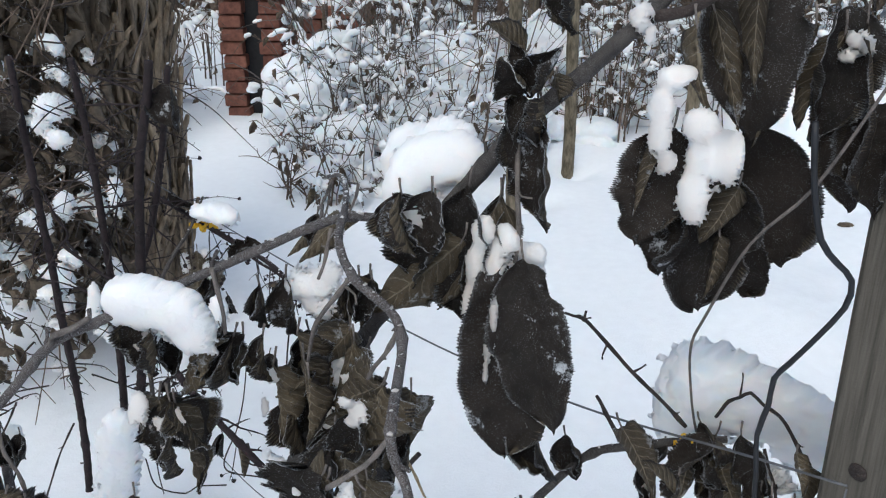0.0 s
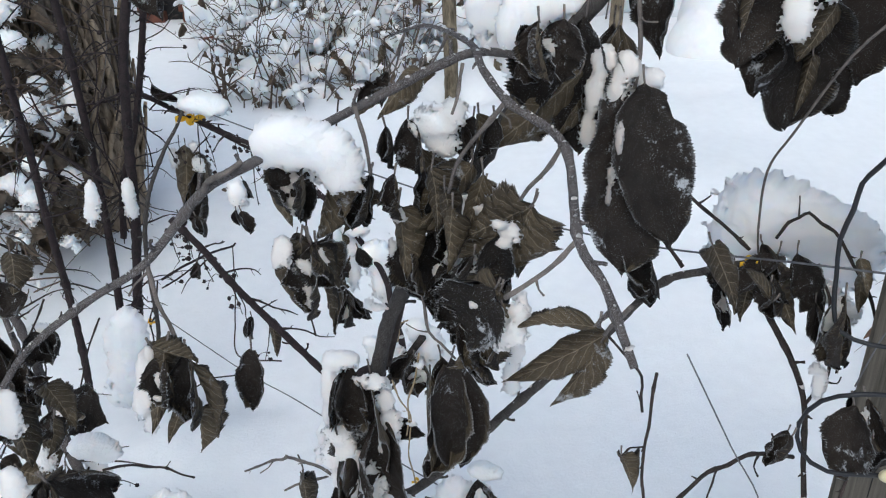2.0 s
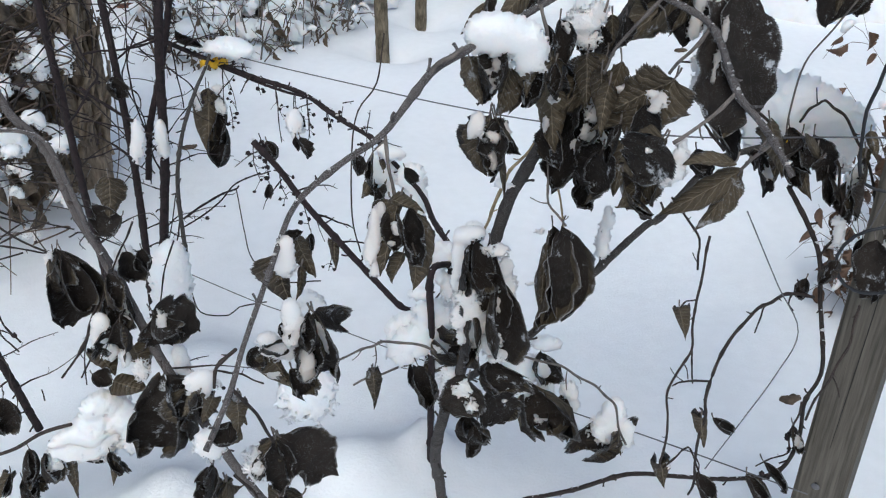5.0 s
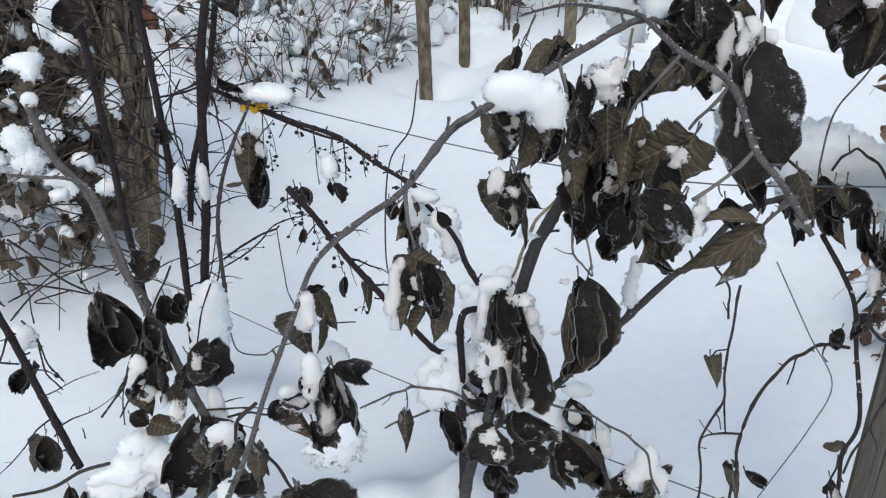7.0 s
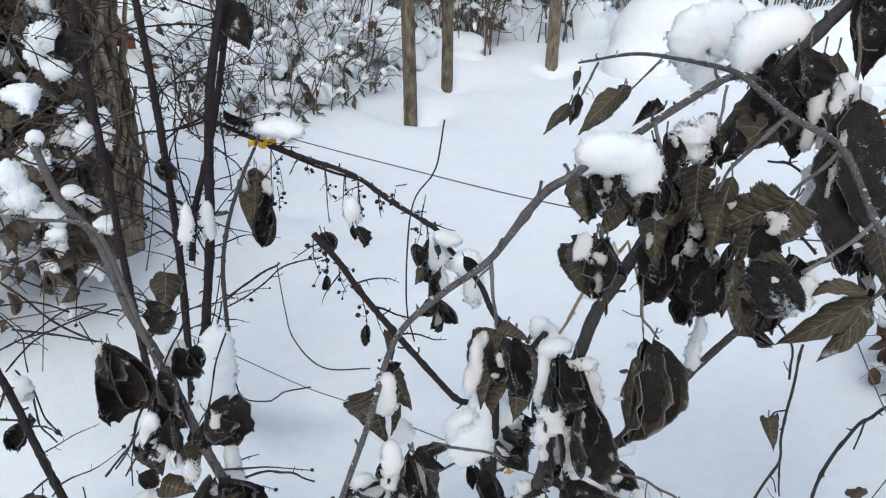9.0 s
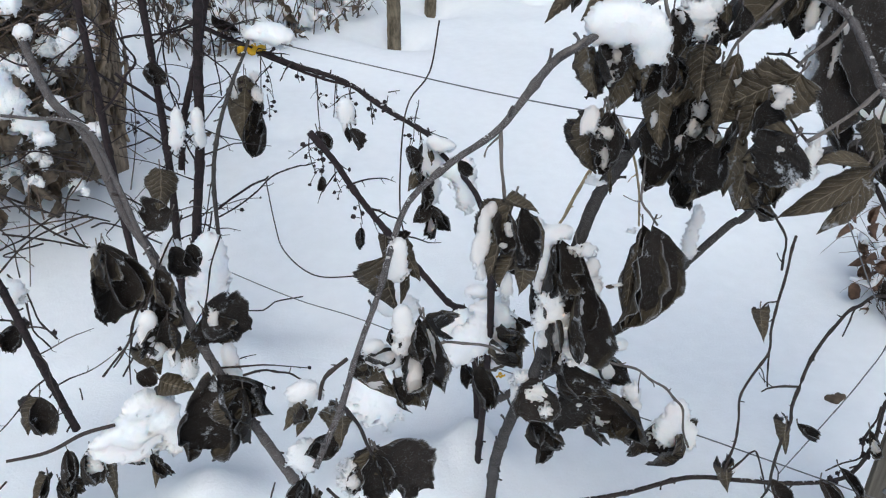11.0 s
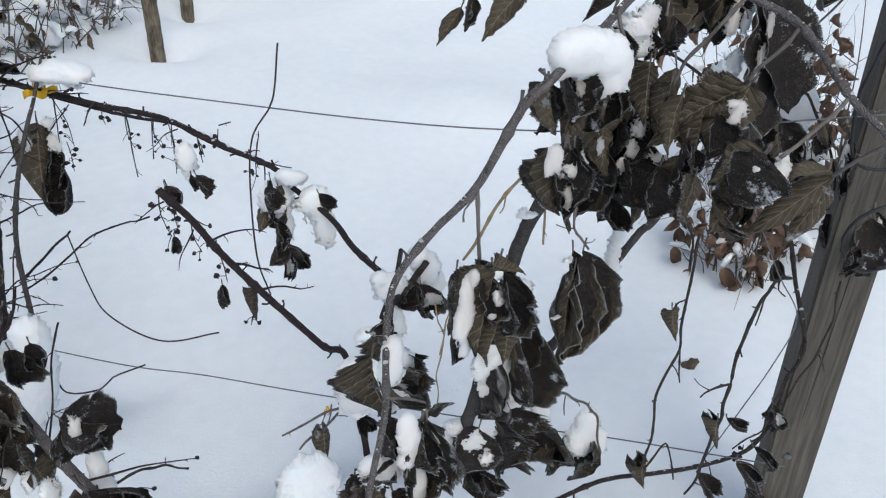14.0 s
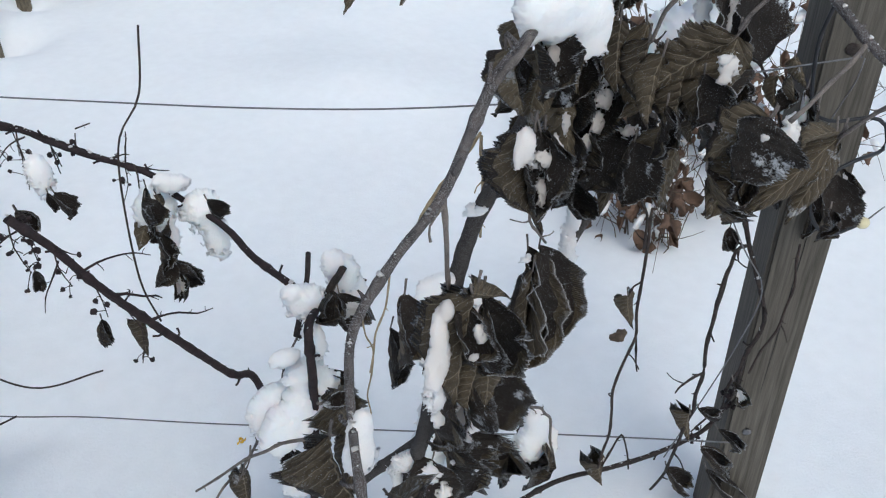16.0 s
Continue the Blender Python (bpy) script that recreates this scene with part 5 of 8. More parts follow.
leaf(main_cane, (-0.066, 0.465, 0.826), (-0.095, 0.480, 0.783), 0.0332, -1, 6.56117, 0.5075, 0.3)
leaf(main_cane, (-0.087, 0.490, 0.816), (-0.079, 0.490, 0.774), 0.0274, 1, -17.9361, 0.58, 0.4)
leaf(main_cane, (-0.058, 0.470, 0.811), (-0.062, 0.470, 0.784), 0.0193, 1, 13.3706, 0.725, 0.4)
leaf(main_cane, (-0.085, 0.480, 0.790), (-0.066, 0.480, 0.766), 0.0265, 1, -10.4596, 0.725, 0.4)
leaf(main_cane, (-0.113, 0.610, 0.933), (-0.104, 0.605, 0.885), 0.0273, 1, -10.2427, 0.85, 0.4)
leaf(main_cane, (-0.131, 0.600, 0.931), (-0.126, 0.600, 0.894), 0.0208, 1, -2.63284, 0.725, 0.4)
leaf(main_cane, (-0.056, 0.610, 0.934), (-0.055, 0.600, 0.893), 0.0275, -1, 13.4067, 0.85, 0.4)
leaf(main_cane, (-0.067, 0.615, 0.923), (-0.064, 0.610, 0.891), 0.0228, 1, -7.58501, 0.725, 0.4)
leaf(main_cane, (-0.162, 0.590, 0.894), (-0.170, 0.590, 0.844), 0.0364, -1, 16.6132, 0.3625, 0.35)
leaf(main_cane, (-0.144, 0.590, 0.894), (-0.152, 0.590, 0.849), 0.0319, 1, 1.41204, 0.3625, 0.35)
leaf(main_cane, (-0.098, 0.660, 0.888), (-0.107, 0.660, 0.824), 0.0399, -1, 6.4019, 0.3625, 0.35)
leaf(main_cane, (-0.078, 0.660, 0.861), (-0.085, 0.660, 0.795), 0.0440, 1, -10.6279, 0.3625, 0.35)
leaf(main_cane, (-0.055, 0.660, 0.845), (-0.062, 0.660, 0.778), 0.0422, 1, 15.8751, 0.3625, 0.35)
leaf(main_cane, (-0.086, 0.540, 0.887), (-0.091, 0.540, 0.829), 0.0361, -1, 6.86311, 0.3625, 0.35)
leaf(main_cane, (-0.072, 0.660, 0.799), (-0.080, 0.660, 0.722), 0.0444, -1, 16.7963, 0.3625, 0.35)
leaf(main_cane, (-0.042, 0.660, 0.780), (-0.049, 0.660, 0.708), 0.0484, 1, 14.1747, 0.3625, 0.35)
leaf(main_cane, (-0.020, 0.660, 0.802), (-0.027, 0.660, 0.737), 0.0447, -1, -7.2436, 0.3625, 0.35)
leaf(main_cane, (-0.064, 0.540, 0.826), (-0.069, 0.540, 0.763), 0.0393, -1, -4.99716, 0.3625, 0.35)
leaf(main_cane, (-0.047, 0.540, 0.800), (-0.052, 0.540, 0.747), 0.0354, -1, -12.0256, 0.3625, 0.35)
leaf(main_cane, (-0.038, 0.660, 0.746), (-0.044, 0.660, 0.693), 0.0351, 1, -12.7547, 0.3625, 0.35)
leaf(main_cane, (-0.053, 0.540, 0.865), (-0.058, 0.540, 0.816), 0.0420, -1, -15.655, 0.3625, 0.35)
leaf(main_cane, (-0.031, 0.540, 0.864), (-0.035, 0.540, 0.820), 0.0375, -1, -7.15107, 0.3625, 0.35)
leaf(main_cane, (-0.053, 0.660, 0.915), (-0.059, 0.660, 0.870), 0.0291, 1, 3.71196, 0.3625, 0.35)
leaf(main_cane, (-0.195, 0.590, 0.902), (-0.203, 0.590, 0.856), 0.0310, 1, -17.8782, 0.3625, 0.35)
snow([(-0.093, 0.600, 0.931, 0.0184, 0.0092, 0.0154), (-0.087, 0.600, 0.915, 0.0141, 0.0071, 0.0126), (-0.077, 0.600, 0.939, 0.0112, 0.0056, 0.0133), (-0.105, 0.600, 0.927, 0.0082, 0.0041, 0.0072)], 'snow caught between curled leaves', rough=0.2)
snow([(-0.071, 0.592, 0.854, 0.0067, 0.0023, 0.0112), (-0.077, 0.592, 0.834, 0.0080, 0.0028, 0.0126), (-0.083, 0.592, 0.816, 0.0058, 0.0020, 0.0105), (-0.092, 0.592, 0.802, 0.0047, 0.0017, 0.0083)], 'snow lodged between hanging leaves', rough=0.25)
snow([(-0.048, 0.508, 0.877, 0.0087, 0.0026, 0.0087), (-0.057, 0.508, 0.884, 0.0070, 0.0021, 0.0050), (-0.053, 0.508, 0.869, 0.0062, 0.0019, 0.0046)], 'wet snow clinging to a withered leaf', rough=0.25)
snow([(-0.062, 0.560, 0.872, 0.0059, 0.0018, 0.0054)], 'wet snow clinging to a withered leaf', rough=0.25)
snow([(-0.060, 0.575, 0.808, 0.0094, 0.0028, 0.0047), (-0.052, 0.575, 0.803, 0.0047, 0.0014, 0.0041)], 'wet snow clinging to withered leaves', rough=0.25)
snow([(-0.083, 0.455, 0.851, 0.0035, 0.0021, 0.0030)], 'crumb of snow on a dark leaf', rough=0.2)
snow([(-0.131, 0.585, 0.834, 0.0034, 0.0010, 0.0112), (-0.124, 0.585, 0.860, 0.0055, 0.0016, 0.0065)], 'wet snow clinging to a withered leaf', rough=0.25)
snow([(-0.051, 0.453, 0.845, 0.0086, 0.0051, 0.0151), (-0.057, 0.453, 0.829, 0.0134, 0.0080, 0.0103), (-0.065, 0.453, 0.820, 0.0073, 0.0044, 0.0073)], 'snow heaped in the fold of a leaf', rough=0.2)
snow([(-0.013, 0.660, 0.641, 0.0105, 0.0063, 0.0286), (-0.008, 0.660, 0.670, 0.0088, 0.0053, 0.0146)], 'snow lying along the dark cane', rough=0.2)
snow([(-0.145, 0.660, 0.731, 0.0120, 0.0072, 0.0040), (-0.151, 0.660, 0.737, 0.0059, 0.0035, 0.0052)], 'snow lying in a fork of the cane', rough=0.2)
# the big leaf pair hanging from the thick cane
leaf(main_cane, (0.058, 0.588, 0.959), (0.056, 0.560, 0.803), 0.0814, 1, -14, 0.14, 0.16, shape="round", toward=(0.05, 0.0, 1.2))
leaf(main_cane, (0.066, 0.576, 0.963), (0.092, 0.552, 0.830), 0.0638, 1, 16, 0.16, 0.18, shape="round", toward=(0.05, 0.0, 1.2))
snow([(0.054, 0.585, 0.972, 0.0122, 0.0061, 0.0148), (0.045, 0.585, 0.949, 0.0098, 0.0049, 0.0179), (0.040, 0.585, 0.922, 0.0055, 0.0028, 0.0147), (0.075, 0.585, 0.963, 0.0114, 0.0057, 0.0096), (0.079, 0.585, 0.950, 0.0062, 0.0031, 0.0071)], 'snow wedged on a hanging leaf', rough=0.1)
snow([(0.045, 0.562, 0.924, 0.0040, 0.0012, 0.0134), (0.042, 0.562, 0.896, 0.0046, 0.0014, 0.0111), (0.040, 0.562, 0.878, 0.0028, 0.0008, 0.0085)], 'wet snow clinging to a big leaf', rough=0.25)
# the big leaves at the top of the thick cane
leaf(upper_stem, (0.240, 0.640, 1.046), (0.274, 0.635, 0.933), 0.0877, 1, 6, 0.1, 0.15, shape="round", toward=(0.05, 0.0, 1.2))
leaf(upper_stem, (0.176, 0.625, 1.048), (0.152, 0.610, 0.960), 0.0660, 1, -8, 0.12, 0.2, shape="round", toward=(0.05, 0.0, 1.2))
leaf(upper_stem, (0.205, 0.625, 1.022), (0.209, 0.620, 0.901), 0.0825, 1, 0, 0.12, 0.2, shape="round", toward=(0.05, 0.0, 1.2))
leaf(upper_stem, (0.233, 0.632, 0.969), (0.256, 0.630, 0.908), 0.0399, 1, 0, 0.2, 0.3, shape="round", toward=(0.05, 0.0, 1.2))
leaf(upper_stem, (0.185, 0.620, 0.982), (0.174, 0.615, 0.933), 0.0433, 1, 6.40563, 0.435, 0.4, toward=(0.05, 0.0, 1.2))
leaf(upper_stem, (0.171, 0.600, 1.054), (0.146, 0.598, 0.986), 0.0255, -1, -20.8357, 0.6525, 0.35, toward=(0.05, 0.0, 1.2))
leaf(upper_stem, (0.220, 0.595, 1.012), (0.197, 0.600, 0.966), 0.0333, -1, 3.15849, 0.435, 0.3, toward=(0.05, 0.0, 1.2))
leaf(upper_stem, (0.214, 0.605, 0.972), (0.208, 0.608, 0.917), 0.0247, -1, 21.4667, 0.58, 0.4, toward=(0.05, 0.0, 1.2))
leaf(upper_stem, (0.176, 0.590, 1.125), (0.191, 0.585, 1.059), 0.0317, -1, -12.6932, 0.85, 0.35, toward=(0.05, 0.0, 1.2))
leaf(upper_stem, (0.219, 0.620, 1.173), (0.229, 0.610, 1.041), 0.0752, 1, 0, 0.14, 0.25, shape="round", toward=(0.05, 0.0, 1.2))
leaf(upper_stem, (0.215, 0.590, 1.159), (0.220, 0.590, 1.078), 0.0221, -1, 1.36855, 0.725, 0.4, toward=(0.05, 0.0, 1.2))
leaf(upper_stem, (0.262, 0.605, 1.125), (0.226, 0.600, 1.038), 0.0191, -1, 14.3239, 0.5075, 0.3, toward=(0.05, 0.0, 1.2))
leaf(upper_stem, (0.189, 0.600, 1.136), (0.216, 0.600, 1.050), 0.0215, -1, 22.3681, 0.58, 0.3, toward=(0.05, 0.0, 1.2))
leaf(upper_stem, (0.284, 0.610, 1.136), (0.271, 0.610, 1.037), 0.0509, 1, -25.948, 0.29, 0.3, toward=(0.05, 0.0, 1.2))
leaf(upper_stem, (0.295, 0.605, 1.125), (0.303, 0.600, 0.990), 0.0650, 1, 17.1036, 0.29, 0.3, toward=(0.05, 0.0, 1.2))
leaf(upper_stem, (0.280, 0.600, 1.120), (0.256, 0.600, 1.051), 0.0251, -1, -27.1768, 0.5075, 0.35, toward=(0.05, 0.0, 1.2))
leaf(upper_stem, (0.314, 0.590, 1.074), (0.318, 0.590, 0.988), 0.0565, 1, 16.9926, 0.3625, 0.35, toward=(0.05, 0.0, 1.2))
snow([(0.166, 0.598, 1.088, 0.0130, 0.0065, 0.0092), (0.160, 0.598, 1.068, 0.0109, 0.0055, 0.0164), (0.160, 0.598, 1.046, 0.0096, 0.0048, 0.0169), (0.168, 0.598, 1.028, 0.0082, 0.0041, 0.0098), (0.175, 0.598, 1.092, 0.0084, 0.0042, 0.0053)], 'wet snow clinging to a big folded leaf', rough=0.16)
snow([(0.186, 0.588, 1.057, 0.0149, 0.0074, 0.0141), (0.197, 0.588, 1.033, 0.0209, 0.0105, 0.0169), (0.185, 0.588, 1.008, 0.0133, 0.0067, 0.0183), (0.212, 0.588, 1.035, 0.0080, 0.0040, 0.0192), (0.187, 0.588, 0.993, 0.0084, 0.0042, 0.0059)], 'wet snow clinging to a big folded leaf', rough=0.16)
snow([(0.286, 0.595, 1.115, 0.0094, 0.0028, 0.0073), (0.281, 0.595, 1.104, 0.0066, 0.0020, 0.0052), (0.293, 0.595, 1.110, 0.0066, 0.0020, 0.0066)], 'wet snow clinging to dark leaves', rough=0.25)
snow([(0.141, 0.600, 1.129, 0.0080, 0.0048, 0.0110), (0.148, 0.600, 1.118, 0.0052, 0.0031, 0.0081)], 'snow lying on the thick cane', rough=0.2)
# snow-plastered leaves low on the main cane
leaf(main_cane, (-0.179, 0.672, 0.657), (-0.198, 0.670, 0.576), 0.0403, 1, -7.58429, 0.58, 0.4)
leaf(main_cane, (-0.173, 0.675, 0.655), (-0.175, 0.670, 0.579), 0.0512, 1, -17.3496, 0.5075, 0.4)
leaf(main_cane, (-0.155, 0.670, 0.650), (-0.144, 0.660, 0.530), 0.0634, 1, 15.3586, 0.5075, 0.35)
leaf(main_cane, (-0.145, 0.660, 0.609), (-0.145, 0.655, 0.486), 0.0790, 1, -4.81736, 0.435, 0.35)
leaf(main_cane, (-0.180, 0.675, 0.575), (-0.185, 0.670, 0.471), 0.0712, 1, -3.17332, 0.5075, 0.4)
snow([(-0.196, 0.668, 0.639, 0.0094, 0.0057, 0.0334), (-0.187, 0.668, 0.667, 0.0155, 0.0093, 0.0113), (-0.177, 0.668, 0.670, 0.0141, 0.0085, 0.0085), (-0.201, 0.668, 0.605, 0.0060, 0.0036, 0.0149)], 'snow along dark hanging leaves', rough=0.16)
snow([(-0.155, 0.652, 0.650, 0.0172, 0.0060, 0.0086), (-0.142, 0.652, 0.624, 0.0103, 0.0036, 0.0148), (-0.139, 0.652, 0.596, 0.0129, 0.0045, 0.0228), (-0.143, 0.652, 0.575, 0.0124, 0.0043, 0.0170)], 'wet snow plastered on dark hanging leaves', rough=0.2)
snow([(-0.189, 0.650, 0.590, 0.0181, 0.0063, 0.0181), (-0.189, 0.650, 0.566, 0.0208, 0.0073, 0.0231), (-0.175, 0.650, 0.547, 0.0221, 0.0077, 0.0206), (-0.161, 0.650, 0.522, 0.0211, 0.0074, 0.0178), (-0.192, 0.650, 0.535, 0.0111, 0.0039, 0.0111)], 'wet snow plastered on dark hanging leaves', rough=0.2)
snow([(-0.139, 0.650, 0.498, 0.0218, 0.0109, 0.0101), (-0.152, 0.650, 0.494, 0.0117, 0.0059, 0.0067)], 'snow caught under dark leaves', rough=0.2)
leaf(main_cane, (-0.077, 0.645, 0.677), (-0.069, 0.638, 0.543), 0.0683, 1, 10, 0.34, 0.3, shape="round", toward=(0.15, -0.1, 1.1))
leaf(main_cane, (-0.085, 0.650, 0.676), (-0.106, 0.642, 0.529), 0.0617, 1, -14, 0.4, 0.35, shape="round", toward=(0.15, -0.1, 1.1))
leaf(main_cane, (-0.098, 0.632, 0.667), (-0.100, 0.630, 0.548), 0.0264, -1, -17.6732, 0.725, 0.3)
snow([(-0.117, 0.632, 0.611, 0.0060, 0.0024, 0.0030), (-0.109, 0.632, 0.681, 0.0069, 0.0028, 0.0041)], 'crumbs of snow on a dark leaf', rough=0.25)
leaf(main_cane, (-0.144, 0.675, 0.473), (-0.158, 0.670, 0.429), 0.0825, 1, -16.3178, 0.3625, 0.4)
leaf(main_cane, (-0.178, 0.677, 0.448), (-0.197, 0.672, 0.389), 0.0643, 1, -6, 0.15, 0.3, shape="round")
leaf(main_cane, (-0.147, 0.677, 0.423), (-0.128, 0.672, 0.362), 0.0680, 1, 8, 0.15, 0.3, shape="round")
leaf(main_cane, (-0.177, 0.700, 0.368), (-0.167, 0.690, 0.324), 0.0684, 1, -11.4869, 0.435, 0.4)
snow([(-0.177, 0.660, 0.414, 0.0090, 0.0045, 0.0100), (-0.162, 0.660, 0.447, 0.0052, 0.0026, 0.0035), (-0.131, 0.660, 0.436, 0.0107, 0.0053, 0.0045), (-0.131, 0.660, 0.413, 0.0045, 0.0023, 0.0027)], 'crumbs of snow on dark leaves', rough=0.25)
snow([(-0.193, 0.700, 0.439, 0.0197, 0.0118, 0.0125), (-0.204, 0.700, 0.416, 0.0073, 0.0044, 0.0182)], 'snow caught under dark leaves', rough=0.2)
leaf(main_cane, (-0.025, 0.800, 0.377), (-0.006, 0.795, 0.317), 0.0510, 1, 16.3865, 0.58, 0.4)
leaf(main_cane, (-0.043, 0.795, 0.327), (-0.025, 0.790, 0.232), 0.1166, 1, -10.9252, 0.435, 0.4)
snow([(-0.058, 0.800, 0.348, 0.0265, 0.0185, 0.0346), (-0.066, 0.800, 0.310, 0.0291, 0.0204, 0.0270), (-0.057, 0.800, 0.277, 0.0150, 0.0105, 0.0150), (-0.023, 0.800, 0.347, 0.0206, 0.0144, 0.0227), (-0.011, 0.800, 0.306, 0.0149, 0.0104, 0.0234), (-0.017, 0.800, 0.391, 0.0237, 0.0166, 0.0139)], 'snow heaped on a drooping twig', rough=0.15)
snow([(-0.020, 0.785, 0.262, 0.0174, 0.0070, 0.0152)], 'wet snow clinging to a dark leaf', rough=0.25)
leaf(main_cane, (0.020, 0.800, 0.287), (0.018, 0.800, 0.209), 0.0603, 1, -0.793489, 0.58, 0.5)
leaf(main_cane, (0.036, 0.800, 0.257), (0.044, 0.800, 0.199), 0.0483, 1, 25.4676, 0.58, 0.5)
snow([(0.027, 0.795, 0.295, 0.0149, 0.0089, 0.0213), (0.036, 0.795, 0.266, 0.0110, 0.0066, 0.0132), (0.036, 0.795, 0.218, 0.0136, 0.0082, 0.0080)], 'snow on a drooping leaf', rough=0.2)
leaf(main_cane, (0.097, 0.766, 0.246), (0.086, 0.766, 0.172), 0.1019, 1, 15.9136, 0.435, 0.5)
leaf(main_cane, (0.114, 0.770, 0.225), (0.118, 0.766, 0.163), 0.0542, -1, -5.60225, 0.58, 0.5)
snow([(0.088, 0.755, 0.275, 0.0196, 0.0117, 0.0239), (0.082, 0.755, 0.239, 0.0330, 0.0198, 0.0286), (0.111, 0.755, 0.222, 0.0180, 0.0108, 0.0270)], 'snow heaped on a drooping leaf', rough=0.15)
# the curled leaf hanging below the arching cane
leaf(arch_cane, (-0.304, 0.505, 0.803), (-0.324, 0.500, 0.728), 0.0383, -1, -17.2274, 0.6525, 0.4)
leaf(arch_cane, (-0.292, 0.510, 0.793), (-0.291, 0.510, 0.730), 0.0469, 1, 5.88927, 0.435, 0.35)
leaf(arch_cane, (-0.286, 0.505, 0.788), (-0.276, 0.505, 0.716), 0.0210, -1, 29.9217, 0.58, 0.3)
leaf(arch_cane, (-0.300, 0.505, 0.748), (-0.313, 0.500, 0.719), 0.0241, -1, -14.1101, 0.58, 0.4)
leaf(arch_cane, (-0.288, 0.505, 0.748), (-0.291, 0.505, 0.703), 0.0271, -1, 8.94233, 0.5075, 0.4)
leaf(arch_cane, (-0.312, 0.500, 0.809), (-0.280, 0.500, 0.791), 0.0209, -1, 10.7002, 0.3625, 0.3)
leaf(arch_cane, (-0.306, 0.512, 0.793), (-0.308, 0.510, 0.747), 0.0360, 1, 7.949, 0.435, 0.4)
snow([(-0.324, 0.512, 0.773, 0.0070, 0.0042, 0.0237), (-0.330, 0.512, 0.752, 0.0066, 0.0040, 0.0177), (-0.326, 0.512, 0.731, 0.0051, 0.0031, 0.0102), (-0.318, 0.512, 0.793, 0.0042, 0.0025, 0.0073)], 'snow along the edge of a curled leaf', rough=0.16)
snow([(-0.307, 0.495, 0.781, 0.0063, 0.0025, 0.0079), (-0.313, 0.495, 0.765, 0.0038, 0.0015, 0.0032)], 'wet snow clinging to a curled leaf', rough=0.25)
# leaves and snow round the foot of the arching cane
leaf(arch_cane, (-0.398, 0.515, 0.771), (-0.383, 0.513, 0.727), 0.0257, -1, -6.68126, 0.58, 0.3)
leaf(arch_cane, (-0.409, 0.515, 0.774), (-0.391, 0.515, 0.778), 0.0185, 1, 16.0488, 0.435, 0.4)
leaf(arch_cane, (-0.416, 0.500, 0.766), (-0.410, 0.485, 0.717), 0.0404, -1, -22.7175, 0.5075, 0.35)
leaf(arch_cane, (-0.396, 0.510, 0.745), (-0.404, 0.500, 0.713), 0.0195, -1, 14.2667, 0.725, 0.4)
leaf(arch_cane, (-0.392, 0.462, 0.723), (-0.377, 0.500, 0.629), 0.0512, 1, 15.9898, 0.435, 0.3)
leaf(arch_cane, (-0.393, 0.465, 0.722), (-0.362, 0.520, 0.665), 0.0300, 1, 5.05114, 0.435, 0.3)
leaf(arch_cane, (-0.396, 0.465, 0.723), (-0.409, 0.465, 0.687), 0.0327, 1, -5.76146, 0.58, 0.4)
leaf(arch_cane, (-0.394, 0.470, 0.702), (-0.398, 0.475, 0.638), 0.0428, 1, 10.2711, 0.5075, 0.4)
leaf(arch_cane, (-0.411, 0.470, 0.716), (-0.421, 0.470, 0.697), 0.0234, 1, -8.37481, 0.58, 0.4)
leaf(arch_cane, (-0.413, 0.475, 0.684), (-0.447, 0.480, 0.683), 0.0308, 1, -6.75179, 0.5075, 0.4)
leaf(arch_cane, (-0.434, 0.468, 0.682), (-0.415, 0.470, 0.635), 0.0402, -1, -6.5952, 0.435, 0.35)
leaf(arch_cane, (-0.442, 0.480, 0.682), (-0.453, 0.480, 0.661), 0.0203, 1, -11.6108, 0.58, 0.5)
leaf(arch_cane, (-0.416, 0.470, 0.659), (-0.409, 0.470, 0.625), 0.0357, 1, -15.1849, 0.5075, 0.4)
snow([(-0.411, 0.478, 0.785, 0.0089, 0.0045, 0.0099), (-0.412, 0.478, 0.771, 0.0101, 0.0051, 0.0142), (-0.418, 0.478, 0.765, 0.0061, 0.0030, 0.0102)], 'wet snow clinging to a curled leaf', rough=0.18)
snow([(-0.412, 0.455, 0.723, 0.0107, 0.0053, 0.0182), (-0.414, 0.455, 0.704, 0.0088, 0.0044, 0.0088), (-0.413, 0.455, 0.736, 0.0073, 0.0037, 0.0073)], 'wet snow clinging to a curled leaf', rough=0.18)
snow([(-0.403, 0.458, 0.672, 0.0098, 0.0049, 0.0162), (-0.402, 0.458, 0.657, 0.0070, 0.0035, 0.0070)], 'wet snow clinging to a curled leaf', rough=0.18)
snow([(-0.427, 0.470, 0.684, 0.0169, 0.0102, 0.0102), (-0.435, 0.470, 0.696, 0.0111, 0.0067, 0.0078), (-0.417, 0.470, 0.676, 0.0080, 0.0048, 0.0069)], 'soft snow lying on low leaves', rough=0.14)
snow([(-0.381, 0.470, 0.682, 0.0041, 0.0016, 0.0116)], 'strip of snow on a curled leaf', rough=0.22)
snow([(-0.392, 0.560, 0.674, 0.0185, 0.0129, 0.0135), (-0.381, 0.560, 0.665, 0.0126, 0.0088, 0.0088), (-0.402, 0.560, 0.674, 0.0098, 0.0068, 0.0098)], 'soft snow lying behind the arching cane', rough=0.12)
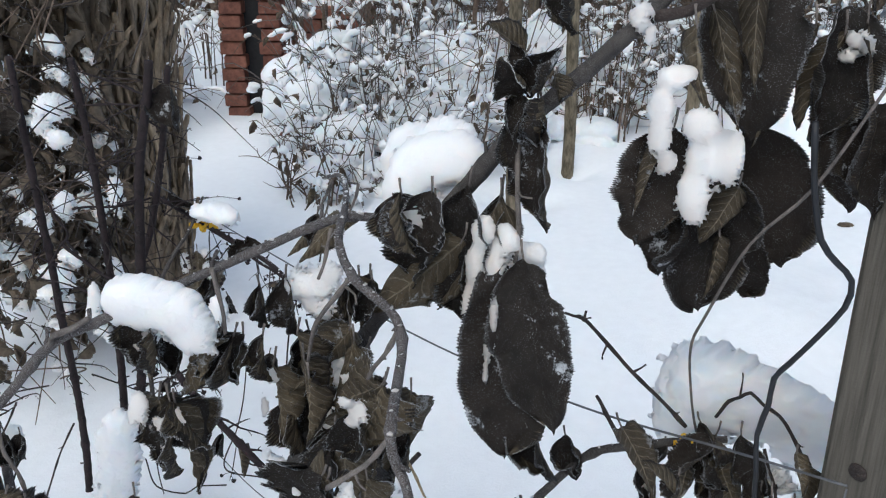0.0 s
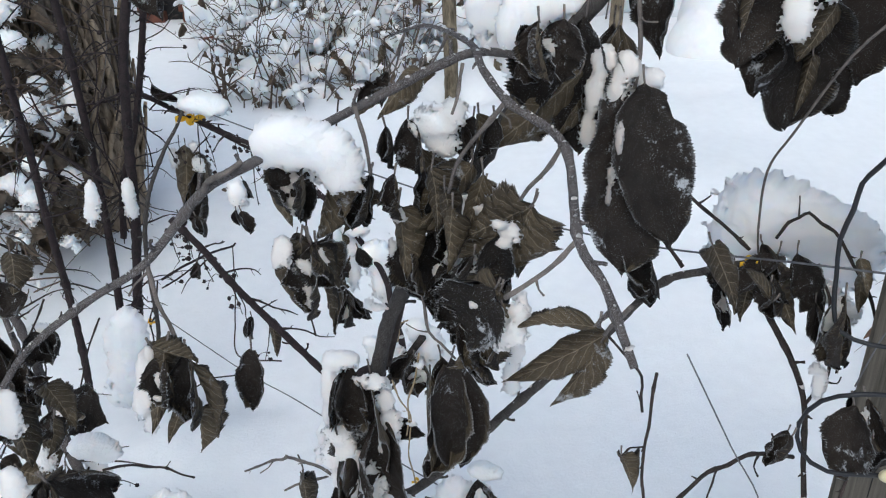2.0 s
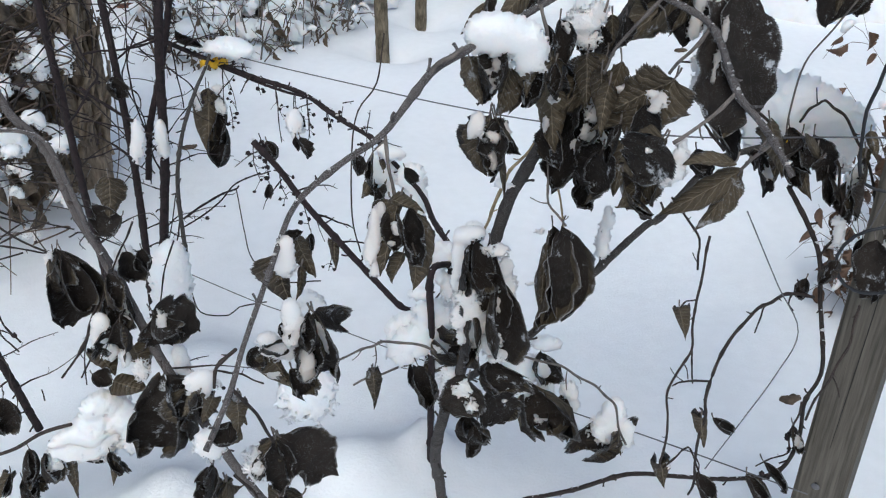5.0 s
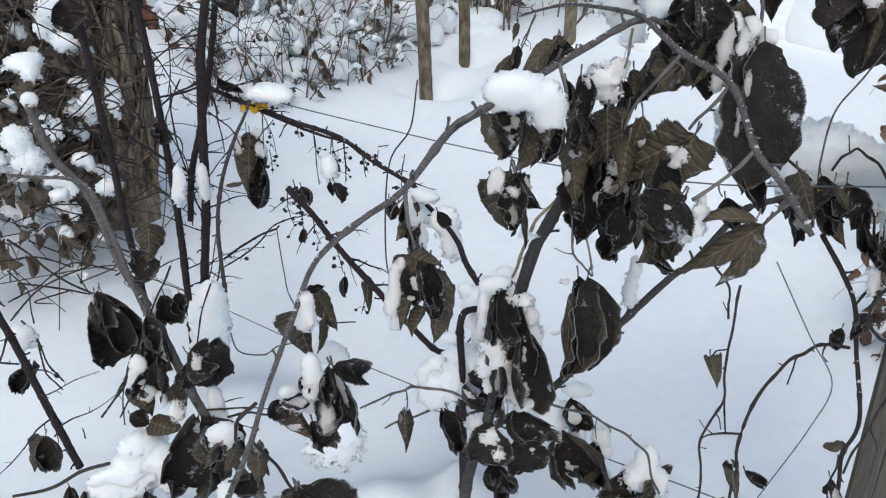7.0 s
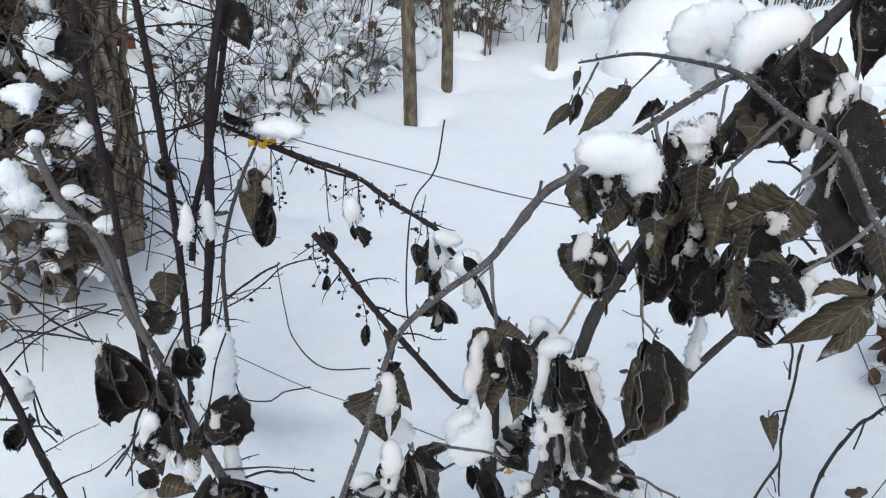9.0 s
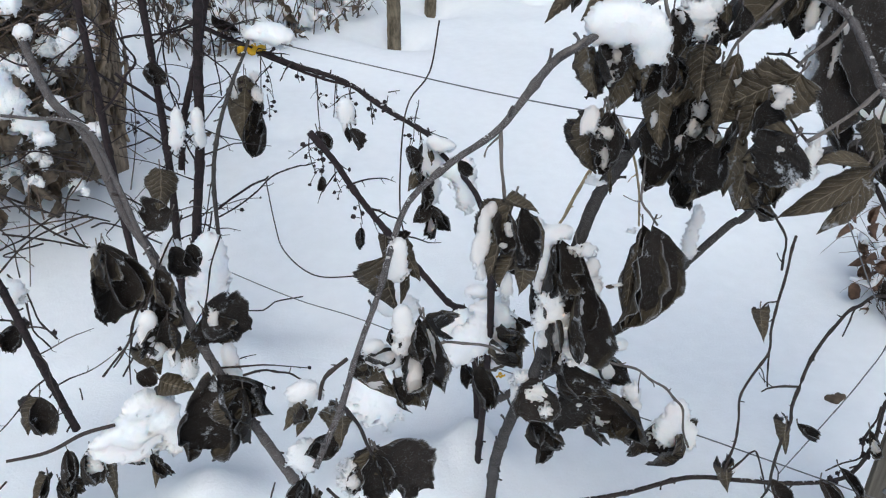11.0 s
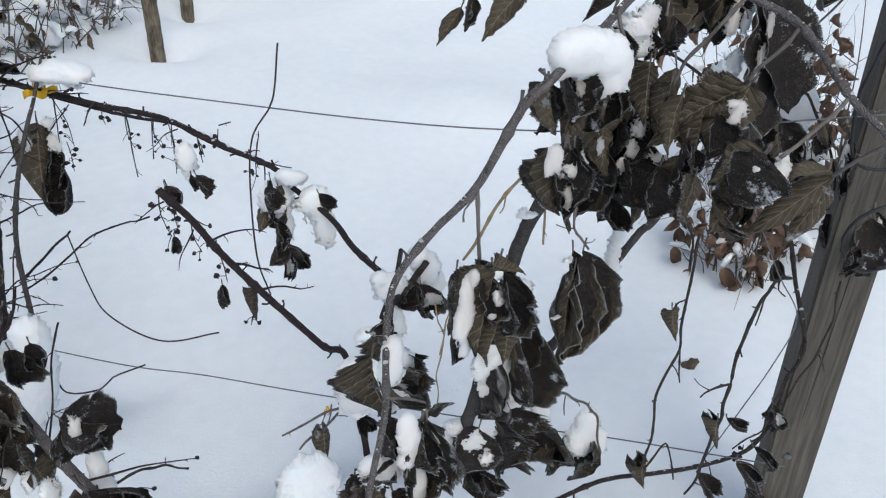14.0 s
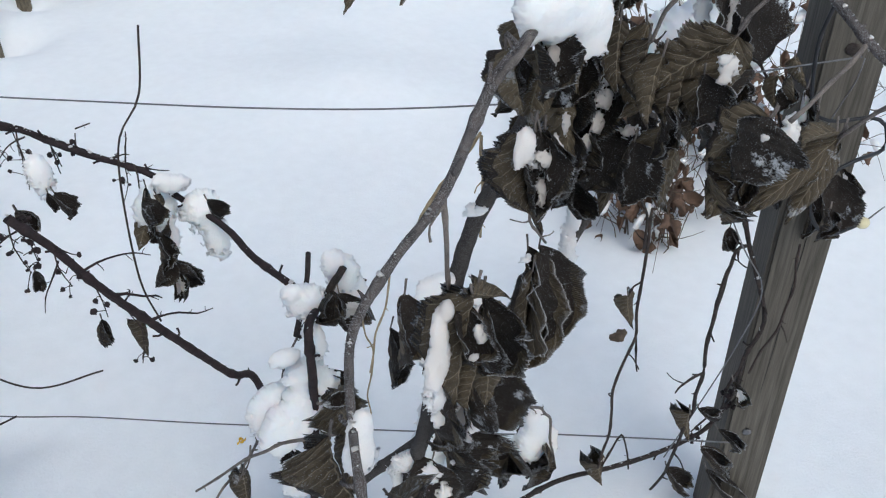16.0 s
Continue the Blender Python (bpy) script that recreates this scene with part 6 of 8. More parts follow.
# leaves and snow where the cut canes cross
leaf(tied_cane, (-0.170, 0.920, 0.361), (-0.137, 0.910, 0.295), 0.0804, 1, -12.6408, 0.5075, 0.5)
leaf(tied_cane, (-0.139, 0.920, 0.317), (-0.184, 0.910, 0.292), 0.0681, -1, 6.81029, 0.435, 0.4)
leaf(tied_cane, (-0.193, 0.960, 0.268), (-0.159, 0.950, 0.237), 0.0389, 1, 17.8822, 0.58, 0.4)
leaf(tied_cane, (-0.155, 0.930, 0.389), (-0.139, 0.920, 0.328), 0.0590, 1, -12.1849, 0.58, 0.5)
snow([(-0.192, 0.915, 0.346, 0.0391, 0.0274, 0.0326), (-0.217, 0.915, 0.332, 0.0239, 0.0167, 0.0261), (-0.158, 0.915, 0.377, 0.0362, 0.0253, 0.0276), (-0.173, 0.915, 0.402, 0.0250, 0.0175, 0.0146), (-0.156, 0.915, 0.302, 0.0180, 0.0126, 0.0135), (-0.141, 0.915, 0.349, 0.0196, 0.0137, 0.0239)], 'soft snow heaped where the cut canes cross', rough=0.14)
snow([(-0.137, 0.930, 0.429, 0.0125, 0.0087, 0.0271), (-0.149, 0.930, 0.451, 0.0103, 0.0072, 0.0144)], 'snow along a cut cane', rough=0.14)
leaf(tied_cane, (-0.095, 0.950, 0.475), (-0.127, 0.950, 0.440), 0.0447, 1, -16.2521, 0.5075, 0.5)
leaf(tied_cane, (-0.094, 0.940, 0.476), (-0.072, 0.940, 0.423), 0.0534, 1, 17.5212, 0.5075, 0.5)
snow([(-0.070, 0.960, 0.481, 0.0224, 0.0157, 0.0310), (-0.087, 0.960, 0.509, 0.0167, 0.0117, 0.0183), (-0.131, 0.960, 0.472, 0.0288, 0.0202, 0.0237), (-0.151, 0.960, 0.493, 0.0133, 0.0093, 0.0116), (-0.066, 0.960, 0.444, 0.0177, 0.0124, 0.0159), (-0.048, 0.960, 0.454, 0.0106, 0.0074, 0.0177)], 'soft snow resting on a cut cane end', rough=0.14)
snow([(-0.178, 0.945, 0.416, 0.0230, 0.0161, 0.0124), (-0.150, 0.945, 0.384, 0.0275, 0.0192, 0.0183), (-0.194, 0.945, 0.360, 0.0369, 0.0259, 0.0240), (-0.216, 0.945, 0.344, 0.0224, 0.0156, 0.0205)], 'soft snow heaped on low twigs', rough=0.14)
leaf(main_cane, (-0.099, 0.570, 0.906), (-0.095, 0.570, 0.849), 0.0304, -1, 1.20711, 0.5075, 0.35)
leaf(main_cane, (-0.091, 0.550, 0.896), (-0.082, 0.550, 0.838), 0.0305, -1, -3.38803, 0.5075, 0.35)
leaf(main_cane, (-0.066, 0.630, 0.845), (-0.056, 0.630, 0.777), 0.0410, 1, -9.45588, 0.5075, 0.35)
leaf(main_cane, (-0.070, 0.540, 0.844), (-0.082, 0.540, 0.800), 0.0323, 1, 3.38257, 0.5075, 0.35)
leaf(main_cane, (-0.076, 0.560, 0.810), (-0.081, 0.560, 0.753), 0.0344, 1, 11.7466, 0.5075, 0.35)
leaf(main_cane, (-0.051, 0.525, 0.868), (-0.055, 0.525, 0.824), 0.0310, 1, -1.59606, 0.5075, 0.35)
leaf(main_cane, (0.064, 0.585, 0.845), (0.102, 0.585, 0.763), 0.0359, 1, -2.81674, 0.5075, 0.35)
leaf(main_cane, (0.155, 0.610, 0.801), (0.190, 0.610, 0.725), 0.0328, -1, -15.9945, 0.5075, 0.35)
leaf(main_cane, (-0.113, 0.610, 0.827), (-0.100, 0.610, 0.766), 0.0348, 1, 14.9785, 0.5075, 0.35)
leaf(main_cane, (-0.045, 0.600, 0.935), (-0.059, 0.600, 0.898), 0.0231, 1, -16.822, 0.5075, 0.35)
leaf(main_cane, (0.027, 0.640, 0.967), (0.036, 0.640, 0.896), 0.0553, 1, -0.231689, 0.5075, 0.35)
leaf(main_cane, (-0.124, 0.600, 0.960), (-0.155, 0.600, 0.944), 0.0202, 1, 12.1835, 0.5075, 0.35)
leaf(main_cane, (-0.025, 0.652, 0.766), (-0.030, 0.648, 0.721), 0.0413, 1, 0, 0.2, 0.3, shape="round")
# the pair of broad leaves behind the thick cane
leaf(main_cane, (0.024, 0.600, 0.967), (-0.054, 0.597, 0.907), 0.0743, -1, -21.2994, 0.29, 0.25)
leaf(main_cane, (0.027, 0.612, 1.007), (0.026, 0.606, 0.894), 0.0584, 1, 0, 0.12, 0.25, shape="round")
leaf(main_cane, (0.051, 0.600, 1.002), (0.004, 0.600, 0.910), 0.0410, -1, 18.3399, 0.435, 0.3)
leaf(main_cane, (0.052, 0.622, 0.998), (0.075, 0.618, 0.915), 0.0540, 1, 24.1927, 0.29, 0.3)
leaf(main_cane, (0.003, 0.618, 0.990), (-0.013, 0.610, 0.919), 0.0560, 1, 4.69437, 0.29, 0.3)
leaf(main_cane, (-0.020, 0.565, 1.016), (-0.010, 0.562, 0.968), 0.0315, 1, 10.3683, 0.58, 0.4)
leaf(main_cane, (-0.028, 0.600, 0.989), (-0.009, 0.600, 1.000), 0.0188, 1, -14.1613, 0.435, 0.4)
snow([(0.039, 0.592, 0.977, 0.0109, 0.0065, 0.0141), (0.033, 0.592, 0.950, 0.0095, 0.0057, 0.0200), (0.029, 0.592, 0.922, 0.0074, 0.0045, 0.0149)], 'snow heaped along a hanging leaf', rough=0.12)
snow([(-0.026, 0.740, 0.987, 0.0256, 0.0179, 0.0366), (0.014, 0.740, 0.995, 0.0316, 0.0221, 0.0365), (-0.003, 0.740, 0.945, 0.0165, 0.0115, 0.0278)], 'soft snow lying behind the thick cane', rough=0.1)
snow([(0.035, 0.585, 0.883, 0.0095, 0.0038, 0.0142), (0.035, 0.585, 0.859, 0.0049, 0.0019, 0.0134)], 'wet snow clinging to a big leaf', rough=0.22)
# dark leaves hanging against the post
leaf(bush, (0.272, 0.530, 0.673), (0.267, 0.527, 0.595), 0.0428, 1, -10.356, 0.5075, 0.4)
leaf(bush, (0.284, 0.533, 0.677), (0.312, 0.530, 0.614), 0.0271, 1, -0.627168, 0.6525, 0.4)
leaf(bush, (0.276, 0.585, 0.754), (0.283, 0.580, 0.670), 0.0460, 1, 12.4104, 0.5075, 0.4)
leaf(bush, (0.264, 0.680, 0.719), (0.291, 0.675, 0.653), 0.0465, -1, -7.38673, 0.435, 0.4)
leaf(bush, (0.191, 0.660, 0.737), (0.200, 0.655, 0.677), 0.0341, 1, -1.68642, 0.5075, 0.4)
leaf(bush, (0.245, 0.690, 0.755), (0.287, 0.690, 0.718), 0.0362, 1, 17.9748, 0.435, 0.4)
snow([(0.278, 0.522, 0.662, 0.0042, 0.0017, 0.0126), (0.289, 0.522, 0.640, 0.0036, 0.0014, 0.0100)], 'strip of wet snow on a dark leaf', rough=0.22)
snow([(0.280, 0.600, 0.645, 0.0075, 0.0037, 0.0180), (0.274, 0.600, 0.662, 0.0089, 0.0044, 0.0074)], 'snow caught in the tangle by the post', rough=0.2)
snow([(0.270, 0.735, 0.767, 0.0596, 0.0477, 0.0479), (0.240, 0.735, 0.728, 0.0298, 0.0238, 0.0338), (0.329, 0.735, 0.746, 0.0512, 0.0410, 0.0381), (0.368, 0.735, 0.723, 0.0387, 0.0310, 0.0374), (0.367, 0.735, 0.698, 0.0288, 0.0230, 0.0288)], 'large domed cap of snow over the tangle by the post', rough=0.1)
# shrivelled leaves hanging from the tied cane
leaf(tied_cane, (-0.197, 1.215, 0.551), (-0.200, 1.210, 0.480), 0.0443, 1, 12.6811, 0.725, 0.6)
leaf(tied_cane, (-0.185, 1.215, 0.536), (-0.178, 1.210, 0.486), 0.0353, -1, 27.1363, 0.725, 0.6)
leaf(tied_cane, (-0.199, 1.210, 0.487), (-0.203, 1.205, 0.421), 0.0388, 1, -11.6726, 0.85, 0.6)
leaf(tied_cane, (-0.187, 1.210, 0.437), (-0.144, 1.210, 0.389), 0.0430, 1, -0.426276, 0.725, 0.6)
leaf(tied_cane, (-0.184, 1.210, 0.425), (-0.175, 1.205, 0.366), 0.0384, 1, 20.2622, 0.7975, 0.6)
snow([(-0.164, 1.205, 0.549, 0.0235, 0.0141, 0.0137), (-0.180, 1.205, 0.560, 0.0134, 0.0081, 0.0096)], 'soft snow lying on shrivelled leaves', rough=0.14)

# ---- the tangle by the post ----
vine = cane('cane', [(0.268, 0.695, 0.667, 0.0035), (0.292, 0.67, 0.619, 0.0034), (0.296, 0.64, 0.586, 0.0032), (0.291, 0.612, 0.532, 0.003), (0.285, 0.575, 0.467, 0.0029), (0.282, 0.57, 0.434, 0.0027), (0.279, 0.58, 0.39, 0.0029), (0.295, 0.59, 0.316, 0.0029), (0.303, 0.61, 0.243, 0.003), (0.288, 0.63, 0.204, 0.0032), (0.229, 0.66, 0.185, 0.0034), (0.176, 0.687, 0.178, 0.0035), (0.118, 0.74, 0.147, 0.0037), (0.054, 0.8, 0.071, 0.0038), (-0.012, 0.86, 0.006, 0.004), (-0.072, 0.93, -0.068, 0.004)], TWIG, bush, 'dark vine looping down the post', sides=8, nodes=0.09)
twigs('loop_vine', [[(0.278, 0.612, 0.542, 0.0022), (0.216, 0.595, 0.566, 0.0022), (0.169, 0.578, 0.564, 0.0022), (0.125, 0.56, 0.539, 0.0022), (0.095, 0.544, 0.488, 0.0022), (0.103, 0.55, 0.427, 0.002), (0.106, 0.56, 0.372, 0.002), (0.127, 0.58, 0.287, 0.0018), (0.137, 0.6, 0.233, 0.0016)], [(0.141, 0.665, 0.624, 0.0018), (0.138, 0.662, 0.589, 0.0018), (0.135, 0.66, 0.531, 0.0018), (0.141, 0.66, 0.447, 0.0018), (0.117, 0.665, 0.373, 0.0018), (0.132, 0.67, 0.283, 0.0018), (0.134, 0.68, 0.213, 0.0016)], [(0.142, 0.66, 0.446, 0.0014), (0.145, 0.658, 0.419, 0.0013), (0.149, 0.655, 0.391, 0.0011)]], TWIG, bush)
twigs('loop_vine', [[(0.093, 0.545, 0.489, 0.0014), (0.07, 0.545, 0.494, 0.0013), (0.053, 0.545, 0.495, 0.0011), (0.043, 0.545, 0.491, 0.0008)], [(0.135, 0.66, 0.531, 0.0011), (0.119, 0.66, 0.531, 0.001), (0.11, 0.66, 0.521, 0.0009)], [(0.179, 0.58, 0.564, 0.0011), (0.177, 0.58, 0.548, 0.001), (0.173, 0.58, 0.524, 0.0009)], [(0.259, 0.69, 0.76, 0.0016), (0.268, 0.688, 0.778, 0.0016), (0.286, 0.685, 0.789, 0.0017), (0.311, 0.675, 0.771, 0.0017), (0.332, 0.665, 0.737, 0.0017), (0.355, 0.65, 0.692, 0.0017), (0.362, 0.63, 0.617, 0.002), (0.363, 0.62, 0.553, 0.0018)]], TWIG, bush)
twigs('loop_vine', [[(0.296, 0.64, 0.586, 0.0018), (0.314, 0.64, 0.615, 0.0018), (0.321, 0.65, 0.658, 0.0018), (0.311, 0.66, 0.704, 0.0016), (0.304, 0.68, 0.733, 0.0015)], [(0.274, 0.58, 0.391, 0.0016), (0.28, 0.59, 0.342, 0.0014), (0.292, 0.6, 0.277, 0.0013), (0.259, 0.62, 0.241, 0.0011)], [(0.305, 0.56, 0.557, 0.0016), (0.297, 0.55, 0.505, 0.0016), (0.28, 0.55, 0.448, 0.0016), (0.279, 0.57, 0.367, 0.0016)], [(0.284, 0.55, 0.456, 0.001), (0.295, 0.54, 0.427, 0.0009)], [(0.128, 0.78, 0.822, 0.0014), (0.144, 0.76, 0.825, 0.0018), (0.186, 0.72, 0.789, 0.002), (0.233, 0.69, 0.749, 0.002)]], TWIG, bush)
twigs('loop_vine', [[(0.143, 0.76, 0.823, 0.0016), (0.145, 0.76, 0.834, 0.0012)], [(0.159, 0.75, 0.746, 0.0016), (0.167, 0.74, 0.733, 0.002), (0.178, 0.72, 0.717, 0.0024)], [(0.128, 0.66, 0.579, 0.0016), (0.123, 0.66, 0.625, 0.0015), (0.074, 0.66, 0.69, 0.0014)], [(0.142, 0.68, 0.21, 0.0014), (0.18, 0.68, 0.244, 0.0014), (0.232, 0.69, 0.133, 0.0013)]], TWIG, bush)
leaf(vine, (0.241, 0.69, 0.718), (0.233, 0.685, 0.666), 0.0357, -1, 0, 0.4, 0.5)
leaf(vine, (0.284, 0.69, 0.741), (0.321, 0.68, 0.667), 0.042, 1, 0, 0.25, 0.4)
leaf(vine, (0.258, 0.69, 0.707), (0.273, 0.68, 0.672), 0.0410, 1, 0, 0.4, 0.5)
leaf(vine, (0.333, 0.66, 0.684), (0.34, 0.65, 0.623), 0.0433, 1, 10, 0.4, 0.4)
leaf(vine, (0.334, 0.65, 0.734), (0.331, 0.64, 0.696), 0.0273, -1, 0, 0.4, 0.4)
leaf(vine, (0.348, 0.63, 0.612), (0.353, 0.61, 0.556), 0.0386, 1, 0, 0.4, 0.5)
leaf(vine, (0.337, 0.58, 0.617), (0.333, 0.57, 0.548), 0.0405, 1, -15, 0.4, 0.5)
leaf(vine, (0.215, 0.69, 0.731), (0.202, 0.685, 0.7), 0.0319, 1, 0, 0.4, 0.5)
leaf(vine, (0.303, 0.67, 0.694), (0.32, 0.67, 0.646), 0.0298, 1, 0, 0.5, 0.5)
leaf(vine, (0.11, 0.66, 0.522), (0.128, 0.66, 0.468), 0.0284, -1, 0, 0.4, 0.6)
leaf(vine, (0.097, 0.55, 0.425), (0.111, 0.55, 0.372), 0.0353, -1, 0, 0.4, 0.5)
leaf(vine, (0.114, 0.55, 0.423), (0.142, 0.55, 0.39), 0.0241, 1, 0, 0.4, 0.6)
leaf(vine, (0.129, 0.58, 0.296), (0.155, 0.58, 0.243), 0.0350, 1, 0, 0.4, 0.5)
leaf(vine, (0.137, 0.68, 0.217), (0.151, 0.68, 0.165), 0.0423, -1, 0, 0.4, 0.6)
leaf(vine, (0.275, 0.585, 0.347), (0.295, 0.58, 0.292), 0.0215, 1, 0, 0.5, 0.6)
leaf(vine, (0.284, 0.64, 0.554), (0.28, 0.64, 0.52), 0.0255, 1, 0, 0.5, 0.6)
leaf(vine, (0.259, 0.68, 0.747), (0.208, 0.67, 0.698), 0.0292, 1, 0, 0.4, 0.5)
leaf(vine, (0.241, 0.68, 0.729), (0.27, 0.66, 0.7), 0.0349, 1, 0, 0.3, 0.5)
leaf(vine, (0.256, 0.68, 0.729), (0.245, 0.67, 0.686), 0.0294, -1, 0, 0.3, 0.5)
leaf(vine, (0.123, 0.7, 0.733), (0.135, 0.69, 0.689), 0.0361, 1, 0, 0.4, 0.5)
leaf(vine, (0.306, 0.62, 0.771), (0.308, 0.6, 0.74), 0.0265, -1, 0, 0.4, 0.5)
leaf(vine, (0.227, 0.57, 0.303), (0.265, 0.56, 0.243), 0.0251, 1, 0, 0.5, 0.6)
leaf(vine, (0.211, 0.58, 0.275), (0.249, 0.57, 0.215), 0.0339, 1, 0, 0.5, 0.6)
leaf(vine, (0.292, 0.6, 0.161), (0.38, 0.6, 0.035), 0.0480, 1, 0, 0.4, 0.6)
leaf(vine, (0.193, 0.56, 0.768), (0.16, 0.555, 0.807), 0.0157, -1, 0, 0.4, 0.4)
leaf(vine, (0.194, 0.57, 0.783), (0.19, 0.57, 0.754), 0.0249, 1, 0, 0.3, 0.4)
leaf(vine, (0.199, 0.5, 0.671), (0.18, 0.5, 0.639), 0.0356, 1, 0, 0.4, 0.5)
# ---- wires, twine, cable and ties ----
tagged(cane('trellis_wire', [(0.318, 0.554, 0.786, 0.0012), (0.26, 0.63, 0.763, 0.0012), (0.15, 0.77, 0.72, 0.0012), (0.017, 0.936, 0.691, 0.0012), (-0.1, 1.085, 0.677, 0.0012), (-0.225, 1.244, 0.67, 0.0012), (-0.364, 1.418, 0.665, 0.0012), (-0.46, 1.53, 0.668, 0.0012), (-0.62, 1.72, 0.672, 0.0012)], WIRE, None, sides=6), 'thin grey trellis wire from the post', 'wire')
tagged(cane('trellis_wire', [(0.312, 0.562, 0.226, 0.0011), (0.255, 0.634, 0.218, 0.0011), (0.145, 0.773, 0.201, 0.0011), (0.084, 0.85, 0.187, 0.0011), (-0.168, 1.17, 0.142, 0.0011), (-0.306, 1.344, 0.123, 0.0011), (-0.41, 1.475, 0.1, 0.0011), (-0.56, 1.665, 0.088, 0.0011), (-0.75, 1.9, 0.08, 0.0011)], WIRE, None, sides=6), 'thin grey trellis wire low over the snow', 'wire')
tagged(cane('twine', [(0.279, 0.52, 1.106, 0.0012), (0.276, 0.525, 1.095, 0.0012), (0.251, 0.545, 1.026, 0.0012), (0.223, 0.565, 0.98, 0.0012), (0.213, 0.61, 0.904, 0.0012), (0.216, 0.65, 0.851, 0.0012), (0.233, 0.68, 0.777, 0.0012), (0.243, 0.69, 0.744, 0.0012)], TWIG_GREY, None, sides=6), 'pale thin twine hanging to the yellow tie', 'string')
tagged(cane('twine', [(-0.175, 1.2, 0.767, 0.0014), (-0.19, 1.2, 0.683, 0.0014), (-0.224, 1.2, 0.636, 0.0014), (-0.239, 1.19, 0.57, 0.0014), (-0.247, 1.17, 0.451, 0.0014), (-0.238, 1.15, 0.388, 0.0014)], TWIG, None, sides=6), 'thin brown tendril hanging over the wire', 'tendril')
tagged(cane('tendril', [(-0.437, 1.69, 0.29, 0.0014), (-0.431, 1.6, 0.222, 0.0014), (-0.423, 1.5, 0.208, 0.0014), (-0.387, 1.28, 0.274, 0.0014), (-0.306, 1.22, 0.297, 0.0014)], TWIG, None, sides=6), 'thin bare curling tendril', 'tendril')
tagged(cane('tendril', [(-0.551, 1.34, 0.248, 0.0014), (-0.538, 1.34, 0.187, 0.0014), (-0.485, 1.34, 0.171, 0.0014), (-0.462, 1.34, 0.187, 0.0014), (-0.406, 1.34, 0.191, 0.0014)], TWIG, None, sides=6), 'thin bare curling tendril', 'tendril')
tagged(cane('twine', [(0.141, 0.6, 0.692, 0.0008), (0.187, 0.575, 0.597, 0.0008), (0.216, 0.554, 0.536, 0.0008), (0.203, 0.56, 0.466, 0.0008), (0.178, 0.58, 0.367, 0.0008), (0.156, 0.6, 0.278, 0.0008)], WIRE, None, sides=6), 'thin loose wire looped beside the post', 'wire')
tagged(cane('black_cable', [(0.239, 0.530, 1.074, 0.0022), (0.245, 0.530, 1.032, 0.0022), (0.255, 0.530, 0.996, 0.0022), (0.268, 0.530, 0.980, 0.0022), (0.280, 0.530, 0.967, 0.0022), (0.281, 0.535, 0.945, 0.0022), (0.271, 0.545, 0.918, 0.0022), (0.261, 0.560, 0.888, 0.0022), (0.254, 0.565, 0.873, 0.0022), (0.255, 0.570, 0.847, 0.0022), (0.252, 0.575, 0.817, 0.0022), (0.256, 0.575, 0.783, 0.0022), (0.257, 0.570, 0.752, 0.0022), (0.262, 0.560, 0.732, 0.0022), (0.283, 0.545, 0.726, 0.0022), (0.304, 0.525, 0.731, 0.0022), (0.316, 0.510, 0.723, 0.0022), (0.316, 0.506, 0.697, 0.0022), (0.260, 0.510, 0.701, 0.0022), (0.235, 0.525, 0.685, 0.0022), (0.222, 0.530, 0.658, 0.0022), (0.223, 0.520, 0.635, 0.0022), (0.246, 0.510, 0.617, 0.0022), (0.295, 0.500, 0.615, 0.0022)], CABLE, None, sides=6), 'black cable looped loosely round the post', 'cable')
tagged(cane('nail_wire', [(0.316, 0.55, 0.786, 0.0008), (0.314, 0.552, 0.76, 0.0008), (0.305, 0.562, 0.72, 0.0008), (0.298, 0.572, 0.66, 0.0008)], WIRE, None, sides=6), 'short pale wire hanging from the nail', 'wire')


def yellow_tie(at, size, label):
    """A knotted strip of yellow plastic: a loop and two creased ends."""
    ob = thing("yellow_tie", at, label, "tie", "yellow plastic ties")
    for k, (name, dx, dz, w) in enumerate((("loop", 0.0, 0.0, 0.9), ("tail", -1.0, -0.25, 0.8), ("tail", 1.05, -0.3, 0.85))):
        verts, faces = [], []
        for i in range(9):
            u = i / 8
            for q in (-1, 1):
                y = 0.35 * size * math.sin(u * 5 + k) + q * 0.02 * size
                verts.append((at[0] + size * dx * u * 1.3 + (0.45 * size * math.cos(6.28 * u) if k == 0 else 0), at[1] + y - 0.2 * size, at[2] + size * dz * u + (0.5 * size * math.sin(6.28 * u) if k == 0 else 0.12 * size * math.sin(u * 9 + k)) + q * w * size * 0.38 * (0.6 + 0.5 * u)))
        faces = [(2 * i, 2 * i + 1, 2 * i + 3, 2 * i + 2) for i in range(8)]
        o = mesh_object(name, verts, faces, YELLOW, ob)
        o.modifiers.new("thickness", "SOLIDIFY").thickness = 0.0006


yellow_tie((-0.453, 1.52, 0.648), 0.02, 'bright yellow plastic strip knotted round the cane')
yellow_tie((0.23, 0.682, 0.741), 0.008, 'bright yellow plastic strip knotted round the cane')
yellow_tie((-0.175, 1.1, 0.164), 0.006, 'scrap of yellow plastic tie in the bush')
yellow_tie((-0.089, 1.05, 0.156), 0.007, 'scrap of yellow plastic tie in the bush')
yellow_tie((-0.589, 1.5, 0.228), 0.009, 'scrap of yellow plastic tie on a twig')

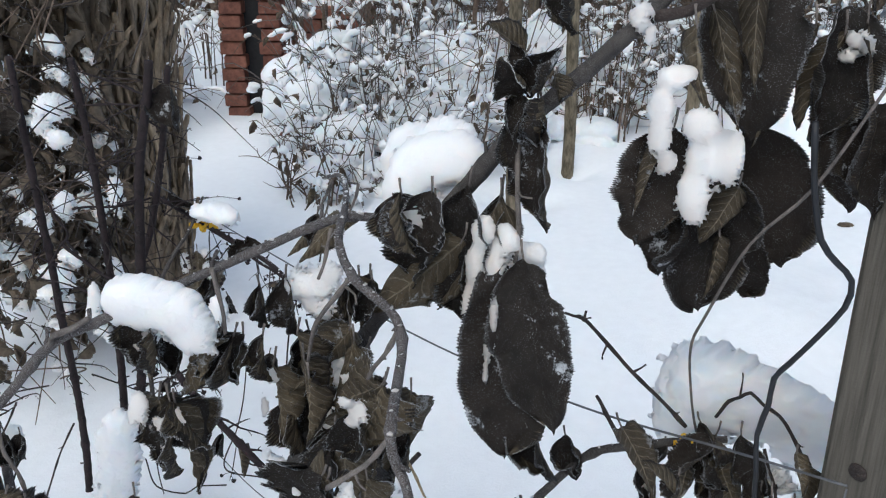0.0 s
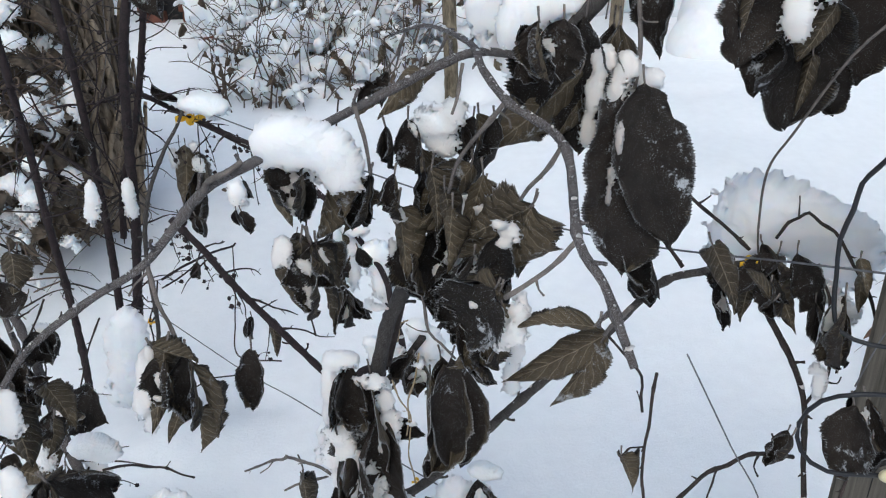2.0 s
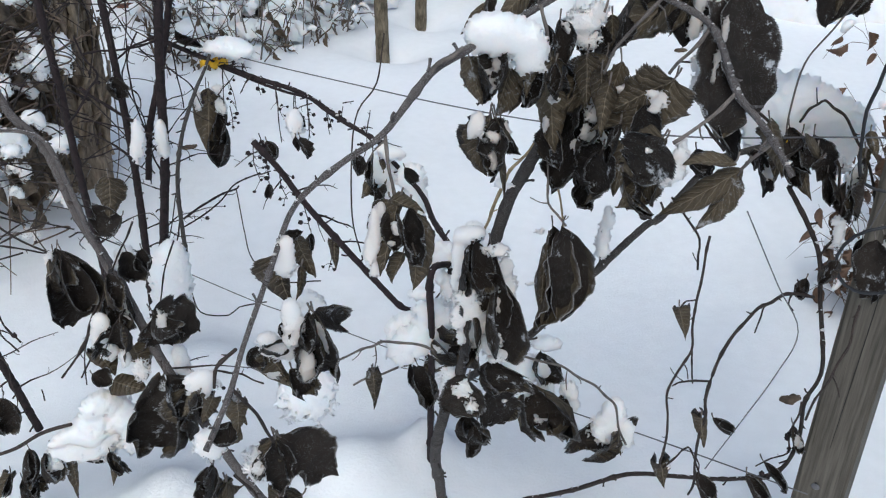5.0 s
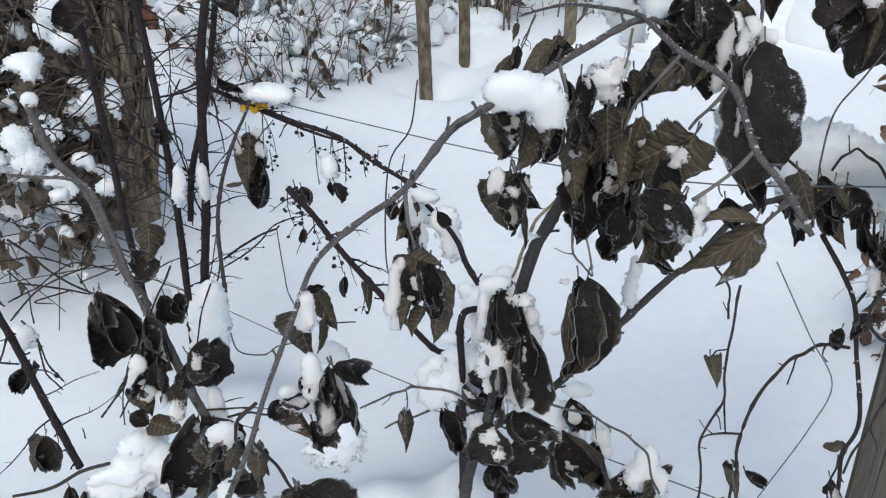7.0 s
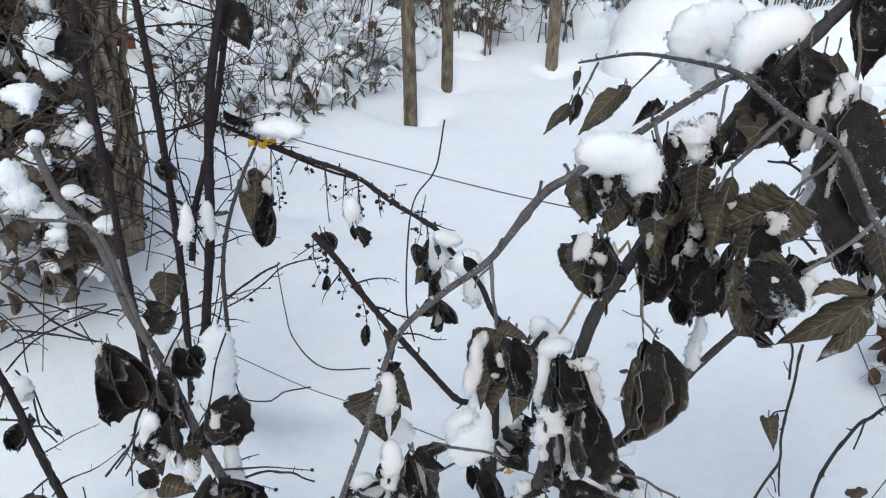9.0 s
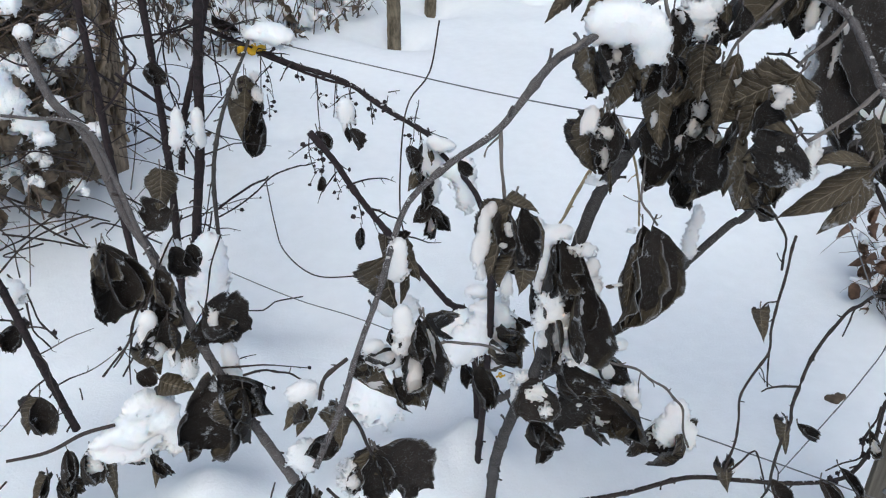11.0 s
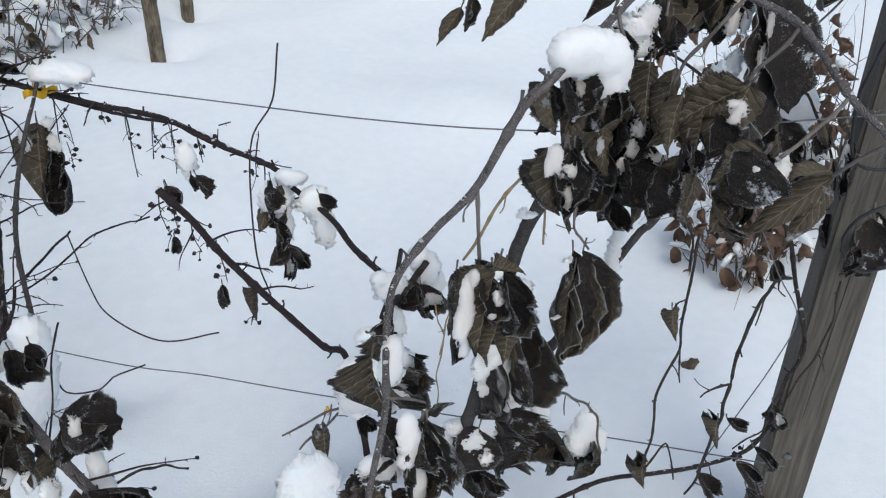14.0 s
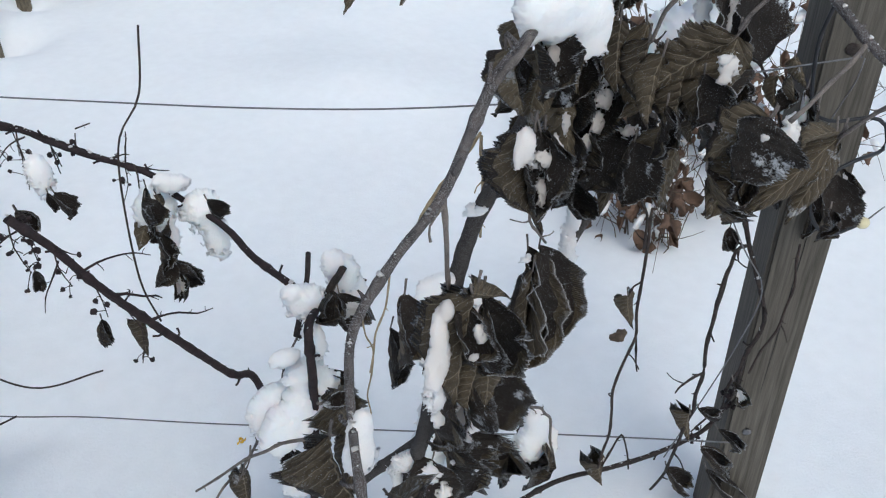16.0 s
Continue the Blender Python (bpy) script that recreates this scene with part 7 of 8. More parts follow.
clip = thing("cable_end", (0.297, 0.497, 0.617), "cream plastic cable end with a bare metal pin", "cable end")
bm = bmesh.new()
bmesh.ops.create_uvsphere(bm, u_segments=16, v_segments=10, radius=0.0075)
bm.transform(Matrix.Translation((0.297, 0.497, 0.617)) @ Matrix.Diagonal((1.25, 0.9, 0.8, 1)))
part("cap", bm, CREAM, clip)
cane("pin", [(0.297, 0.497, 0.617, 0.001), (0.328, 0.49, 0.629, 0.0007)], WIRE, clip, sides=6)

# ---- the raspberry canes by the old trunk ----
canes = thing("raspberry_canes", (-0.6, 1.45, 0.0), "clump of upright purplish raspberry canes with hanging dead leaves", "raspberry")
upright = cane('cane', [(-0.743, 1.48, 0.962, 0.006), (-0.742, 1.48, 0.889, 0.0065), (-0.737, 1.48, 0.691, 0.007), (-0.733, 1.48, 0.593, 0.0072), (-0.732, 1.48, 0.466, 0.0072), (-0.727, 1.48, 0.317, 0.0072), (-0.719, 1.46, 0.195, 0.0074), (-0.717, 1.44, 0.098, 0.0074)], CANE_PURPLE, canes, nodes=0.14)
upright = cane('cane', [(-0.646, 1.5, 0.956, 0.0065), (-0.644, 1.5, 0.919, 0.0065), (-0.636, 1.5, 0.771, 0.007), (-0.63, 1.49, 0.58, 0.0072), (-0.629, 1.48, 0.418, 0.0075), (-0.635, 1.47, 0.257, 0.0075), (-0.643, 1.45, 0.106, 0.0076)], CANE_PURPLE, canes, nodes=0.14)
upright = cane('cane', [(-0.497, 1.46, 0.958, 0.0075), (-0.509, 1.46, 0.893, 0.008), (-0.536, 1.46, 0.776, 0.0084), (-0.555, 1.46, 0.618, 0.0088), (-0.567, 1.46, 0.481, 0.009), (-0.593, 1.46, 0.31, 0.009), (-0.606, 1.46, 0.205, 0.009)], CANE_PURPLE, canes, 'stout purplish cane', sides=10, nodes=0.15)
upright = cane('cane', [(-0.486, 1.52, 0.939, 0.0055), (-0.514, 1.52, 0.79, 0.006), (-0.551, 1.52, 0.641, 0.0064), (-0.59, 1.5, 0.525, 0.0064), (-0.608, 1.5, 0.418, 0.0064)], CANE_PURPLE, canes, nodes=0.14)
upright = cane('cane', [(-0.442, 1.5, 0.706, 0.002), (-0.469, 1.48, 0.646, 0.003), (-0.495, 1.45, 0.606, 0.0036), (-0.529, 1.42, 0.53, 0.004), (-0.55, 1.42, 0.426, 0.0042), (-0.554, 1.42, 0.276, 0.0042), (-0.56, 1.42, 0.223, 0.004)], CANE_DARK, canes, sides=8, nodes=0.1)
twigs('twig', [[(-0.552, 1.5, 0.321, 0.0024), (-0.504, 1.55, 0.328, 0.0024), (-0.437, 1.69, 0.29, 0.0022), (-0.43, 1.69, 0.297, 0.002)], [(-0.554, 1.5, 0.302, 0.0016), (-0.472, 1.45, 0.377, 0.0016), (-0.404, 1.3, 0.492, 0.0014), (-0.378, 1.25, 0.519, 0.001)], [(-0.69, 1.5, 0.592, 0.0026), (-0.732, 1.55, 0.6, 0.0022)], [(-0.695, 1.45, 0.634, 0.003), (-0.657, 1.45, 0.598, 0.003), (-0.593, 1.45, 0.547, 0.003)], [(-0.687, 1.5, 0.68, 0.0024), (-0.627, 1.5, 0.684, 0.0022), (-0.546, 1.52, 0.696, 0.002)], [(-0.67, 1.5, 0.868, 0.0018), (-0.603, 1.5, 0.875, 0.002), (-0.518, 1.5, 0.866, 0.0016)]], CANE_PURPLE, canes)
twigs('twig', [[(-0.723, 1.4, 0.581, 0.002), (-0.689, 1.4, 0.62, 0.002), (-0.654, 1.4, 0.67, 0.002), (-0.681, 1.4, 0.742, 0.0016)], [(-0.689, 1.35, 0.604, 0.0013), (-0.644, 1.35, 0.594, 0.0013), (-0.581, 1.35, 0.566, 0.0012)], [(-0.584, 1.5, 0.716, 0.0015), (-0.61, 1.5, 0.664, 0.0015), (-0.609, 1.5, 0.585, 0.0015), (-0.589, 1.5, 0.489, 0.0015), (-0.572, 1.5, 0.451, 0.0013)], [(-0.526, 1.45, 0.701, 0.0015), (-0.522, 1.45, 0.641, 0.0013), (-0.518, 1.45, 0.579, 0.001)], [(-0.55, 1.5, 0.708, 0.002), (-0.597, 1.5, 0.69, 0.002), (-0.63, 1.5, 0.665, 0.0018)]], CANE_PURPLE, canes)
twigs('twig', [[(-0.518, 1.5, 0.668, 0.0014), (-0.485, 1.5, 0.693, 0.0013), (-0.432, 1.5, 0.705, 0.001)], [(-0.541, 1.5, 0.647, 0.0016), (-0.503, 1.5, 0.61, 0.0014), (-0.486, 1.5, 0.563, 0.001)], [(-0.606, 1.52, 0.7, 0.0013), (-0.624, 1.5, 0.632, 0.0013), (-0.598, 1.5, 0.55, 0.0012), (-0.603, 1.48, 0.415, 0.001)], [(-0.649, 1.5, 0.813, 0.0013), (-0.611, 1.5, 0.739, 0.0013), (-0.574, 1.5, 0.672, 0.0012), (-0.527, 1.5, 0.635, 0.001)], [(-0.6, 1.52, 0.826, 0.0012), (-0.599, 1.52, 0.753, 0.0012), (-0.612, 1.5, 0.685, 0.001)], [(-0.507, 1.45, 0.584, 0.0011), (-0.554, 1.45, 0.531, 0.0011), (-0.612, 1.45, 0.467, 0.001)]], CANE_PURPLE, canes)
twigs('twig', [[(-0.705, 1.4, 0.513, 0.0014), (-0.646, 1.42, 0.52, 0.0013), (-0.598, 1.44, 0.458, 0.0011)], [(-0.543, 1.45, 0.435, 0.0012), (-0.565, 1.43, 0.374, 0.0012), (-0.589, 1.4, 0.306, 0.001)], [(-0.793, 1.45, 0.588, 0.0015), (-0.743, 1.45, 0.606, 0.0014), (-0.689, 1.45, 0.579, 0.0012)], [(-0.808, 1.5, 0.906, 0.0016), (-0.74, 1.5, 0.885, 0.0015), (-0.681, 1.5, 0.854, 0.0013)], [(-0.791, 1.3, 0.698, 0.0013), (-0.735, 1.3, 0.731, 0.0012), (-0.685, 1.3, 0.783, 0.001)], [(-0.881, 1.4, 0.708, 0.0018), (-0.835, 1.4, 0.674, 0.0016), (-0.775, 1.4, 0.659, 0.0014)]], CANE_PURPLE, canes)
twigs('twig', [[(-0.88, 1.3, 0.538, 0.0014), (-0.824, 1.3, 0.562, 0.0013), (-0.75, 1.3, 0.533, 0.0011)], [(-0.592, 1.45, 0.316, 0.002), (-0.614, 1.4, 0.271, 0.002), (-0.611, 1.38, 0.204, 0.002)], [(-0.417, 1.5, 0.62, 0.001), (-0.443, 1.5, 0.594, 0.001), (-0.452, 1.5, 0.583, 0.0014)]], CANE_PURPLE, canes)
leaf(canes, (-0.635, 1.45, 0.65), (-0.634, 1.45, 0.604), 0.0503, 1, 0, 0.4, 0.6)
leaf(canes, (-0.485, 1.48, 0.917), (-0.464, 1.47, 0.83), 0.0620, 1, 0, 0.4, 0.4)
leaf(canes, (-0.752, 1.45, 0.886), (-0.753, 1.45, 0.83), 0.0630, 1, 0, 0.3, 0.5)
twigs('twig', [[(-0.561, 1.5, 0.317, 0.0016), (-0.59, 1.5, 0.231, 0.0016), (-0.596, 1.5, 0.134, 0.0014), (-0.591, 1.5, 0.047, 0.0012)]], CANE_PURPLE, canes)
twigs('dry_stalk', [[(-0.343, 1.45, 0.604, 0.0012), (-0.342, 1.45, 0.548, 0.001), (-0.34, 1.45, 0.492, 0.0008)], [(-0.31, 1.42, 0.601, 0.0012), (-0.314, 1.42, 0.567, 0.001), (-0.317, 1.42, 0.532, 0.0008)], [(-0.257, 1.36, 0.585, 0.0012), (-0.256, 1.36, 0.56, 0.001), (-0.254, 1.36, 0.535, 0.0008)], [(-0.288, 1.39, 0.599, 0.0012), (-0.289, 1.39, 0.559, 0.001), (-0.289, 1.39, 0.519, 0.0008)], [(-0.231, 1.33, 0.606, 0.0012), (-0.221, 1.33, 0.607, 0.001), (-0.21, 1.33, 0.608, 0.0008)], [(-0.2, 1.26, 0.572, 0.0012), (-0.196, 1.26, 0.593, 0.001), (-0.192, 1.26, 0.614, 0.0008)]], TWIG, bush)
twigs('dry_stalk', [[(-0.193, 1.25, 0.57, 0.0012), (-0.192, 1.25, 0.537, 0.001), (-0.19, 1.25, 0.503, 0.0008)], [(-0.437, 1.5, 0.639, 0.0012), (-0.44, 1.5, 0.599, 0.001), (-0.443, 1.5, 0.559, 0.0008)], [(-0.416, 1.5, 0.637, 0.0012), (-0.406, 1.5, 0.63, 0.001), (-0.395, 1.5, 0.622, 0.0008)]], TWIG, bush)
dry_spray(tied_cane, (-0.342, 1.46, 0.602), 0.07, 5)
dry_spray(tied_cane, (-0.308, 1.42, 0.598), 0.05, 4)
dry_spray(tied_cane, (-0.29, 1.4, 0.595), 0.08, 7)
dry_spray(tied_cane, (-0.257, 1.37, 0.581), 0.04, 4)
dry_spray(tied_cane, (-0.229, 1.34, 0.596), 0.03, 5)
dry_spray(tied_cane, (-0.198, 1.27, 0.562), 0.05, 4)
dry_spray(tied_cane, (-0.438, 1.52, 0.63), 0.09, 6)
dry_spray(tied_cane, (-0.432, 1.5, 0.558), 0.05, 6)
dry_spray(tied_cane, (-0.371, 1.48, 0.612), 0.03, 3)
dry_spray(low_cane, (-0.409, 1.05, 0.657), 0.06, 8)
dry_spray(low_cane, (-0.393, 1.05, 0.642), 0.05, 6)
dry_spray(low_cane, (-0.374, 1.05, 0.607), 0.05, 5)
dry_spray(low_cane, (-0.4, 1.05, 0.67), 0.04, 6)
dry_spray(low_cane, (-0.342, 1.05, 0.545), 0.05, 3)
dry_spray(low_cane, (-0.298, 1.06, 0.467), 0.05, 3)
dry_spray(vine, (0.28, 0.59, 0.347), 0.04, 5)
dry_spray(vine, (0.286, 0.58, 0.317), 0.03, 5)
dry_spray(vine, (0.286, 0.62, 0.236), 0.03, 4)
dry_spray(canes, (-0.672, 1.36, 0.592), 0.04, 5)
dry_spray(canes, (-0.599, 1.36, 0.574), 0.03, 4)
dry_spray(canes, (-0.471, 1.48, 0.626), 0.05, 5)
dry_spray(canes, (-0.524, 1.5, 0.765), 0.04, 4)
leaf(tied_cane, (-0.328, 1.2, 0.646), (-0.315, 1.2, 0.614), 0.0228, 1, 0, 0.5, 0.6)
leaf(tied_cane, (-0.33, 1.15, 0.618), (-0.32, 1.15, 0.577), 0.0243, 1, 0, 0.5, 0.6)
leaf(tied_cane, (-0.387, 1.1, 0.637), (-0.376, 1.1, 0.602), 0.0290, 1, 0, 0.4, 0.6)
leaf(tied_cane, (-0.39, 1.08, 0.572), (-0.39, 1.08, 0.545), 0.0214, 1, 0, 0.5, 0.6)
leaf(tied_cane, (-0.337, 1.15, 0.62), (-0.335, 1.15, 0.593), 0.0162, 1, 0, 0.5, 0.6)
leaf(low_cane, (-0.248, 1.1, 0.601), (-0.246, 1.1, 0.56), 0.0330, 1, 0, 0.4, 0.6)
leaf(low_cane, (-0.294, 1.07, 0.464), (-0.294, 1.07, 0.406), 0.0278, -1, 0, 0.5, 0.6)
leaf(low_cane, (-0.161, 1.12, 0.559), (-0.146, 1.12, 0.523), 0.0265, 1, 0, 0.4, 0.6)
leaf(tied_cane, (-0.193, 1.235, 0.504), (-0.222, 1.22, 0.46), 0.0430, -1, 0, 0.4, 0.6)
leaf(tied_cane, (-0.178, 1.235, 0.48), (-0.178, 1.22, 0.449), 0.0405, 1, 20, 0.4, 0.6)
leaf(tied_cane, (-0.19, 1.2, 0.442), (-0.217, 1.2, 0.407), 0.0297, 1, 0, 0.4, 0.6)
leaf(tied_cane, (-0.183, 1.2, 0.43), (-0.145, 1.2, 0.38), 0.0287, 1, 0, 0.4, 0.6)
leaf(tied_cane, (-0.204, 0.85, 0.347), (-0.183, 0.84, 0.272), 0.0610, 1, 0, 0.3, 0.6)
leaf(low_cane, (-0.328, 1.1, 0.465), (-0.33, 1.1, 0.423), 0.0322, 1, 0, 0.4, 0.6)
for stem in ([(-0.743, 1.48, 0.962, 0.006), (-0.737, 1.48, 0.691, 0.007), (-0.727, 1.48, 0.317, 0.007)], [(-0.646, 1.5, 0.956, 0.0065), (-0.63, 1.49, 0.58, 0.007), (-0.635, 1.47, 0.257, 0.0075)],
             [(-0.497, 1.46, 0.958, 0.0075), (-0.555, 1.46, 0.618, 0.0088), (-0.593, 1.46, 0.31, 0.009)], [(-0.486, 1.52, 0.939, 0.0055), (-0.551, 1.52, 0.641, 0.0064), (-0.608, 1.5, 0.418, 0.0064)]):
    side_shoots(canes, stem, 16, 0.22, random.choice((TWIG, CANE_PURPLE)))
side_shoots(canes, [(-0.9, 1.6, 0.9, 0.003), (-0.85, 1.55, 0.6, 0.003), (-0.8, 1.5, 0.35, 0.003)], 26, 0.25, TWIG)
side_shoots(tied_cane, [(-0.2, 1.28, 0.56, 0.004), (-0.33, 1.43, 0.61, 0.004), (-0.5, 1.55, 0.66, 0.004)], 12, 0.09, TWIG)
side_shoots(low_cane, [(-0.29, 1.065, 0.46, 0.004), (-0.41, 1.047, 0.65, 0.004)], 9, 0.09, CANE_PURPLE)
# ---- the rimed canes in front of the trunk ----
front = thing("bramble_canes", (-0.55, 0.85, 0.0), "leaning grey rimed bramble canes with hanging dead leaves", "bramble")
lean_cane = cane('cane', [(-0.788, 1.2, 0.784, 0.006), (-0.786, 1.2, 0.764, 0.0064), (-0.765, 1.19, 0.686, 0.0066), (-0.722, 1.17, 0.628, 0.0068), (-0.687, 1.12, 0.527, 0.007), (-0.646, 1.07, 0.461, 0.007), (-0.594, 0.98, 0.358, 0.0072), (-0.547, 0.92, 0.278, 0.0072), (-0.48, 0.86, 0.164, 0.0074), (-0.446, 0.84, 0.11, 0.0074)], CANE_FROST, front, 'leaning grey cane dotted with rime', sides=10, nodes=0.12)
lean_cane_two = cane('cane', [(-0.838, 1.2, 0.662, 0.0024), (-0.798, 1.19, 0.658, 0.0026), (-0.749, 1.17, 0.659, 0.003), (-0.714, 1.15, 0.644, 0.0036), (-0.687, 1.11, 0.578, 0.004), (-0.663, 1.06, 0.517, 0.0042), (-0.642, 1.03, 0.464, 0.0044)], CANE_FROST, front, sides=8, nodes=0.1)
cut_cane = cane('cane', [(-0.887, 1.12, 0.774, 0.006), (-0.887, 1.12, 0.704, 0.006), (-0.896, 1.12, 0.621, 0.0062), (-0.894, 1.12, 0.493, 0.0064), (-0.872, 1.11, 0.407, 0.0064), (-0.85, 1.1, 0.303, 0.0066), (-0.814, 1.08, 0.158, 0.0068)], CANE_PURPLE, front, 'dark leaning cane end in the snow', nodes=0.12)
fallen = cane('cane', [(-0.914, 1.03, 0.158, 0.0026), (-0.853, 1.03, 0.163, 0.003), (-0.79, 1, 0.213, 0.0032), (-0.739, 0.98, 0.237, 0.003)], TWIG, front, sides=7)
twigs('twig', [[(-0.929, 1.05, 0.099, 0.0018), (-0.973, 1.05, 0.058, 0.0016), (-1.01, 1.05, 0.011, 0.0014)], [(-0.797, 1.09, 0.233, 0.0012), (-0.797, 1.09, 0.21, 0.001)], [(-0.87, 1.1, 0.371, 0.0016), (-0.916, 1.1, 0.384, 0.0014), (-0.954, 1.1, 0.394, 0.001)], [(-0.873, 1.1, 0.434, 0.0018), (-0.926, 1.1, 0.338, 0.0014), (-0.965, 1.1, 0.311, 0.001)], [(-0.898, 1.25, 0.368, 0.0018), (-0.881, 1.25, 0.321, 0.0018), (-0.881, 1.25, 0.25, 0.0016), (-0.86, 1.25, 0.21, 0.0014)], [(-0.903, 1.3, 0.418, 0.0018), (-0.816, 1.3, 0.391, 0.0016), (-0.763, 1.3, 0.373, 0.0014)]], TWIG, front)
twigs('twig', [[(-0.898, 1.2, 0.398, 0.0016), (-0.84, 1.2, 0.453, 0.0016), (-0.747, 1.2, 0.488, 0.0014)], [(-0.541, 0.95, 0.318, 0.0018), (-0.506, 0.97, 0.306, 0.0018), (-0.469, 1, 0.27, 0.0016), (-0.436, 1.02, 0.229, 0.0014)], [(-0.669, 1.05, 0.416, 0.002), (-0.705, 1.05, 0.337, 0.002), (-0.752, 1.05, 0.279, 0.0016)], [(-0.669, 1.05, 0.385, 0.0018), (-0.723, 1.05, 0.274, 0.0014)], [(-0.514, 0.86, 0.178, 0.0014), (-0.525, 0.86, 0.133, 0.0012), (-0.518, 0.86, 0.107, 0.001)], [(-0.946, 1.3, 0.466, 0.0018), (-0.866, 1.3, 0.467, 0.0016), (-0.807, 1.3, 0.439, 0.0016)]], TWIG, front)
twigs('twig', [[(-0.463, 0.436, 0.713, 0.0018), (-0.481, 0.44, 0.695, 0.0018), (-0.486, 0.445, 0.669, 0.0016)], [(-0.47, 0.437, 0.669, 0.0018), (-0.452, 0.45, 0.627, 0.0016), (-0.44, 0.46, 0.583, 0.0015)], [(-0.481, 0.47, 0.541, 0.0016), (-0.465, 0.47, 0.515, 0.0016), (-0.46, 0.47, 0.491, 0.0015)]], TWIG, front)
leaf(front, (-0.582, 0.93, 0.342), (-0.603, 0.92, 0.212), 0.118, 1, 0, 0.42, 0.45)
leaf(front, (-0.578, 0.93, 0.342), (-0.552, 0.915, 0.255), 0.092, 1, -9, 0.45, 0.55)
leaf(front, (-0.544, 0.9, 0.336), (-0.541, 0.88, 0.245), 0.0557, 1, 30, 0.4, 0.5)
leaf(front, (-0.544, 0.9, 0.336), (-0.5525, 0.8623, 0.2785), 0.0447, -1, -40, 0.55, 0.65)
side_shoots(front, [(-0.894, 1.12, 0.6, 0.004), (-0.87, 1.11, 0.4, 0.004), (-0.82, 1.08, 0.17, 0.004)], 10, 0.16, TWIG)
side_shoots(front, [(-0.76, 1.19, 0.68, 0.004), (-0.65, 1.07, 0.46, 0.004), (-0.55, 0.92, 0.28, 0.004)], 14, 0.14, TWIG)
leaf(front, (-0.862, 1.1, 0.22), (-0.877, 1.1, 0.143), 0.0587, 1, 0, 0.35, 0.5)
leaf(front, (-0.862, 1.1, 0.22), (-0.886, 1.0742, 0.1662), 0.0472, -1, -24, 0.50, 0.65)
leaf(front, (-0.823, 1.03, 0.163), (-0.842, 1.03, 0.08), 0.0455, 1, 0, 0.4, 0.6)
leaf(front, (-0.862, 1.03, 0.116), (-0.895, 1.03, 0.057), 0.0312, -1, 0, 0.4, 0.5)
leaf(front, (-0.862, 1.03, 0.116), (-0.8745, 1.0395, 0.0639), 0.0251, 1, 23, 0.55, 0.65)
leaf(front, (-0.791, 1.02, 0.166), (-0.804, 1.02, 0.09), 0.0577, 1, 0, 0.3, 0.6)
leaf(front, (-0.758, 1, 0.147), (-0.762, 1, 0.062), 0.0372, -1, 0, 0.4, 0.6)
leaf(front, (-0.748, 1, 0.157), (-0.708, 1, 0.13), 0.0286, 1, 0, 0.4, 0.6)
leaf(front, (-0.748, 1, 0.157), (-0.7301, 1.0006, 0.1463), 0.0230, 1, -3, 0.55, 0.75)
leaf(front, (-0.693, 0.98, 0.169), (-0.686, 0.97, 0.122), 0.0365, 1, 0, 0.4, 0.6)
leaf(front, (-0.686, 0.97, 0.159), (-0.697, 0.97, 0.106), 0.0284, -1, 0, 0.4, 0.6)
leaf(front, (-0.686, 0.97, 0.159), (-0.6832, 0.9887, 0.1226), 0.0228, 1, -14, 0.55, 0.75)
leaf(front, (-0.85, 1.04, 0.091), (-0.852, 1.04, 0.027), 0.0531, 1, 0, 0.3, 0.6)
leaf(front, (-0.85, 1.04, 0.091), (-0.8455, 1.0521, 0.0531), 0.0427, 1, -19, 0.45, 0.75)
leaf(front, (-0.876, 1.15, 0.328), (-0.903, 1.15, 0.282), 0.0515, 1, 0, 0.3, 0.6)
leaf(front, (-0.876, 1.15, 0.328), (-0.8878, 1.1499, 0.2982), 0.0414, -1, 10, 0.45, 0.75)
leaf(front, (-0.469, 0.47, 0.6), (-0.5, 0.47, 0.587), 0.0283, 1, 0, 0.4, 0.5)
leaf(front, (-0.469, 0.47, 0.6), (-0.491, 0.4584, 0.5899), 0.0227, -1, 13, 0.55, 0.65)
leaf(front, (-0.5, 0.445, 0.665), (-0.518, 0.445, 0.642), 0.0241, -1, 0, 0.3, 0.4)
leaf(front, (-0.5, 0.445, 0.665), (-0.5095, 0.4364, 0.653), 0.0194, 1, -17, 0.45, 0.55)
leaf(front, (-0.468, 0.44, 0.652), (-0.472, 0.44, 0.615), 0.0320, -1, 0, 0.3, 0.4)
leaf(front, (-0.434, 0.47, 0.58), (-0.38, 0.465, 0.52), 0.0544, 1, 0, 0.2, 0.25)
leaf(front, (-0.434, 0.47, 0.58), (-0.4266, 0.4598, 0.5455), 0.0437, -1, -35, 0.35, 0.40)
leaf(front, (-0.438, 0.468, 0.579), (-0.436, 0.462, 0.512), 0.0388, 1, 0, 0.25, 0.3)
leaf(front, (-0.438, 0.468, 0.579), (-0.4491, 0.4655, 0.5409), 0.0311, -1, 29, 0.40, 0.45)
leaf(front, (-0.417, 0.465, 0.503), (-0.454, 0.46, 0.497), 0.0241, -1, 0, 0.3, 0.3)
leaf(front, (-0.5, 0.48, 0.55), (-0.513, 0.48, 0.494), 0.0298, 1, 0, 0.3, 0.5)
leaf(front, (-0.5, 0.48, 0.55), (-0.5045, 0.4612, 0.518), 0.0239, 1, 23, 0.45, 0.65)
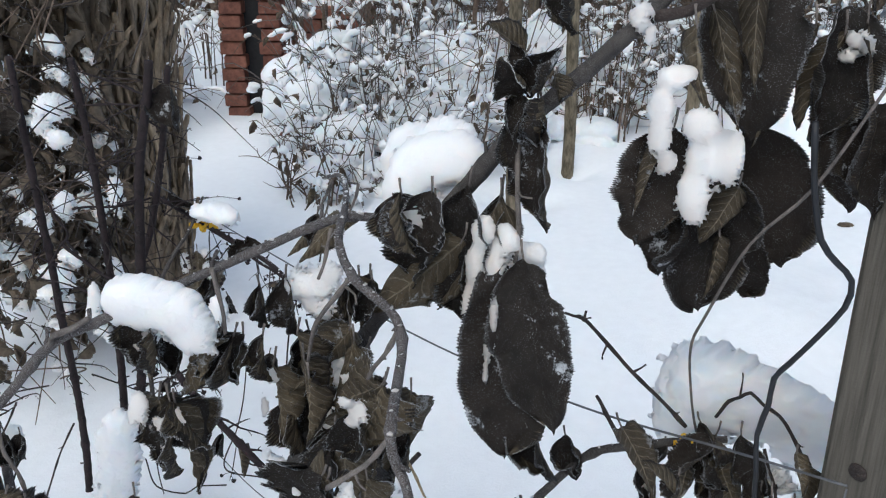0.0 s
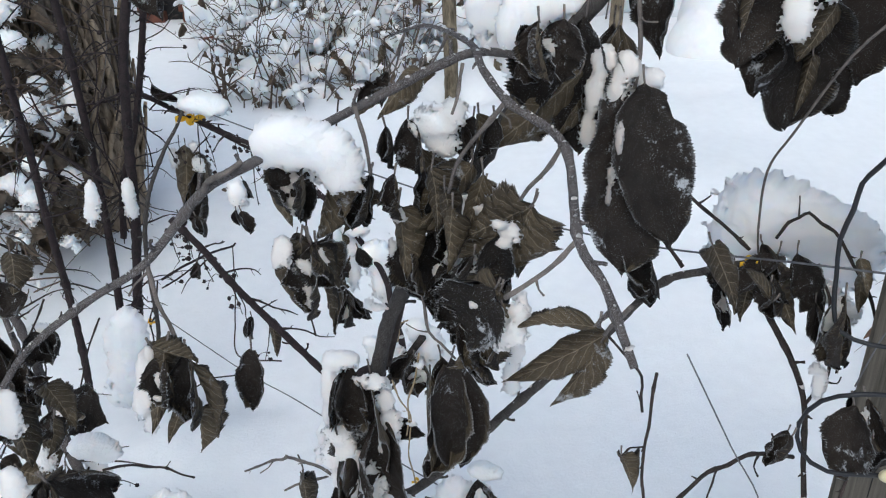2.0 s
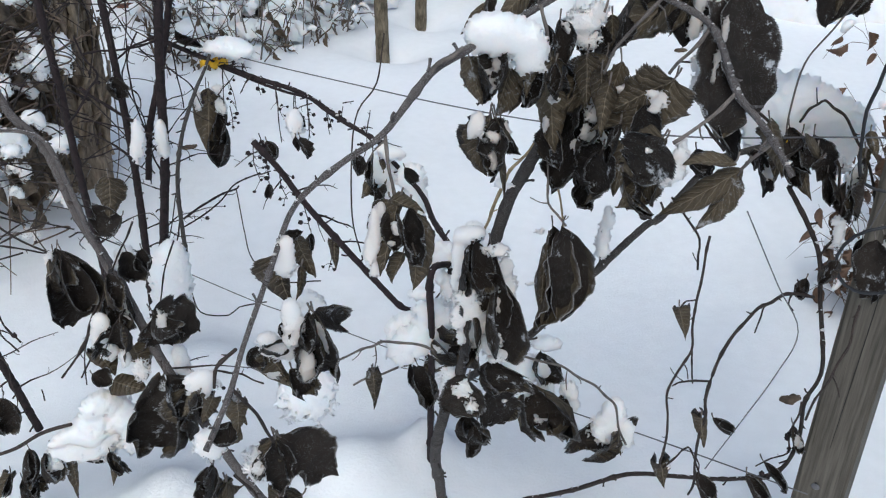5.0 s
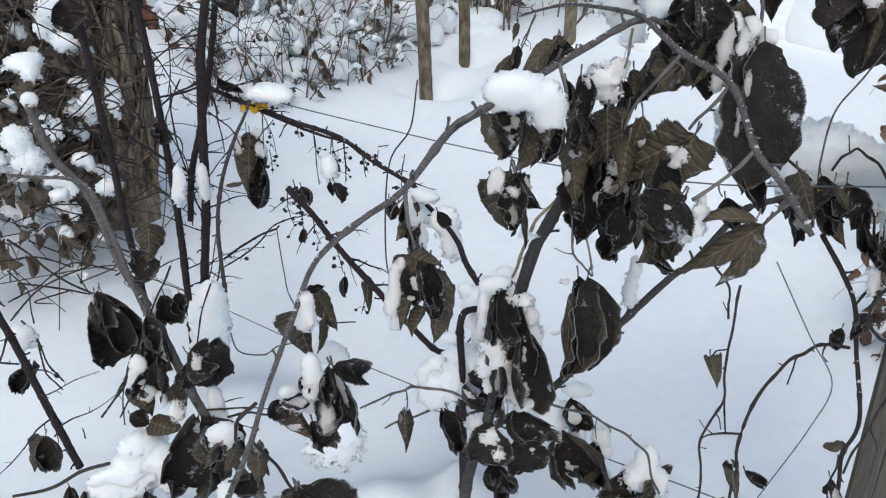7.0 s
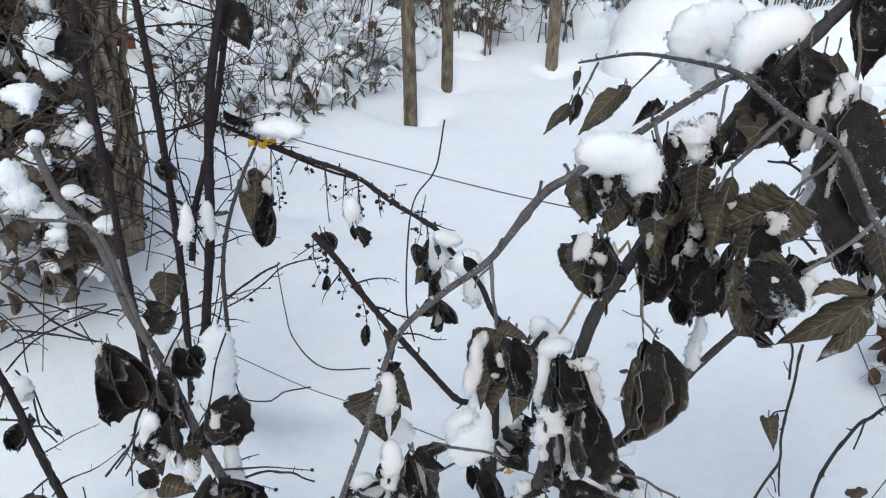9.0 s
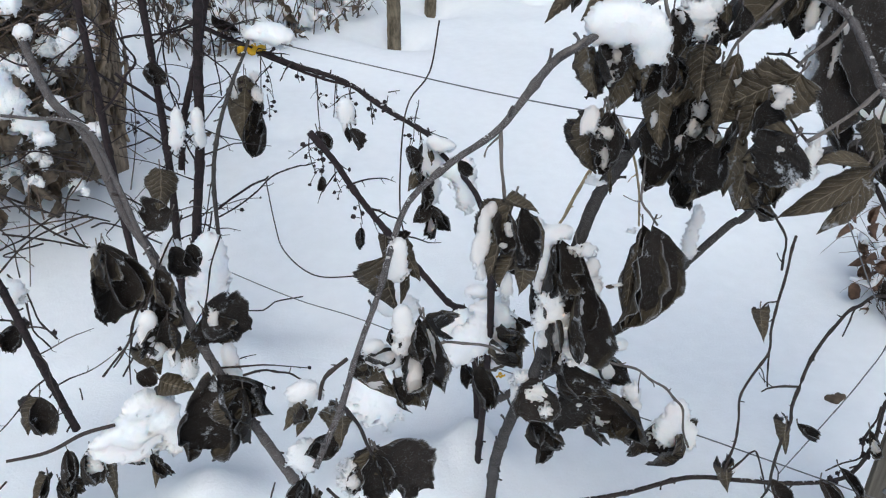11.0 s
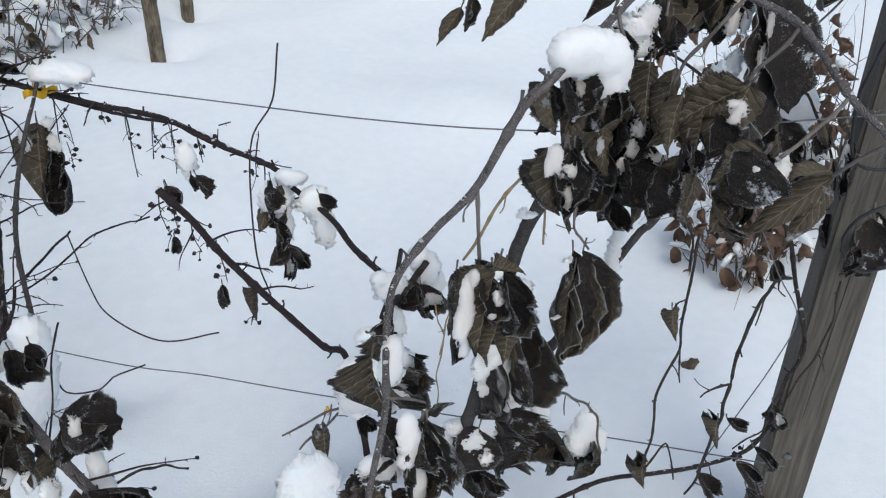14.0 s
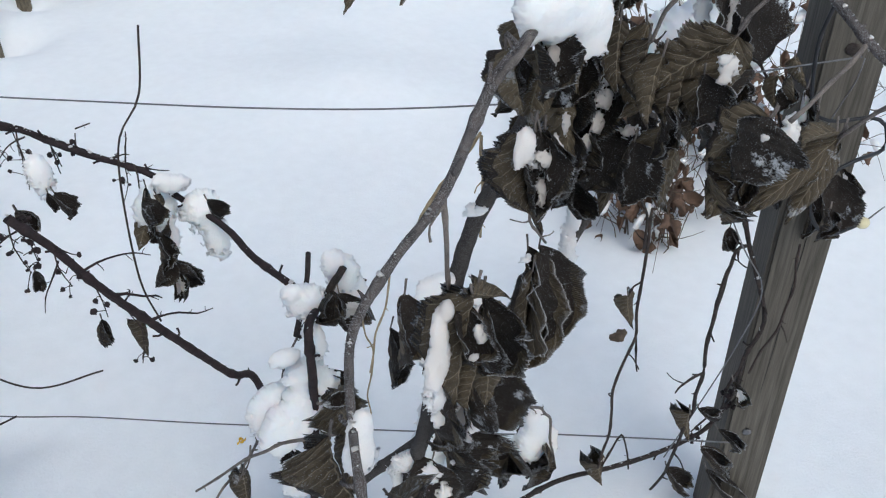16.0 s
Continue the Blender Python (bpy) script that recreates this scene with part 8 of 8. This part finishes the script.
leaf(front, (-0.49, 0.48, 0.526), (-0.489, 0.48, 0.472), 0.0303, -1, 0, 0.3, 0.5)
leaf(front, (-0.49, 0.48, 0.526), (-0.4749, 0.4984, 0.4979), 0.0244, -1, -34, 0.45, 0.65)
leaf(front, (-0.44, 0.46, 0.512), (-0.457, 0.46, 0.486), 0.0360, -1, 0, 0.3, 0.4)
leaf(front, (-0.44, 0.46, 0.512), (-0.4414, 0.4502, 0.4884), 0.0289, 1, -7, 0.45, 0.55)
leaf(front, (-0.448, 0.47, 0.562), (-0.46, 0.47, 0.529), 0.0176, 1, 0, 0.4, 0.5)
twigs('twig', [[(-0.666, 1, 0.417, 0.0018), (-0.701, 1, 0.367, 0.0016), (-0.726, 1, 0.33, 0.0013)], [(-0.69, 1, 0.386, 0.0012), (-0.707, 1, 0.294, 0.001)], [(-0.6, 1.05, 0.546, 0.0016), (-0.63, 1.05, 0.492, 0.0014), (-0.68, 1.02, 0.379, 0.0013)], [(-0.549, 1.1, 0.48, 0.0014), (-0.571, 1.08, 0.433, 0.0013), (-0.598, 1.04, 0.349, 0.0012)], [(-0.928, 1.3, 0.381, 0.0016), (-0.87, 1.3, 0.406, 0.0016), (-0.8, 1.3, 0.447, 0.0015), (-0.73, 1.3, 0.421, 0.0013)], [(-0.917, 1.35, 0.484, 0.002), (-0.853, 1.33, 0.42, 0.002), (-0.774, 1.3, 0.375, 0.0018)]], TWIG, front)
twigs('twig', [[(-0.864, 1.2, 0.357, 0.0014), (-0.852, 1.18, 0.313, 0.0014), (-0.825, 1.15, 0.294, 0.0016)], [(-0.775, 1.2, 0.474, 0.0013), (-0.761, 1.2, 0.429, 0.0011)], [(-0.915, 1.3, 0.446, 0.0013), (-0.889, 1.3, 0.398, 0.0012), (-0.888, 1.28, 0.342, 0.001)]], TWIG, front)
leaf(bush, (0.074, 0.6, 1.072), (0.085, 0.6, 0.973), 0.0434, 1, 0, 0.35, 0.4)
leaf(bush, (-0.26, 0.62, 0.721), (-0.266, 0.62, 0.651), 0.0339, 1, 0, 0.35, 0.4)
leaf(bush, (-0.169, 0.75, 0.569), (-0.168, 0.75, 0.487), 0.0361, 1, 0, 0.4, 0.4)
# leaves and snow on the rimed canes before the old trunk
leaf(front, (-0.722, 1.085, 0.498), (-0.727, 1.080, 0.356), 0.0931, 1, -11.4636, 0.5075, 0.35)
leaf(front, (-0.714, 1.080, 0.496), (-0.700, 1.080, 0.379), 0.0622, 1, 5.27423, 0.58, 0.35)
leaf(front, (-0.728, 1.085, 0.490), (-0.747, 1.080, 0.410), 0.0467, 1, -29.428, 0.58, 0.4)
snow([(-0.732, 1.070, 0.480, 0.0087, 0.0035, 0.0192), (-0.727, 1.070, 0.460, 0.0069, 0.0028, 0.0138)], 'wet snow clinging to a hanging leaf', rough=0.22)
leaf(front, (-0.619, 1.030, 0.631), (-0.628, 1.025, 0.568), 0.0475, -1, 0, 0.25, 0.3, shape="round")
leaf(front, (-0.611, 1.030, 0.566), (-0.653, 1.030, 0.539), 0.0479, 1, 17.582, 0.5075, 0.4)
leaf(front, (-0.587, 0.965, 0.436), (-0.521, 0.960, 0.391), 0.0781, 1, 16.5534, 0.3625, 0.3)
leaf(front, (-0.583, 0.962, 0.430), (-0.565, 0.960, 0.373), 0.0615, 1, 4.57074, 0.435, 0.4)
snow([(-0.574, 0.950, 0.428, 0.0079, 0.0031, 0.0216), (-0.573, 0.950, 0.405, 0.0059, 0.0024, 0.0119)], 'strip of wet snow on a dark leaf', rough=0.22)
leaf(front, (-0.614, 1.030, 0.507), (-0.612, 1.030, 0.451), 0.0508, 1, -0.0243918, 0.58, 0.5)
leaf(front, (-0.592, 1.030, 0.509), (-0.591, 1.030, 0.464), 0.0321, 1, -5.81476, 0.58, 0.5)
leaf(front, (-0.645, 1.020, 0.479), (-0.649, 1.020, 0.413), 0.0512, 1, -14.7911, 0.58, 0.4)
leaf(front, (-0.635, 1.030, 0.446), (-0.647, 1.030, 0.366), 0.0601, 1, -8.19684, 0.5075, 0.5)
leaf(front, (-0.640, 1.000, 0.403), (-0.639, 1.000, 0.345), 0.0632, 1, 10.1527, 0.58, 0.5)
leaf(front, (-0.686, 1.000, 0.354), (-0.661, 1.000, 0.304), 0.0650, -1, 13.2259, 0.58, 0.5)
leaf(front, (-0.662, 0.970, 0.316), (-0.613, 0.970, 0.287), 0.0551, -1, -4.99226, 0.5075, 0.5)
leaf(front, (-0.624, 0.980, 0.368), (-0.615, 0.980, 0.303), 0.0620, -1, 10.2968, 0.58, 0.5)
leaf(front, (-0.696, 1.000, 0.313), (-0.669, 1.000, 0.288), 0.0329, 1, 9.89633, 0.58, 0.5)
leaf(front, (-0.554, 0.930, 0.316), (-0.540, 0.930, 0.292), 0.0499, 1, 7.00548, 0.58, 0.5)
snow([(-0.666, 0.990, 0.410, 0.0139, 0.0084, 0.0199), (-0.672, 0.990, 0.385, 0.0122, 0.0073, 0.0223), (-0.662, 0.990, 0.357, 0.0164, 0.0098, 0.0144)], 'snow on curled leaves by the canes', rough=0.16)
snow([(-0.617, 0.960, 0.336, 0.0146, 0.0073, 0.0208), (-0.637, 0.960, 0.361, 0.0102, 0.0051, 0.0142)], 'wet snow clinging to curled leaves', rough=0.22)
snow([(-0.558, 0.970, 0.337, 0.0148, 0.0103, 0.0295), (-0.554, 0.970, 0.298, 0.0175, 0.0122, 0.0196)], 'snow lying on low stems', rough=0.14)
snow([(-0.622, 1.060, 0.485, 0.0178, 0.0107, 0.0178), (-0.634, 1.060, 0.467, 0.0099, 0.0059, 0.0099)], 'snow caught between the canes', rough=0.16)
snow([(-0.573, 1.300, 0.339, 0.0311, 0.0249, 0.0407), (-0.575, 1.300, 0.291, 0.0347, 0.0278, 0.0496), (-0.589, 1.300, 0.243, 0.0401, 0.0321, 0.0451), (-0.599, 1.300, 0.199, 0.0386, 0.0309, 0.0283), (-0.608, 1.300, 0.308, 0.0145, 0.0116, 0.0290)], 'column of snow heaped at the foot of the canes', rough=0.14)
leaf(front, (-0.518, 1.550, 0.702), (-0.468, 1.550, 0.664), 0.0290, 1, 5.90466, 0.725, 0.4)
snow([(-0.692, 1.000, 0.254, 0.0354, 0.0212, 0.0243), (-0.719, 1.000, 0.205, 0.0525, 0.0315, 0.0319), (-0.757, 1.000, 0.185, 0.0299, 0.0180, 0.0207), (-0.662, 1.000, 0.223, 0.0229, 0.0137, 0.0275), (-0.657, 1.000, 0.177, 0.0238, 0.0143, 0.0309), (-0.706, 1.000, 0.170, 0.0351, 0.0211, 0.0211)], 'soft snow lying on low twigs under the canes', rough=0.14)
# the withered leaf hanging by the yellow strip
leaf(canes, (-0.467, 1.510, 0.594), (-0.484, 1.510, 0.455), 0.0840, -1, 1.34699, 0.5075, 0.4)
leaf(canes, (-0.454, 1.530, 0.530), (-0.468, 1.530, 0.415), 0.0647, 1, 0.0835435, 0.5075, 0.4)
leaf(canes, (-0.444, 1.530, 0.547), (-0.448, 1.530, 0.461), 0.0493, 1, 27.3609, 0.58, 0.4)
snow([(-0.449, 1.510, 0.555, 0.0117, 0.0059, 0.0211), (-0.453, 1.510, 0.591, 0.0104, 0.0052, 0.0116), (-0.493, 1.510, 0.571, 0.0104, 0.0052, 0.0185)], 'wet snow clinging to a withered leaf', rough=0.2)

# ---- snow caps ----
snow([(0.004, 0.64, 1.017, 0.0345, 0.0276, 0.0224), (-0.016, 0.635, 0.998, 0.0216, 0.0173, 0.026), (0.023, 0.645, 1.022, 0.0199, 0.0159, 0.0173), (-0.028, 0.63, 0.993, 0.0112, 0.009, 0.0216)], 'thick rounded cap of snow lying on a dark cane')
snow([(0.32, 0.68, 0.699, 0.0177, 0.0142, 0.0133), (0.343, 0.67, 0.678, 0.0119, 0.0095, 0.0149)], 'snow hanging in the tangle by the post', rough=0.25)
snow([(-0.182, 1.235, 0.504, 0.0325, 0.026, 0.0387), (-0.173, 1.225, 0.46, 0.0142, 0.0114, 0.0315)], 'snow cap at the end of the tied cane', rough=0.15)
snow([(-0.133, 1.2, 0.501, 0.0312, 0.0249, 0.0312), (-0.124, 1.18, 0.46, 0.0205, 0.0164, 0.0347)], 'snow cap along the tied cane', rough=0.15)
snow([(-0.429, 1.5, 0.678, 0.0426, 0.0341, 0.0213), (-0.399, 1.48, 0.671, 0.0276, 0.0221, 0.017)], 'soft snow on the tied cane above the yellow strip', rough=0.15)
snow([(-0.336, 1.17, 0.634, 0.0163, 0.013, 0.0271)], 'snow on dry flower stalks', detail=3, rough=0.15)
snow([(-0.862, 1.85, 0.791, 0.0397, 0.0318, 0.0374), (-0.889, 1.85, 0.753, 0.0235, 0.0188, 0.0235), (-0.849, 1.84, 0.723, 0.0284, 0.0227, 0.0237)], 'round cap of snow on the vine-wrapped trunk')
snow([(-0.855, 1.5, 0.769, 0.039, 0.0312, 0.0195), (-0.837, 1.45, 0.763, 0.0171, 0.0137, 0.019)], 'snow on a vine stem')
snow([(-0.784, 1.2, 0.782, 0.013, 0.0104, 0.013)], 'snow on a cane stub', detail=3)
snow([(-0.888, 1.5, 0.572, 0.0247, 0.0197, 0.0267)], 'snow on tangled vines', rough=0.15)
snow([(-0.795, 1.7, 0.623, 0.0228, 0.0183, 0.0297)], 'snow on tangled vines', detail=3, rough=0.15)
snow([(-0.788, 1.95, 0.561, 0.0208, 0.0167, 0.0521)], 'snow against the trunk', detail=3, rough=0.15)
snow([(-0.598, 1.34, 0.57, 0.0128, 0.0102, 0.0353), (-0.607, 1.34, 0.543, 0.0109, 0.0087, 0.0217)], 'snow clot between canes', detail=3)
snow([(-0.566, 1.44, 0.531, 0.0137, 0.011, 0.0358), (-0.565, 1.44, 0.502, 0.0117, 0.0093, 0.0191)], 'snow clot on a cane', detail=3)
snow([(-0.823, 1.4, 0.542, 0.0198, 0.0158, 0.0139)], 'snow on tangled vines', detail=3, rough=0.15)
snow([(-0.888, 1.2, 0.362, 0.0257, 0.0116, 0.0257)], 'snow on leaves near the ground', detail=3)
snow([(-0.707, 1, 0.196, 0.0557, 0.0251, 0.0449), (-0.686, 1.02, 0.222, 0.0397, 0.0179, 0.0325), (-0.744, 1, 0.18, 0.045, 0.0202, 0.027)], 'rounded snow heap over low leaves', rough=0.15)
snow([(-0.774, 1.02, 0.138, 0.0276, 0.0124, 0.0276)], 'snow over low leaves', detail=3, rough=0.15)
snow([(-0.498, 0.46, 0.665, 0.0161, 0.0072, 0.0142)], 'snow cap on low leaves', detail=3, rough=0.15)
snow([(-0.499, 0.48, 0.577, 0.0185, 0.0083, 0.0185)], 'snow cap on low leaves', detail=3, rough=0.15)
snow([(-0.387, 0.7, 0.447, 0.0415, 0.0187, 0.0415)], 'snow cap on low leaves', rough=0.15)
snow([(-0.751, 1.5, 0.51, 0.0296, 0.0237, 0.019)], 'snow on tangled vines', detail=3)
snow([(-0.901, 1.5, 0.619, 0.03, 0.024, 0.0341), (-0.886, 1.5, 0.576, 0.0346, 0.0277, 0.0305)], 'snow on tangled vines')
snow([(-0.459, 0.47, 0.55, 0.0125, 0.0056, 0.0188)], 'snow on a hanging leaf', rough=0.25)
